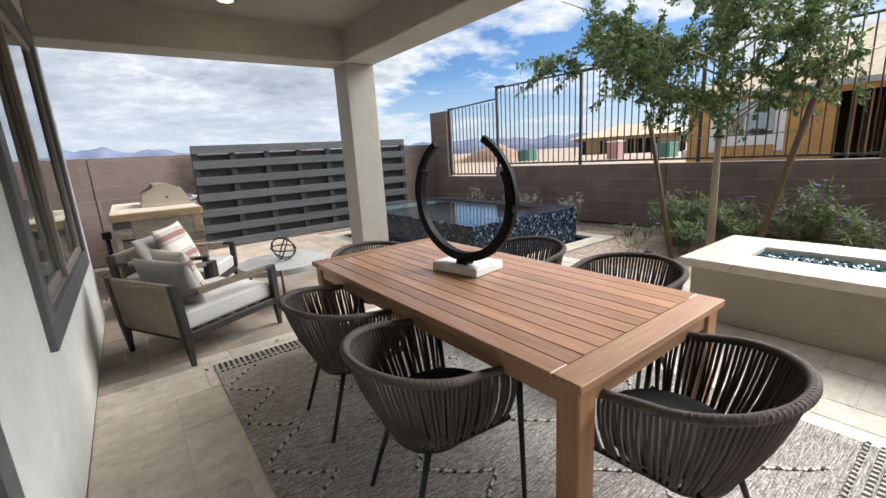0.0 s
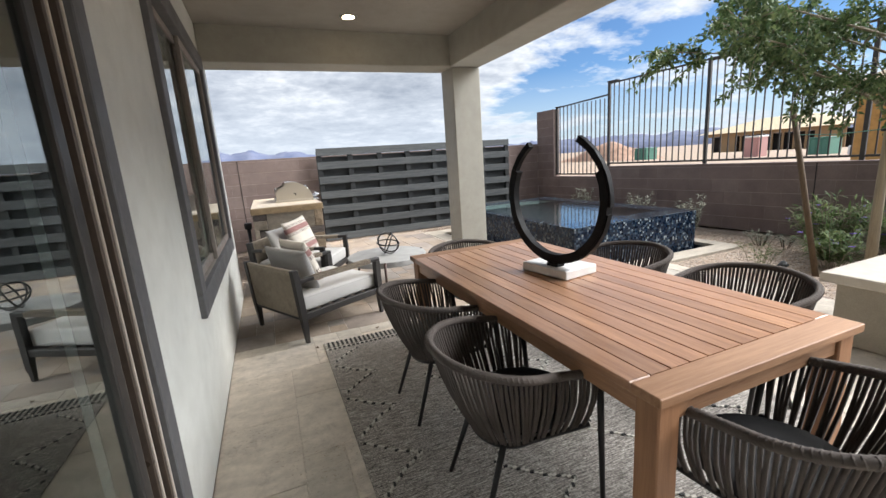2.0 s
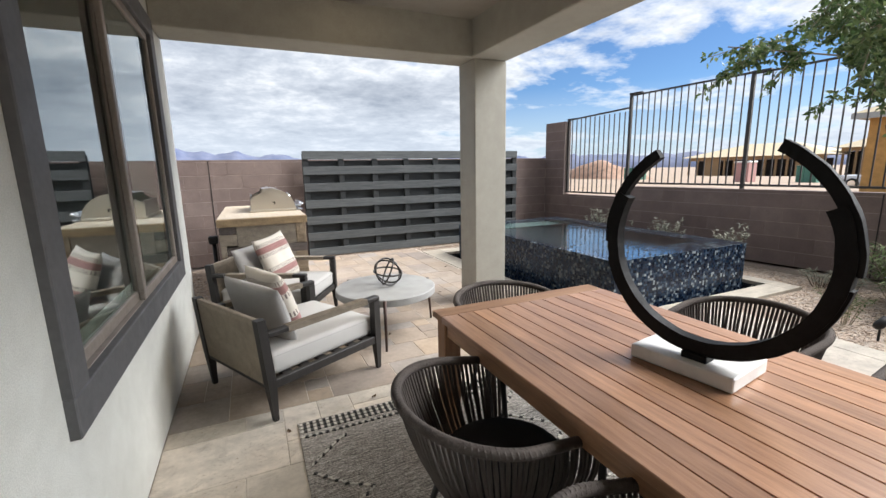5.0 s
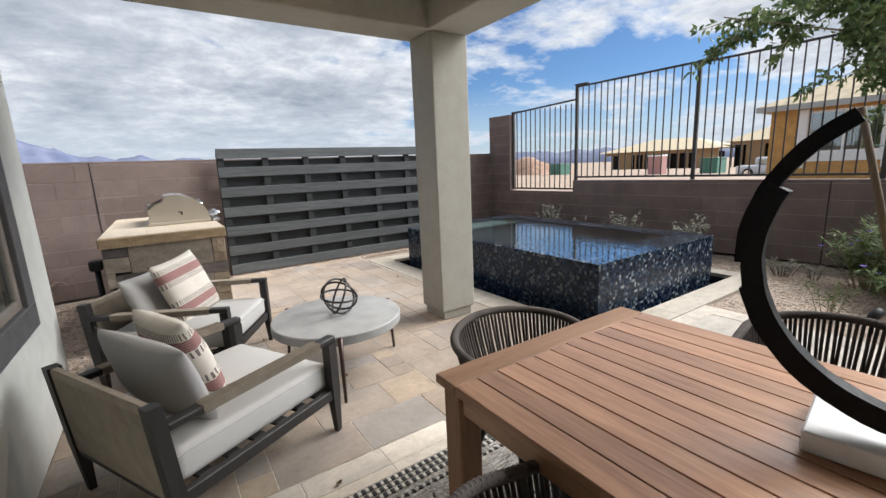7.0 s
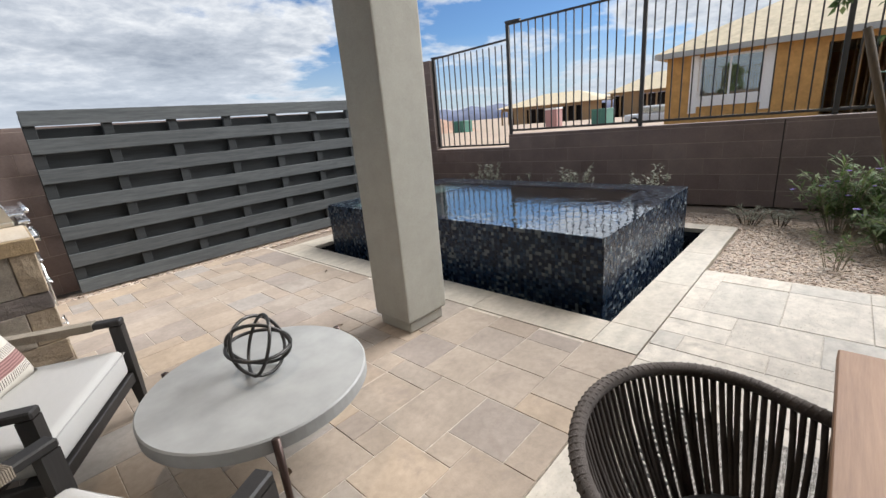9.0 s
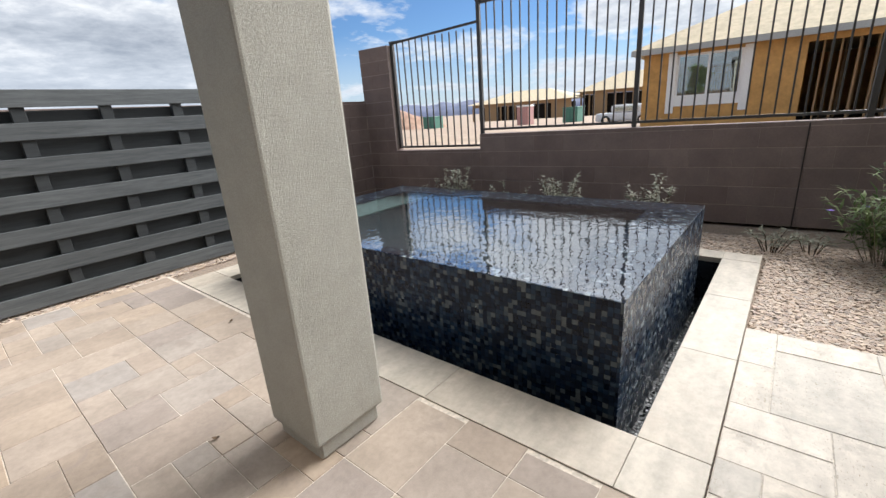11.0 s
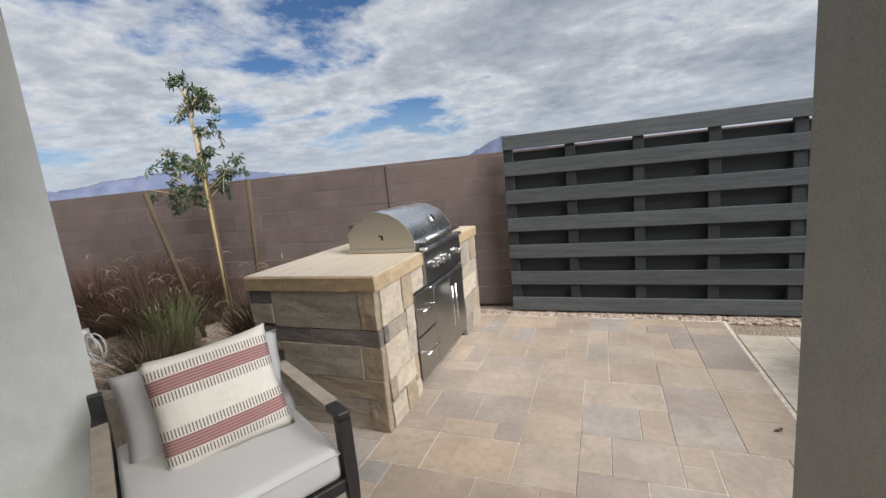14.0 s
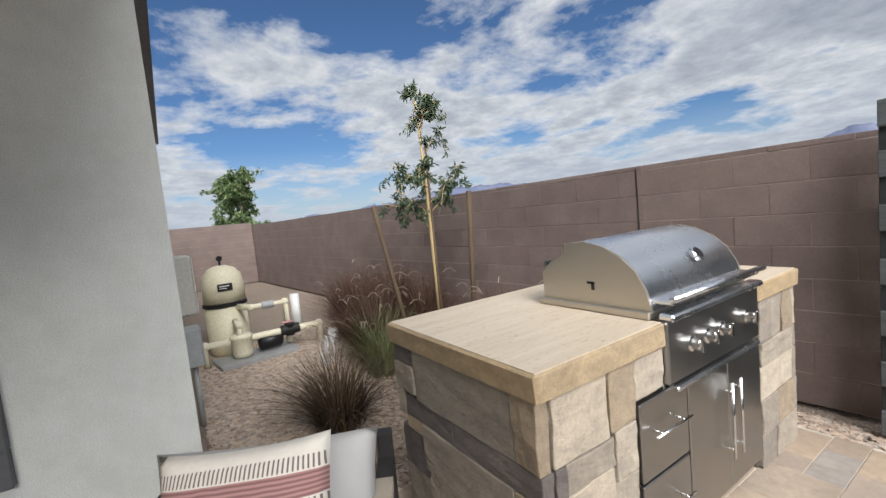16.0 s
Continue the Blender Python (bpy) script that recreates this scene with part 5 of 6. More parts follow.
def lounge():
    a = build_armchair()
    ma = pose(0.60, 4.60, 0, 0, 0, -61.9)  # where its pillows lie
    mb = pose(0.625, 5.915, 0, 0, 0, -119)
    a.matrix_world = pose(0.638, 4.578, 0, 0, 0, -61.9)
    copy_thing(a, mb)
    grey = lambda w, h, m: tagged(laid(part("back_pillow", pillow_mesh(w, h, 0.15, 0.06), M_CUSHION2, None, smooth=True), m), "plain grey back pillow leaning in a lounge chair", "pillow", "pillows on the lounge chairs")
    striped = lambda m: tagged(laid(part("striped_pillow", pillow_mesh(0.50, 0.48, 0.17, 0.07), M_STRIPE, None, smooth=True), m), "cream cotton pillow with rose stripes and dark stitches", "pillow", "pillows on the lounge chairs")
    grey(0.68, 0.42, ma @ pose(0.0, -0.19, 0.545, 106, 0, 0))
    grey(0.70, 0.42, mb @ pose(-0.03, -0.20, 0.545, 108, 0, 0))
    striped(ma @ pose(*PILLOW_A[:3]) @ pose(0, 0, 0, 0, 0, PILLOW_A[3]) @ pose(0, 0, 0, PILLOW_A[4], 0, 0) @ pose(0, 0, 0, 0, 0, PILLOW_A[5]))
    # leans back and to one side
    across, up = Vector((0.263, 0.373, 0.010)).normalized(), Vector((-0.119, 0.091, 0.398))
    up = (up - across * up.dot(across)).normalized()
    m = Matrix((across, up, across.cross(up))).transposed().to_4x4()
    striped(Matrix.Translation((0.632, 5.952, 0.605)) @ m @ pose(0, 0, 0, 0, 0, 3))


def laid(ob, m):
    ob.matrix_world = m
    return ob


PILLOW_A = (-0.101, -0.025, 0.56, -5, 110, 0)


def build_coffee_table():
    t = thing("coffee_table", (1.475, 5.137, 0, 0, 0, 0), "round grey concrete coffee table on slim bronze legs", "coffee table")
    part("tabletop", lathe(bmesh.new(), [(0.433, 0.350), (0.440, 0.356), (0.440, 0.406), (0.434, 0.412)], 72), M_CONCRETE, t, "smooth grey round slab")
    part("under_frame", boxes((-0.3, 0.3, -0.02, 0.02, 0.325, 0.349), (-0.02, 0.02, -0.3, -0.022, 0.325, 0.349), (-0.02, 0.02, 0.022, 0.3, 0.325, 0.349)), M_BRONZE, t)
    for a in (252, 12, 124):
        c, s = math.cos(radians(a)), math.sin(radians(a))
        part("leg", tube(bmesh.new(), [(c * 0.483, s * 0.483, 0.0), (c * 0.451, s * 0.451, 0.41)], 0.010, 10, r2=0.015), M_BRONZE, t, "round bronze leg", smooth=True)


def build_orb():
    o = thing("wire_orb", (1.50, 5.135, 0.412, 0, 0, 0), "dark metal orb of crossing rings on the coffee table", "ornament")
    r = 0.124
    for tilt, spin in ((8, 30), (66, 20), (66, 140), (66, 260)):
        pts = []
        m = pose(0, 0, r + 0.004, 0, 0, spin) @ pose(0, 0, 0, tilt, 0, 0)
        for i in range(40):
            a = 2 * math.pi * i / 40
            pts.append(m @ Vector((r * math.cos(a), r * math.sin(a), 0)))
        part("ring", tube(bmesh.new(), pts, 0.0075, 8, closed=True), M_GUN, o, smooth=True)


def build_fire_pit():
    x0, x1, y0, y1 = 3.79, 4.77, -1.2, 2.13
    f = thing("fire_pit", (x0, y0, 0, 0, 0, 0), "long beige stucco fire pit with a pale stone cap", "fire pit")
    W, D = x1 - x0, y1 - y0
    part("base", boxes((0, W, 0, D - 0.04, 0.0, 0.425), bevel=0.012, seg=2), M_FIRESTUCCO, f, "beige stucco base")
    o, e = 0.06, 0.33
    part("cap", boxes((-o, W + o, D - e, D + 0.03, 0.427, 0.495), (-o, W + o, -o, e, 0.427, 0.495), (-o, e - 0.02, e + 0.001, D - e - 0.001, 0.427, 0.495), (W - e + 0.02, W + o, e + 0.001, D - e - 0.001, 0.427, 0.495), bevel=0.012, seg=2), M_FIRECAP, f, "smooth pale cast stone cap")
    items = []
    rnd = random.Random(8)
    for i in range(1500):
        x, y = rnd.uniform(e, W - e), rnd.uniform(D - 1.6, D - e)
        s = rnd.uniform(0.008, 0.018)
        items.append((x, y, 0.445 + rnd.uniform(0, 0.012), rnd.uniform(0, 90), rnd.uniform(0, 90), rnd.uniform(0, 90), s, s, s))
    tagged(box_cloud("fire_glass", items, M_FIREGLASS, f, "loose teal fire glass"), kind="stuff")
    part("glass_bed", boxes((e - 0.018, W - e + 0.018, e, D - e, 0.403, 0.44)), M_FIREGLASS, f)


build_spa()
build_island()
build_grill()
build_table()
place_chairs()
build_rug()
build_sculpture()
lounge()
build_coffee_table()
build_orb()
build_fire_pit()


# ---- planting ----
def leaf_object(name, specs, material, parent=None, label=""):
    """Leaves as bent diamonds. specs: base point, direction, normal hint, length, width."""
    v, f = [], []
    for p, d, nrm, L, w in specs:
        d = d.normalized()
        s = d.cross(nrm)
        if s.length < 1e-4:
            s = d.orthogonal()
        s = s.normalized()
        up = s.cross(d)
        k = len(v)
        v += [tuple(p), tuple(p + d * L * 0.45 + s * w / 2 + up * L * 0.05), tuple(p + d * L - up * L * 0.12), tuple(p + d * L * 0.45 - s * w / 2 + up * L * 0.05)]
        f += [(k, k + 1, k + 2, k + 3)]
    me = bpy.data.meshes.new(name)
    me.from_pydata(v, [], f)
    me.materials.append(material)
    ob = new(name, me)
    ob.parent = parent
    if label:
        ob["label"] = label
    return ob


def rand_dir(rnd, up=0.0):
    v = Vector((rnd.gauss(0, 1), rnd.gauss(0, 1), rnd.gauss(0, 1) + up))
    return v.normalized()


def build_tree(name, m, label, trunk, limbs, leaf, mat, seed, bark, per=26, spread=0.28):
    """trunk: list of points with radii ends; limbs: (start height, tip) pairs; leaves gather along limbs and twigs."""
    rnd = random.Random(seed)
    t = thing(name, m, label, "tree")
    part("trunk", tube(bmesh.new(), trunk[0], trunk[1], 10, r2=trunk[2]), bark, t, smooth=True)
    specs = []
    for start, tip, n in limbs:
        s, e = Vector(start), Vector(tip)
        mid = s.lerp(e, 0.5) + Vector((0, 0, 0.08 * (e - s).length)) + rand_dir(rnd) * 0.06 * (e - s).length
        pts = [s.lerp(mid, i / 4) for i in range(4)] + [mid.lerp(e, i / 4) for i in range(5)]
        part("limb", tube(bmesh.new(), pts, max(0.006, trunk[2] * 0.9), 6, r2=0.004), bark, t, smooth=True)
        L = (e - s).length
        tw = bmesh.new()
        for k in range(n):
            u = rnd.uniform(0.25, 1.0) ** 0.8
            b = pts[min(8, int(u * 8))] + rand_dir(rnd) * 0.03
            d = (rand_dir(rnd, -0.15) + (e - s).normalized() * 0.5).normalized()
            tl = spread * rnd.uniform(0.5, 1.3)
            q = b + d * tl
            q.z -= tl * 0.25
            tube(tw, [b, b.lerp(q, 0.5) + Vector((0, 0, 0.03)), q], 0.0035, 4, cap=False)
            for i in range(per):
                x = b.lerp(q, rnd.uniform(0.15, 1.1)) + rand_dir(rnd) * rnd.uniform(0.0, 0.055) * spread / 0.28
                dd = (rand_dir(rnd, -0.75)).normalized()
                specs.append((x, dd, rand_dir(rnd), leaf[0] * rnd.uniform(0.6, 1.25), leaf[1] * rnd.uniform(0.7, 1.2)))
        tagged(part("twig", tw, bark, t, smooth=True), kind="stuff")
    tagged(leaf_object("crown", specs, mat, t), kind="stuff")
    return t


def build_stake(foot, top, label="brown wooden tree stake driven beside a young tree", r=0.03):
    f, t = Vector(foot), Vector(top)
    s = thing("tree_stake", (f.x, f.y, f.z, 0, 0, 0), label, "stake", "stakes beside the trees")
    part("pole", tube(bmesh.new(), [(0, 0, 0), (t - f) * 0.5, t - f], r, 9), M_STAKE, s, smooth=True)
    return s


def build_tie(p, q, name="tree_tie"):
    p, q = Vector(p), Vector(q)
    t = thing(name, (p.x, p.y, p.z, 0, 0, 0), "green plastic tie from a stake to a trunk", "tie", "ties on the trees")
    part("strap", tube(bmesh.new(), [(0, 0, 0), (q - p) * 0.5 - Vector((0, 0, 0.02)), q - p], 0.005, 5), M_GREEN, t)


def garden_tree():
    rnd = random.Random(3)
    ox, oy = 5.55, 2.62
    limbs = []
    for a, r, z, n in ((165, 1.65, 2.35, 26), (143, 2.05, 2.34, 26), (130, 1.4, 2.65, 22), (200, 1.0, 2.6, 18), (115, 0.9, 2.15, 14), (100, 1.25, 2.75, 18), (240, 1.0, 2.35, 17), (270, 1.0, 2.75, 17),
                       (300, 1.0, 2.4, 14), (330, 1.0, 2.9, 14), (20, 1.0, 2.7, 12), (60, 1.0, 2.6, 12), (180, 0.7, 3.2, 16), (250, 0.6, 3.4, 12), (100, 0.6, 3.5, 12), (150, 1.75, 2.85, 24), (215, 1.15, 2.85, 16), (185, 0.7, 2.0, 12), (255, 0.8, 2.0, 13), (125, 0.6, 2.0, 10), (285, 1.2, 2.15, 12)):
        rr = radians(a + rnd.uniform(-6, 6))
        limbs.append(((0.01, 0.0, min(2.6, z - 0.35 - 0.18 * r)), (r * math.cos(rr), r * math.sin(rr), z), n))
    build_tree("garden_tree", (ox, oy, -0.03, 0, 0, 0), "staked young broadleaf tree with a spreading green crown", ([(0, 0, 0), (0.01, 0.01, 0.9), (-0.01, 0, 1.7), (0.02, 0.01, 2.3), (0.0, 0.0, 3.3)], 0.046, 0.013), limbs, (0.058, 0.030), M_LEAF, 12, M_BARK, 66, 0.32)
    build_stake((5.43, 2.98, -0.03), (5.63, 3.46, 1.74), r=0.028)
    build_stake((5.57, 2.24, -0.03), (5.59, 1.79, 2.04), r=0.03)
    t = thing("trunk_band", (ox, oy, 1.40, 0, 0, 0), "black rubber band round the tree's trunk", "band")
    part("band", lathe(bmesh.new(), [(0.05, 0), (0.06, 0.005), (0.06, 0.022), (0.05, 0.026)], 16), M_BLACK, t)
    build_tie((5.60, 3.36, 1.42), (5.56, 2.66, 1.42))
    build_tie((5.585, 1.93, 1.43), (5.56, 2.58, 1.42))


def side_tree():
    limbs = []
    rnd = random.Random(6)
    for a, r, z, n in ((200, 0.42, 2.02, 10), (150, 0.45, 1.95, 9), (30, 0.42, 1.85, 9), (330, 0.36, 1.95, 8), (90, 0.35, 1.75, 8), (270, 0.35, 1.72, 8), (220, 0.5, 1.62, 7), (60, 0.2, 2.3, 4), (10, 0.16, 2.62, 7), (180, 0.12, 2.72, 7), (110, 0.1, 2.55, 6)):
        rr = radians(a + rnd.uniform(-8, 8))
        limbs.append(((0, 0, z - 0.3), (r * math.cos(rr), r * math.sin(rr), z), n))
    build_tree("young_tree", (-1.80, 8.12, -0.03, 0, 0, 0), "slim staked young tree with grey-green leaves", ([(0.05, 0, 0), (0.02, 0, 1.0), (0.0, 0, 1.9), (-0.04, 0, 2.6)], 0.030, 0.008), limbs, (0.068, 0.022), M_LEAF_PALE, 31, M_STAKE_PALE, 30, 0.17)
    build_stake((-1.86, 7.83, -0.03), (-2.02, 7.62, 1.56), r=0.024)
    build_stake((-1.62, 8.42, -0.03), (-1.52, 8.44, 1.62), r=0.026)
    build_stake((-1.72, 8.10, -0.03), (-1.80, 8.16, 2.2), "pale bamboo cane tied to a young tree", 0.012)


def build_shrub(name, m, label, n_stems, height, spread, leaf, mat, seed, flowers=0, per=16):
    """Upright stems with long narrow leaves, and a few flowers."""
    rnd = random.Random(seed)
    s = thing(name, m, label, "shrub")
    stems, specs, petals = bmesh.new(), [], []
    for k in range(n_stems):
        a, r = rnd.uniform(0, 2 * math.pi), spread * math.sqrt(rnd.random())
        h = height * rnd.uniform(0.55, 1.05)
        b = Vector((0.3 * r * math.cos(a), 0.3 * r * math.sin(a), 0))
        t = Vector((r * math.cos(a), r * math.sin(a), h))
        tube(stems, [b, b.lerp(t, 0.5) + Vector((0, 0, 0.05)), t], 0.004, 4, cap=False, r2=0.002)
        for i in range(per):
            u = rnd.uniform(0.2, 1.0)
            p = b.lerp(t, u) + Vector((0, 0, 0.05 * math.sin(math.pi * u)))
            d = Vector((rnd.gauss(0, 1), rnd.gauss(0, 1), rnd.uniform(-0.2, 1.0)))
            specs.append((p, d, Vector((0, 0, 1)), leaf[0] * rnd.uniform(0.6, 1.2), leaf[1] * rnd.uniform(0.7, 1.2)))
        if k < flowers:
            for i in range(5):
                d = Vector((math.cos(i * 1.257), math.sin(i * 1.257), 0.35))
                petals.append((t + Vector((0, 0, 0.03)), d, Vector((0, 0, 1)), 0.034, 0.032))
    tagged(part("stem", stems, M_STRAW_DRY if mat is M_LEAF_GREY else M_BARK, s), kind="stuff")
    tagged(leaf_object("foliage", specs, mat, s), kind="stuff")
    if petals:
        tagged(leaf_object("flowers", petals, M_PETAL, s, "small purple flowers"), kind="stuff")


def build_grass(m, label, n, height, spread, seed, plumes=0, droop=0.5, mat=None, width=(0.002, 0.0042)):
    rnd = random.Random(seed)
    g = thing("fountain_grass", m, label, "grass", "clumps of ornamental grass")
    v, f = [], []
    plume = bmesh.new()
    for k in range(n):
        a = rnd.uniform(0, 2 * math.pi)
        h = height * rnd.uniform(0.5, 1.0)
        r = spread * rnd.uniform(0.1, 1.0)
        d = Vector((math.cos(a), math.sin(a), 0))
        s = Vector((-d.y, d.x, 0)) * rnd.uniform(*width)
        base = d * rnd.uniform(0, 0.17)
        sway = Vector((-d.y, d.x, 0)) * rnd.uniform(-0.2, 0.2)
        pts = []
        for i in range(5):
            u = i / 4
            pts.append(base + sway * u * u + d * r * u ** 1.4 + Vector((0, 0, h * (u - droop * 0.5 * u * u * (r / spread)))))
        i0 = len(v)
        for i, p in enumerate(pts):
            w = 1 - 0.9 * i / 4
            v += [tuple(p + s * w), tuple(p - s * w)]
        for i in range(4):
            f.append((i0 + 2 * i, i0 + 2 * i + 1, i0 + 2 * i + 3, i0 + 2 * i + 2))
        if k < plumes:
            e = pts[-1]
            tube(plume, [e - d * 0.02, e + d * 0.03 + Vector((0, 0, 0.04)), e + d * 0.09 + Vector((0, 0, 0.045)), e + d * 0.14 + Vector((0, 0, 0.0))], 0.006, 5, r2=0.002)
    me = bpy.data.meshes.new("blades")
    me.from_pydata(v, [], f)
    me.materials.append(mat or M_STRAW)
    ob = new("blades", me)
    ob.parent = g
    tagged(ob, kind="stuff")
    if plumes:
        tagged(part("plumes", plume, M_PLUME, g, "pale feathery seed heads"), kind="stuff")
    else:
        plume.free()


def build_pebbles(name, label, areas, n, seed, size=(0.012, 0.03), z=-0.034, mat=None):
    """Loose stones: squashed, turned boxes with cut corners."""
    rng = np.random.default_rng(seed)
    base = np.array([(x, y, z) for x in (-1, 1) for y in (-1, 1) for z in (-1, 1)], float)
    quads = np.array([(0, 1, 3, 2), (4, 6, 7, 5), (0, 4, 5, 1), (2, 3, 7, 6), (0, 2, 6, 4), (1, 5, 7, 3)])
    sizes = np.array([(b - a) * (d - c) for a, b, c, d in areas])
    V, F = [], []
    for (a, b, c, d), share in zip(areas, sizes / sizes.sum()):
        for k in range(int(n * share)):
            s = rng.uniform(*size) * 0.5
            p = base * (1 + rng.uniform(-0.35, 0.25, (8, 3))) * np.array([s * rng.uniform(0.8, 1.5), s, s * rng.uniform(0.45, 0.8)])
            ang = rng.uniform(0, 6.28)
            ca, sa = math.cos(ang), math.sin(ang)
            q = p.copy()
            q[:, 0], q[:, 1] = p[:, 0] * ca - p[:, 1] * sa, p[:, 0] * sa + p[:, 1] * ca
            q += np.array([rng.uniform(a, b), rng.uniform(c, d), z + s * 0.5])
            F.append(quads + len(V) * 8)
            V.append(q)
    me = bpy.data.meshes.new(name)
    me.from_pydata(np.concatenate(V).tolist(), [], np.concatenate(F).tolist())
    me.materials.append(mat or M_PEBBLE)
    tagged(new(name, me), label, "gravel", kind="stuff")


M_STAKE_PALE = wood("young_bark", (0.34, 0.24, 0.11), (0.52, 0.40, 0.20), "Z", 0.85)
M_WETSTONE = leaf_mat("wet_stone", [(0.012, 0.014, 0.016), (0.03, 0.031, 0.033), (0.07, 0.07, 0.07)], 0.2, 0.0)
M_PEBBLE = leaf_mat("pebble_mix", [tuple(1.36 * v for v in c) for c in STONES] + [(0.25, 0.20, 0.17), (0.55, 0.47, 0.39)], 0.85, 0.0)

garden_tree()
side_tree()
for i, (x, y, h, r, n) in enumerate(((6.45, 3.40, 0.70, 0.46, 52), (6.35, 2.55, 0.55, 0.42, 34), (6.5, 2.0, 0.85, 0.40, 40), (6.35, 1.35, 0.60, 0.45, 36), (6.6, 0.7, 0.55, 0.45, 30), (5.85, 3.05, 0.45, 0.30, 24), (6.75, 2.9, 0.6, 0.35, 26))):
    build_shrub("flowering_shrub", (x, y, -0.035, 0, 0, 40 * i), "green narrow-leaved shrub with purple flowers in gravel", n, h, r, (0.15, 0.021), M_SHRUB, 50 + i, 9, 26)
for i, (x, y, h, r, n) in enumerate(((5.2, 3.40, 0.34, 0.20, 9), (6.45, 4.12, 0.20, 0.24, 16), (6.5, 3.85, 0.16, 0.18, 8))):
    build_shrub("low_shrub", (x, y, -0.035, 0, 0, 70 * i), "sparse low grey-green shrub in gravel", n, h, r, (0.06, 0.014), M_SHRUB if i == 0 else M_LEAF_GREY, 70 + i, 0, 14)
for i, (x, y) in enumerate(((6.42, 7.62), (6.4, 6.10), (6.42, 5.16), (6.45, 7.95), (6.4, 6.75))):
    build_shrub("silver_shrub", (x, y, -0.035, 0, 0, 55 * i), "sparse silvery shrub against the block wall", 20 if i < 3 else 9, 0.66 if i < 3 else 0.52, 0.27, (0.058, 0.028), M_LEAF_GREY, 90 + i, 0, 34)
build_grass((-1.05, 6.75, -0.035, 0, 0, 0), "dry straw-brown ornamental grass clump in gravel", 800, 0.70, 0.62, 5, 0, 0.95, M_STRAW_DRY, (0.0035, 0.0065))
build_grass((-0.75, 7.55, -0.035, 0, 0, 0), "dry straw-brown ornamental grass clump in gravel", 800, 0.82, 0.46, 15, 0, 0.5, M_STRAW_DRY, (0.004, 0.0075))
for i, (x, y, h) in enumerate(((-2.2, 7.55, 0.95), (-2.7, 7.9, 1.05), (-3.3, 7.75, 1.0), (-3.1, 8.25, 1.05), (-2.35, 8.25, 1.0), (-4.0, 8.1, 0.95), (-1.2, 8.45, 0.85))):
    build_grass((x, y, -0.035, 0, 0, 0), "purple-brown fountain grass with arching pale plumes", 1500, h, 0.62, 20 + i, 16, 0.9, None, (0.003, 0.006))
build_grass((-1.75, 7.45, -0.035, 0, 0, 0), "green and straw ornamental grass clump", 420, 0.75, 0.42, 40, 0, 0.5, M_GRASS_GREEN, (0.004, 0.0065))
build_pebbles("gravel_bed", "loose tan and brown gravel in the planting bed", [(4.74, 6.75, 1.9, 4.15), (6.2, 6.85, 4.1, 8.4)], 46000, 2, (0.011, 0.024))
build_pebbles("trough_stones", "dark wet stones in the spa trough", [(5.77, 5.96, 4.45, 8.1), (3.45, 5.77, 4.45, 4.57)], 7000, 6, (0.008, 0.017), -0.40, M_WETSTONE)
build_pebbles("gravel_strip", "loose gravel along the foot of the screen", [(0.0, 6.2, 8.78, 9.0)], 5000, 3, (0.012, 0.027), -0.03)
build_pebbles("gravel_yard", "loose tan and rust gravel in the side yard", [(-1.6, -0.02, 5.95, 8.7), (-4.5, -1.6, 5.95, 8.3)], 38000, 4, (0.014, 0.034))


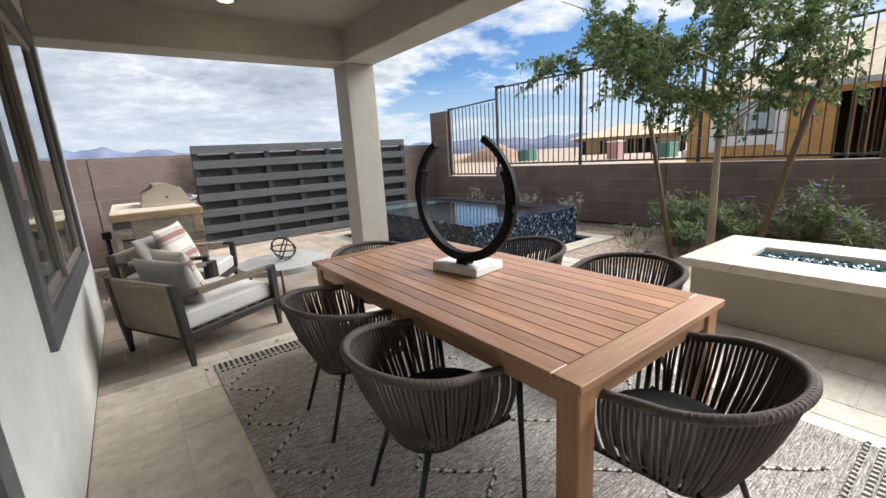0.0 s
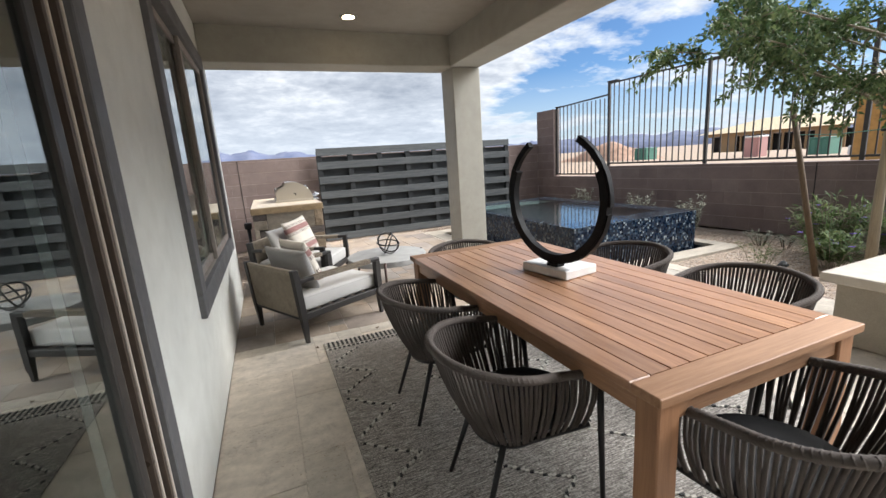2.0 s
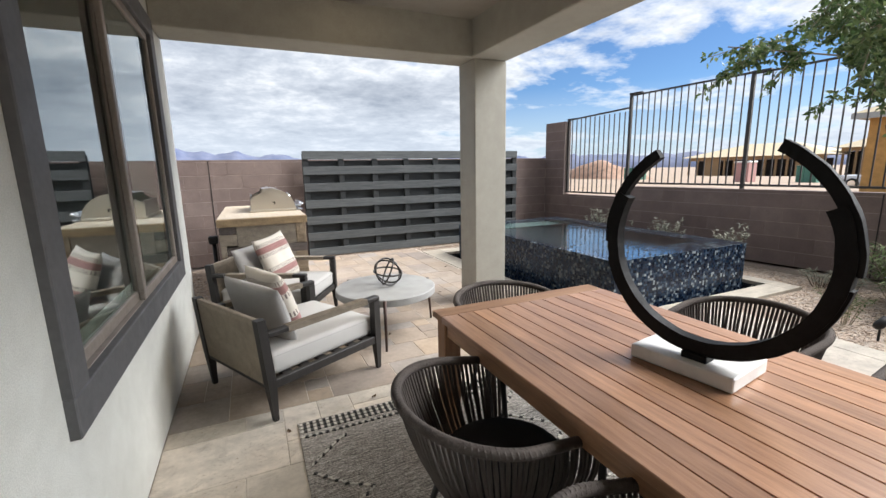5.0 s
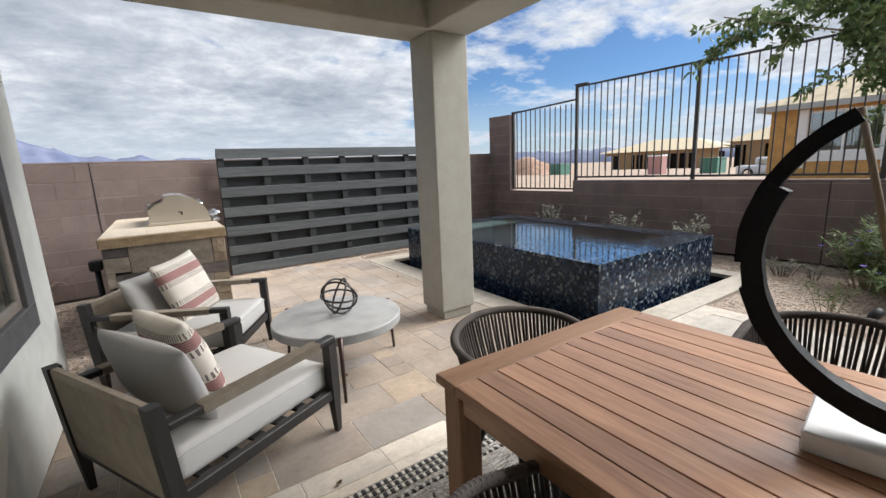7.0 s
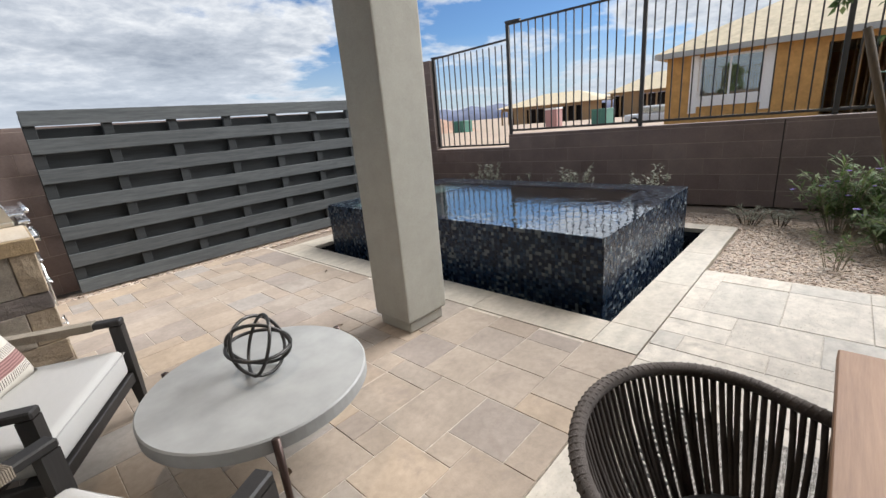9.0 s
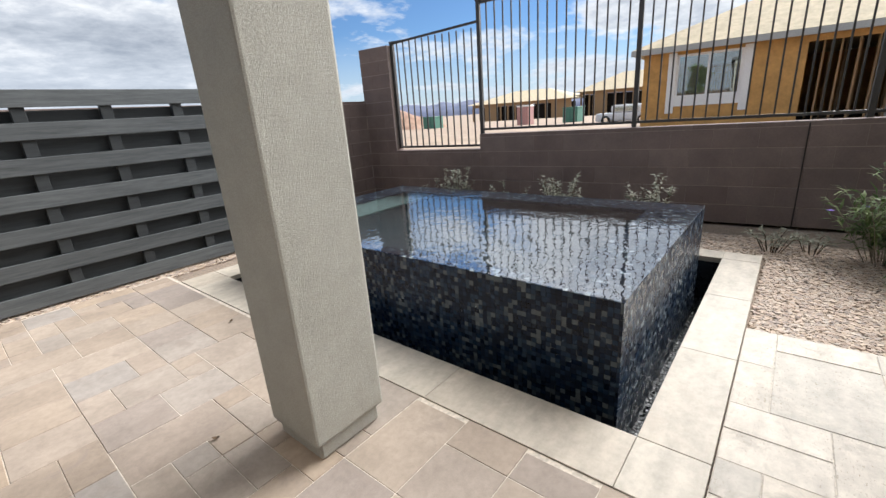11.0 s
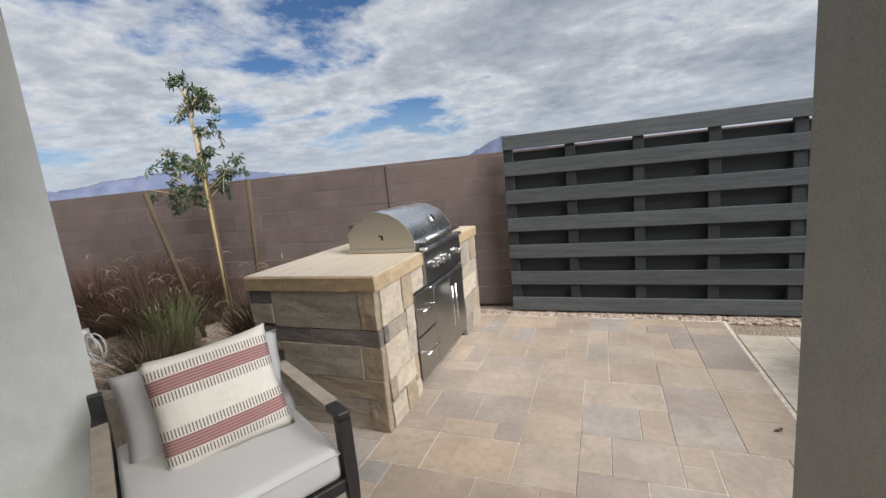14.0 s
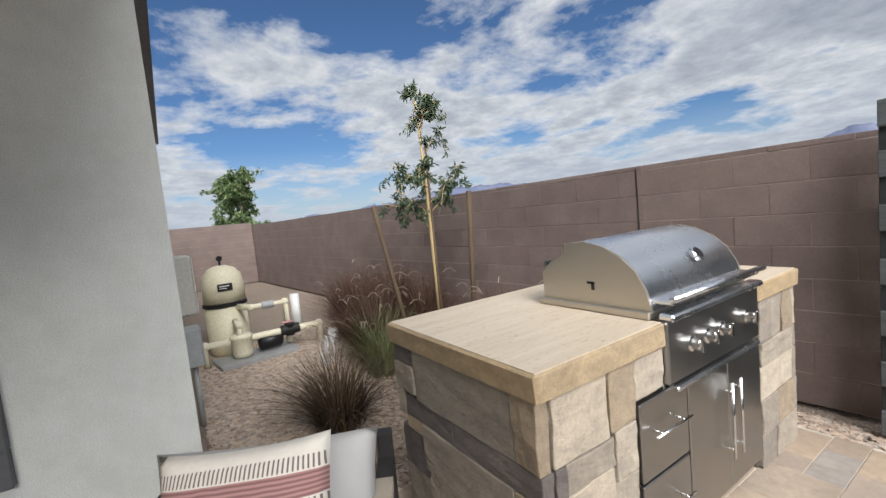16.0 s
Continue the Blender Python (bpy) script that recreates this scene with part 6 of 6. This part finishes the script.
# ---- side yard ----
def build_pool_equipment():
    x, y = -3.95, 6.38
    f = thing("pool_filter", (x, y, -0.035, 0, 0, 0), "tan cylindrical pool filter tank with a domed lid", "pool filter")
    part("tank", lathe(bmesh.new(), [(0.20, 0.0), (0.225, 0.05), (0.235, 0.12), (0.235, 0.60)], 32), M_TANK, f, smooth=True)
    part("clamp_band", lathe(bmesh.new(), [(0.235, 0.60), (0.25, 0.61), (0.25, 0.645), (0.235, 0.655)], 32), M_BLACK, f)
    part("dome", lathe(bmesh.new(), [(0.235, 0.656), (0.238, 0.86), (0.215, 0.98), (0.15, 1.06), (0.06, 1.095)], 32), M_TANK, f, smooth=True)
    plate = part("label_plate", boxes((0.236, 0.241, -0.08, 0.08, 0.80, 0.89)), M_BLACK, f, "dark printed label")
    part("label_bars", boxes((0.2415, 0.243, -0.06, 0.05, 0.855, 0.865), (0.2415, 0.243, -0.06, 0.02, 0.83, 0.838)), M_WHITE, plate)
    g = part("pressure_gauge", tube(bmesh.new(), [(0, 0, 1.09), (0, 0, 1.15)], 0.012, 8), M_BLACK, f)
    part("dial", lathe(bmesh.new(), [(0.035, -0.012), (0.035, 0.012)], 16, pose(0, 0, 1.18, 0, 90, 0)), M_BLACK, g)

    def pipe(name, pts, r=0.036, mat=None, lab="cream plastic pool pipe"):
        p0 = Vector(pts[0])
        t = thing(name, (p0.x, p0.y, p0.z, 0, 0, 0), lab, "pipe", "pool pipework")
        part("pipe_run", tube(bmesh.new(), [Vector(p) - p0 for p in pts], r, 12), mat or M_PVC, t, smooth=True)
        for p in pts[1:-1]:
            b = bmesh.new()
            bmesh.ops.create_icosphere(b, subdivisions=2, radius=r * 1.25)
            bmesh.ops.translate(b, verts=b.verts, vec=Vector(p) - p0)
            part("elbow", b, mat or M_PVC, t, smooth=True)
        return t
    pipe("pool_pipe", [(x + 0.18, y + 0.10, 0.55), (x + 0.45, y + 0.22, 0.55), (x + 0.45, y + 0.60, 0.55), (x + 0.45, y + 0.60, 0.05)])
    pipe("pool_pipe", [(x + 0.5, y - 0.30, -0.03), (x + 0.5, y - 0.30, 0.22), (x + 0.55, y + 0.15, 0.22), (x + 0.55, y + 0.55, 0.22), (x + 0.55, y + 0.95, 0.22), (x + 0.55, y + 0.95, -0.03)], 0.04)
    pipe("pool_pipe", [(x + 0.30, y + 0.05, 0.40), (x + 0.62, y + 0.05, 0.40), (x + 0.62, y + 0.05, 0.22)], 0.034)
    pipe("chlorinator", [(x + 0.45, y + 0.72, 0.18), (x + 0.45, y + 0.72, 0.62)], 0.055, M_PVC_WHITE, "white upright plastic chlorinator tube")
    pipe("valve_stub", [(x + 0.75, y + 1.05, -0.03), (x + 0.75, y + 1.05, 0.16)], 0.06, M_PVC_WHITE, "white capped plastic stub in gravel")
    p = thing("pool_pump", (x + 0.55, y + 0.18, -0.02, 0, 0, 8), "tan pool pump with black motor on a dark pad", "pump")
    part("pad", boxes((-0.22, 0.22, -0.40, 0.45, -0.012, 0.045), bevel=0.008), M_CONCRETE, p)
    part("strainer_pot", lathe(bmesh.new(), [(0.09, 0.05), (0.11, 0.10), (0.11, 0.26), (0.12, 0.27), (0.12, 0.30), (0.07, 0.32)], 20, Matrix.Translation((0, -0.12, 0))), M_PVC, p, smooth=True)
    part("motor", lathe(bmesh.new(), [(0.05, 0.0), (0.085, 0.01), (0.085, 0.24), (0.06, 0.27)], 18, pose(0, 0.06, 0.15, -90, 0, 0)), M_BLACK, p, smooth=True)
    v = thing("valve", (x + 0.55, y + 0.60, 0.24, 0, 0, 0), "black pool valve with a red lever on cream pipe", "valve")
    part("valve_body", lathe(bmesh.new(), [(0.05, -0.09), (0.06, 0.05), (0.045, 0.06)], 14), M_BLACK, v)
    part("union_nut", lathe(bmesh.new(), [(0.056, -0.11), (0.06, -0.10), (0.06, 0.10), (0.056, 0.11)], 14, pose(0, 0, -0.02, 90, 0, 0)), M_BLACK, v)
    part("lever", boxes((-0.02, 0.02, -0.09, 0.05, 0.061, 0.085), bevel=0.006), M_RED, v, "red valve lever")
    sleeve = thing("pipe_sleeve", (x + 0.45, y + 0.40, 0.55, 0, 0, 0), "grey plastic sleeve round a cream pool pipe", "pipe sleeve")
    part("sleeve", lathe(bmesh.new(), [(0.040, -0.07), (0.046, -0.06), (0.046, 0.06), (0.040, 0.07)], 16, pose(0, 0, 0, 90, 0, 0)), M_GREYBOX, sleeve, smooth=True)
    h = thing("garden_hose", (-2.55, 7.12, -0.03, 0, 0, 0), "coiled white hose lying on the gravel", "hose")
    pts = [(0.13 * math.cos(a) + 0.01 * a, 0.05 * math.sin(a * 0.3), 0.16 + 0.13 * math.sin(a)) for a in (0.25 * i for i in range(76))]
    part("coil", tube(bmesh.new(), pts, 0.009, 6), M_PVC_WHITE, h, smooth=True)


def build_utility_boxes():
    y = HEND - 0.003
    b = thing("utility_box", (-2.45, y, 1.03, 0, 0, 0), "beige electrical box mounted on the house wall", "electrical box", "boxes on the house wall")
    part("case", boxes((-0.20, 0.20, 0.0, 0.13, -0.25, 0.25), bevel=0.008), M_BEIGEBOX, b)
    part("cover", boxes((-0.19, 0.19, 0.131, 0.145, -0.24, 0.24), bevel=0.004), M_BEIGEBOX, b)
    b = thing("utility_box", (-1.85, y, 0.62, 0, 0, 0), "small grey electrical box with conduit on the house wall", "electrical box", "boxes on the house wall")
    part("case", boxes((-0.11, 0.11, 0.0, 0.11, -0.15, 0.13), bevel=0.006), M_GREYBOX, b)
    part("conduit", tube(bmesh.new(), [(0, 0.05, -0.151), (0, 0.05, -0.64)], 0.018, 8), M_GREYBOX, b, smooth=True)
    part("cover", boxes((-0.105, 0.105, 0.111, 0.118, -0.145, 0.125), bevel=0.003), M_GREYBOX, b)


def build_spotlight(x, y):
    s = thing("spotlight", (x, y, -0.035, 0, 0, 60), "small black garden spotlight on a spike in gravel", "spotlight")
    part("spike", tube(bmesh.new(), [(0, 0, 0), (0, 0, 0.12)], 0.009, 7), M_BLACK, s)
    part("head", lathe(bmesh.new(), [(0.022, -0.05), (0.036, -0.02), (0.038, 0.06), (0.030, 0.062)], 16, pose(0, 0, 0.16, 50, 0, 0)), M_BLACK, s, smooth=True)


def build_bollard():
    b = thing("bollard_light", (0.02, 6.98, -0.035, 0, 0, 0), "dark metal bollard light beside the grill island", "garden light")
    part("post", tube(bmesh.new(), [(0, 0, 0), (0, 0, 0.68)], 0.022, 10), M_BLACK, b, smooth=True)
    part("head", boxes((-0.05, 0.045, -0.05, 0.05, 0.68, 0.77), bevel=0.012), M_BLACK, b)


build_pool_equipment()
build_utility_boxes()
build_spotlight(5.0, 3.08)
build_bollard()


# ---- beyond the walls ----
def build_mountains():
    """A ridge far to the north with haze in its colour; height by bearing."""
    bm = bmesh.new()
    R = 2600.0
    prev = None
    for i in range(361):
        b = -75 + 150 * i / 360           # bearing, degrees left of +y
        e = 1.5 + 3.2 * math.exp(-((b - 11.5) / 5.2) ** 2) + 1.1 * math.exp(-((b - 2.0) / 3.4) ** 2) + 0.7 * math.exp(-((b + 4.0) / 3.0) ** 2) + 2.2 * math.exp(-((b - 52) / 13.0) ** 2) + 0.6 * math.exp(-((b - 30) / 6.0) ** 2)
        e += 0.45 * noise.noise((b * 0.45, 0.3, 0)) + 0.22 * noise.noise((b * 1.6, 2.0, 0)) + 0.1 * noise.noise((b * 4.5, 4.0, 0))
        e *= 0.94
        d = Vector((-math.sin(radians(b)), math.cos(radians(b)), 0))
        top = R * math.tan(radians(max(e, 0.3)))
        row = [bm.verts.new(d * (R - 260) + Vector((0, 0, -20)))]
        for k in range(1, 7):
            u = k / 6
            zz = top * (u ** 0.8) * (1 + (0.12 * noise.noise((b * 0.8, u * 3, 7)) if k < 6 else 0))
            row.append(bm.verts.new(d * (R - 260 * (1 - u)) + Vector((0, 0, zz))))
        row.append(bm.verts.new(d * (R + 400) + Vector((0, 0, -20))))
        if prev:
            for k in range(len(row) - 1):
                bm.faces.new((prev[k], row[k], row[k + 1], prev[k + 1]))
        prev = row
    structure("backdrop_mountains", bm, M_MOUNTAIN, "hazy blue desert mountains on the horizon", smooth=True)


def build_house_site():
    """Half-built house: orange sheathing, one fitted window, plywood roof."""
    x, yr = 18.0, 8.34
    h = thing("unfinished_house", (x, yr, 0.1, 0, 0, 3), "half-built house with orange sheathing and a plywood roof", "house")
    L = 12.5
    wy = (-2.75, -0.98)      # window along the facade
    oy = (-7.3, -4.20)       # open doorway
    zt = 2.62
    wz0, wz1 = 1.22, 2.52
    for r in ((0, 0.18, wy[1], 0, 0, zt), (0, 0.18, wy[0], wy[1], 0, wz0), (0, 0.18, wy[0], wy[1], wz1, zt), (0, 0.18, oy[1], wy[0], 0, zt), (0, 0.18, oy[0], oy[1], 2.45, zt), (0, 0.18, -L, oy[0], 0, zt), (0.182, 9, -0.18, 0, 0, zt), (8.8, 9, -L, -0.182, 0, zt), (0.182, 8.798, -L, -L + 0.18, 0, zt)):
        part("sheathing", boxes(r), M_OSB, h, "orange sheathing board")
    s = 0.24
    wrap = boxes((-0.03, -0.004, wy[0] - s, wy[0], 0.75, zt - 0.03), (-0.03, -0.004, wy[1], wy[1] + s, 0.75, zt - 0.03), (-0.03, -0.004, wy[0], wy[1], wz0 - 0.26, wz0))
    part("house_wrap", wrap, M_WHITE, h, "white flashing round the window")
    w = part("window", boxes((0.02, 0.08, wy[0], wy[1], wz0, wz0 + 0.07), (0.02, 0.08, wy[0], wy[1], wz1 - 0.07, wz1), (0.02, 0.08, wy[0], wy[0] + 0.07, wz0 + 0.07, wz1 - 0.07), (0.02, 0.08, wy[1] - 0.07, wy[1], wz0 + 0.07, wz1 - 0.07), (0.02, 0.08, sum(wy) / 2 - 0.03, sum(wy) / 2 + 0.03, wz0 + 0.07, wz1 - 0.07)), M_WHITE, h)
    for a, b in ((wy[0] + 0.07, sum(wy) / 2 - 0.03), (sum(wy) / 2 + 0.03, wy[1] - 0.07)):
        part("pane", boxes((0.045, 0.055, a, b, wz0 + 0.07, wz1 - 0.07)), M_GLASS, w)
    # floor coloured near-black for the shade indoors
    part("inner_floor", boxes((0.19, 8.79, -L + 0.19, -0.19, 0.0, 0.08)), M_VOID, h)
    for k in range(9):
        y = oy[0] + 0.12 + k * 0.37
        for xx in (0.4, 3.2):
            part("stud", boxes((xx, xx + 0.09, y, y + 0.045, 0.08, zt - 0.02)), M_STUD, h)
    part("porch_post", boxes((-0.3, -0.02, -6.35, -6.0, 0.0, zt - 0.05)), M_GREYBOX, h, "pale grey wrapped post")
    # hipped roof with eaves
    e, rz = 0.34, 5.0
    bm = bmesh.new()
    c = [bm.verts.new(p) for p in ((-e, e, zt), (9 + e, e, zt), (9 + e, -L - e, zt), (-e, -L - e, zt))]
    d = [bm.verts.new((p.co.x, p.co.y, zt + 0.16)) for p in c]
    r0, r1 = bm.verts.new((4.5, -4.6, rz)), bm.verts.new((4.5, -L + 4.2, rz))
    for i in range(4):
        bm.faces.new((c[i], c[(i + 1) % 4], d[(i + 1) % 4], d[i]))
    bm.faces.new(c[::-1])
    bm.faces.new((d[0], d[1], r0))
    bm.faces.new((d[1], d[2], r1, r0))
    bm.faces.new((d[2], d[3], r1))
    bm.faces.new((d[3], d[0], r0, r1))
    bmesh.ops.recalc_face_normals(bm, faces=bm.faces[:])
    roof = part("roof", bm, M_ROOFPLY, h, "bare plywood roof deck")
    part("fascia", boxes((-e - 0.03, -e - 0.004, -L - e, e, zt - 0.02, zt + 0.15)), M_GREYBOX, roof)


def build_far_house(x, y, w, d, zt, rz, rot):
    h = thing("framed_house", (x, y, -2.5, 0, 0, rot), "distant house frame of bare studs under a plywood roof", "house", "houses under construction")
    h.scale = (2.2, 2.2, 2.2)
    for k in range(int(w / 0.8) + 1):
        yy = -w / 2 + k * 0.8
        part("stud", boxes((-d / 2, -d / 2 + 0.15, yy, yy + 0.14, 0, zt)), M_STUD, h)
    # dark sheet set behind the studs as the shaded inside of the house
    part("inner_wall", boxes((-d / 2 + 1.6, -d / 2 + 1.8, -w / 2, w / 2, 0, zt)), M_VOID, h)
    for a, b in ((-w / 2, -w / 2 + w * 0.18), (w * 0.22, w * 0.36)):
        part("sheathing", boxes((-d / 2 - 0.05, -d / 2 - 0.005, a, b, 0, zt)), M_STUD, h)
    part("header", boxes((-d / 2, -d / 2 + 0.2, -w / 2, w / 2, zt, zt + 0.3)), M_STUD, h)
    bm = bmesh.new()
    e = 0.5
    c = [bm.verts.new(p) for p in ((-d / 2 - e, -w / 2 - e, zt + 0.3), (d / 2 + e, -w / 2 - e, zt + 0.3), (d / 2 + e, w / 2 + e, zt + 0.3), (-d / 2 - e, w / 2 + e, zt + 0.3))]
    r0, r1 = bm.verts.new((0, -w / 2 + d * 0.42, rz)), bm.verts.new((0, w / 2 - d * 0.42, rz))
    bm.faces.new(c[::-1])
    bm.faces.new((c[0], c[1], r0))
    bm.faces.new((c[1], c[2], r1, r0))
    bm.faces.new((c[2], c[3], r1))
    bm.faces.new((c[3], c[0], r0, r1))
    part("roof", bm, M_ROOFPLY, h, "bare plywood roof deck")


def build_site_things():
    t = thing("portable_toilet", (40.0, 24.6, -0.42, 0, 0, 0), "red portable toilet on the building site, paled for haze", "portable toilet")
    part("cabin", boxes((-0.6, 0.6, -0.6, 0.6, 0, 1.9), bevel=0.03), M_RED, t)
    part("roof", boxes((-0.65, 0.65, -0.65, 0.65, 1.901, 2.05), bevel=0.05), M_WHITE, t)
    part("door", boxes((-0.63, -0.602, -0.4, 0.4, 0.1, 1.8)), M_RED, t)
    for x, y, k in ((42.0, 20.6, 0.55), (42.0, 38.0, 0.65)):
        b = thing("waste_container", (x, y, -0.42, 0, 0, 0), "green steel waste container on the building site", "container", "waste containers")
        part("bin", boxes((-0.9, 0.9, -1.3 * k, 1.3 * k, 0.1, 1.5), bevel=0.05), M_GREEN, b)
        part("rim", boxes((-0.95, 0.95, -1.35 * k, 1.35 * k, 1.501, 1.6), bevel=0.02), M_GREEN, b)
        for i in range(4):
            part("rib", boxes((-0.95, -0.902, (-1.1 + i * 0.7) * k, (-1.0 + i * 0.7) * k, 0.1, 1.5)), M_GREEN, b)
    c = thing("parked_car", (36.0, 14.0, -0.28, 0, 0, 90), "white parked car beyond the railing", "car")
    bm = boxes((-2.1, 2.1, -0.85, 0.85, 0.25, 0.85), bevel=0.15, seg=3)
    part("body", bm, M_CARWHITE, c, smooth=True)
    cab = part("cabin", boxes((-1.2, 1.0, -0.75, 0.75, 0.851, 1.4), bevel=0.22, seg=3), M_CARWHITE, c, smooth=True)
    part("side_glass", boxes((-0.95, 0.75, 0.752, 0.765, 0.95, 1.28)), M_GLASS, cab)
    for sx in (-1.3, 1.3):
        for sy in (-0.86, 0.86):
            wl = part("wheel", lathe(bmesh.new(), [(0.30, -0.1), (0.33, -0.06), (0.33, 0.06), (0.30, 0.1)], 20, pose(sx, sy, 0.33, 90, 0, 0)), M_TYRE, c)
            part("rim", lathe(bmesh.new(), [(0.2, -0.11), (0.2, 0.11)], 16, pose(sx, sy, 0.33, 90, 0, 0)), M_CHROME, wl)
    bm = bmesh.new()
    n, k = 36, 14
    g = []
    for i in range(n + 1):
        row = []
        for j in range(k + 1):
            px, py = -9 + 18 * i / n, -5 + 10 * j / k
            z = 3.1 * max(0.0, 1 - (abs(px) / 8.4) ** 1.4) * max(0.0, 1 - (py / 4.6) ** 2)
            z += 0.5 * noise.noise((px * 0.4, py * 0.4, 1)) * (1 if z > 0.1 else 0)
            row.append(bm.verts.new((py, px, z - 0.35)))
        g.append(row)
    for i in range(n):
        for j in range(k):
            bm.faces.new((g[i][j], g[i + 1][j], g[i + 1][j + 1], g[i][j + 1]))
    mound = part("dirt_mound", bm, M_MOUND, None, smooth=True)
    mound.location = (44.5, 46.5, -0.5)
    tagged(mound, "heap of reddish-brown dirt on the building site", "mound")


M_MOUND = plain("mound_dirt", (0.34, 0.21, 0.145), 0.95, speck=0.25, scale=1.2)
build_mountains()
build_house_site()
build_far_house(98.5, 54.2, 10.5, 8.0, 2.1, 3.6, 8)
build_far_house(107.0, 33.3, 9.0, 8.0, 2.6, 4.6, 8)
build_site_things()


def far_tree():
    rnd = random.Random(77)
    limbs = []
    for i in range(26):
        a, r, z = rnd.uniform(0, 6.28), rnd.uniform(0.6, 2.3), rnd.uniform(1.4, 4.3)
        r *= max(0.35, 1 - abs(z - 2.4) / 2.6)
        limbs.append(((0, 0, max(0.5, z - 0.8)), (r * math.cos(a), r * math.sin(a), z), 9))
    build_tree("desert_tree", (-20.0, 9.0, -0.03, 0, 0, 0), "bushy green desert tree beyond the garden wall", ([(0, 0, 0), (0.1, 0, 1.5), (0, 0, 3.5)], 0.10, 0.03), limbs, (0.20, 0.09), M_LEAF, 78, M_BARK, 44, 0.7)


far_tree()


def fallen_leaf(x, y, a, k):
    """A curled dry leaf lying on the paving."""
    bm = bmesh.new()
    L, w = 0.034 + 0.008 * k, 0.012
    rows = []
    for i in range(5):
        u = i / 4
        h = w * math.sin(math.pi * min(1, u * 0.92 + 0.04))
        z = 0.002 + 0.008 * (2 * u - 1) ** 2
        rows.append([bm.verts.new((L * (u - 0.5), v * h, z + abs(v) * 0.005)) for v in (-1, 0, 1)])
    for p, q in zip(rows, rows[1:]):
        for i in (0, 1):
            bm.faces.new((p[i], p[i + 1], q[i + 1], q[i]))
    ob = part("fallen_leaf", bm, M_DRYLEAF, None, smooth=True)
    ob.matrix_world = pose(x, y, 0.003, 0, 0, a)
    tagged(ob, "small curled brown dry leaf on the paving", "leaf", "dry leaves on the paving")


M_DRYLEAF = plain("dry_leaf", (0.10, 0.06, 0.03), 0.8)
for k, (x, y, a) in enumerate(((1.045, 4.04, 20), (1.45, 4.99, 70), (2.37, 5.97, 140), (2.99, 7.14, 40), (0.52, 3.89, 110))):
    fallen_leaf(x, y, a, k % 2)
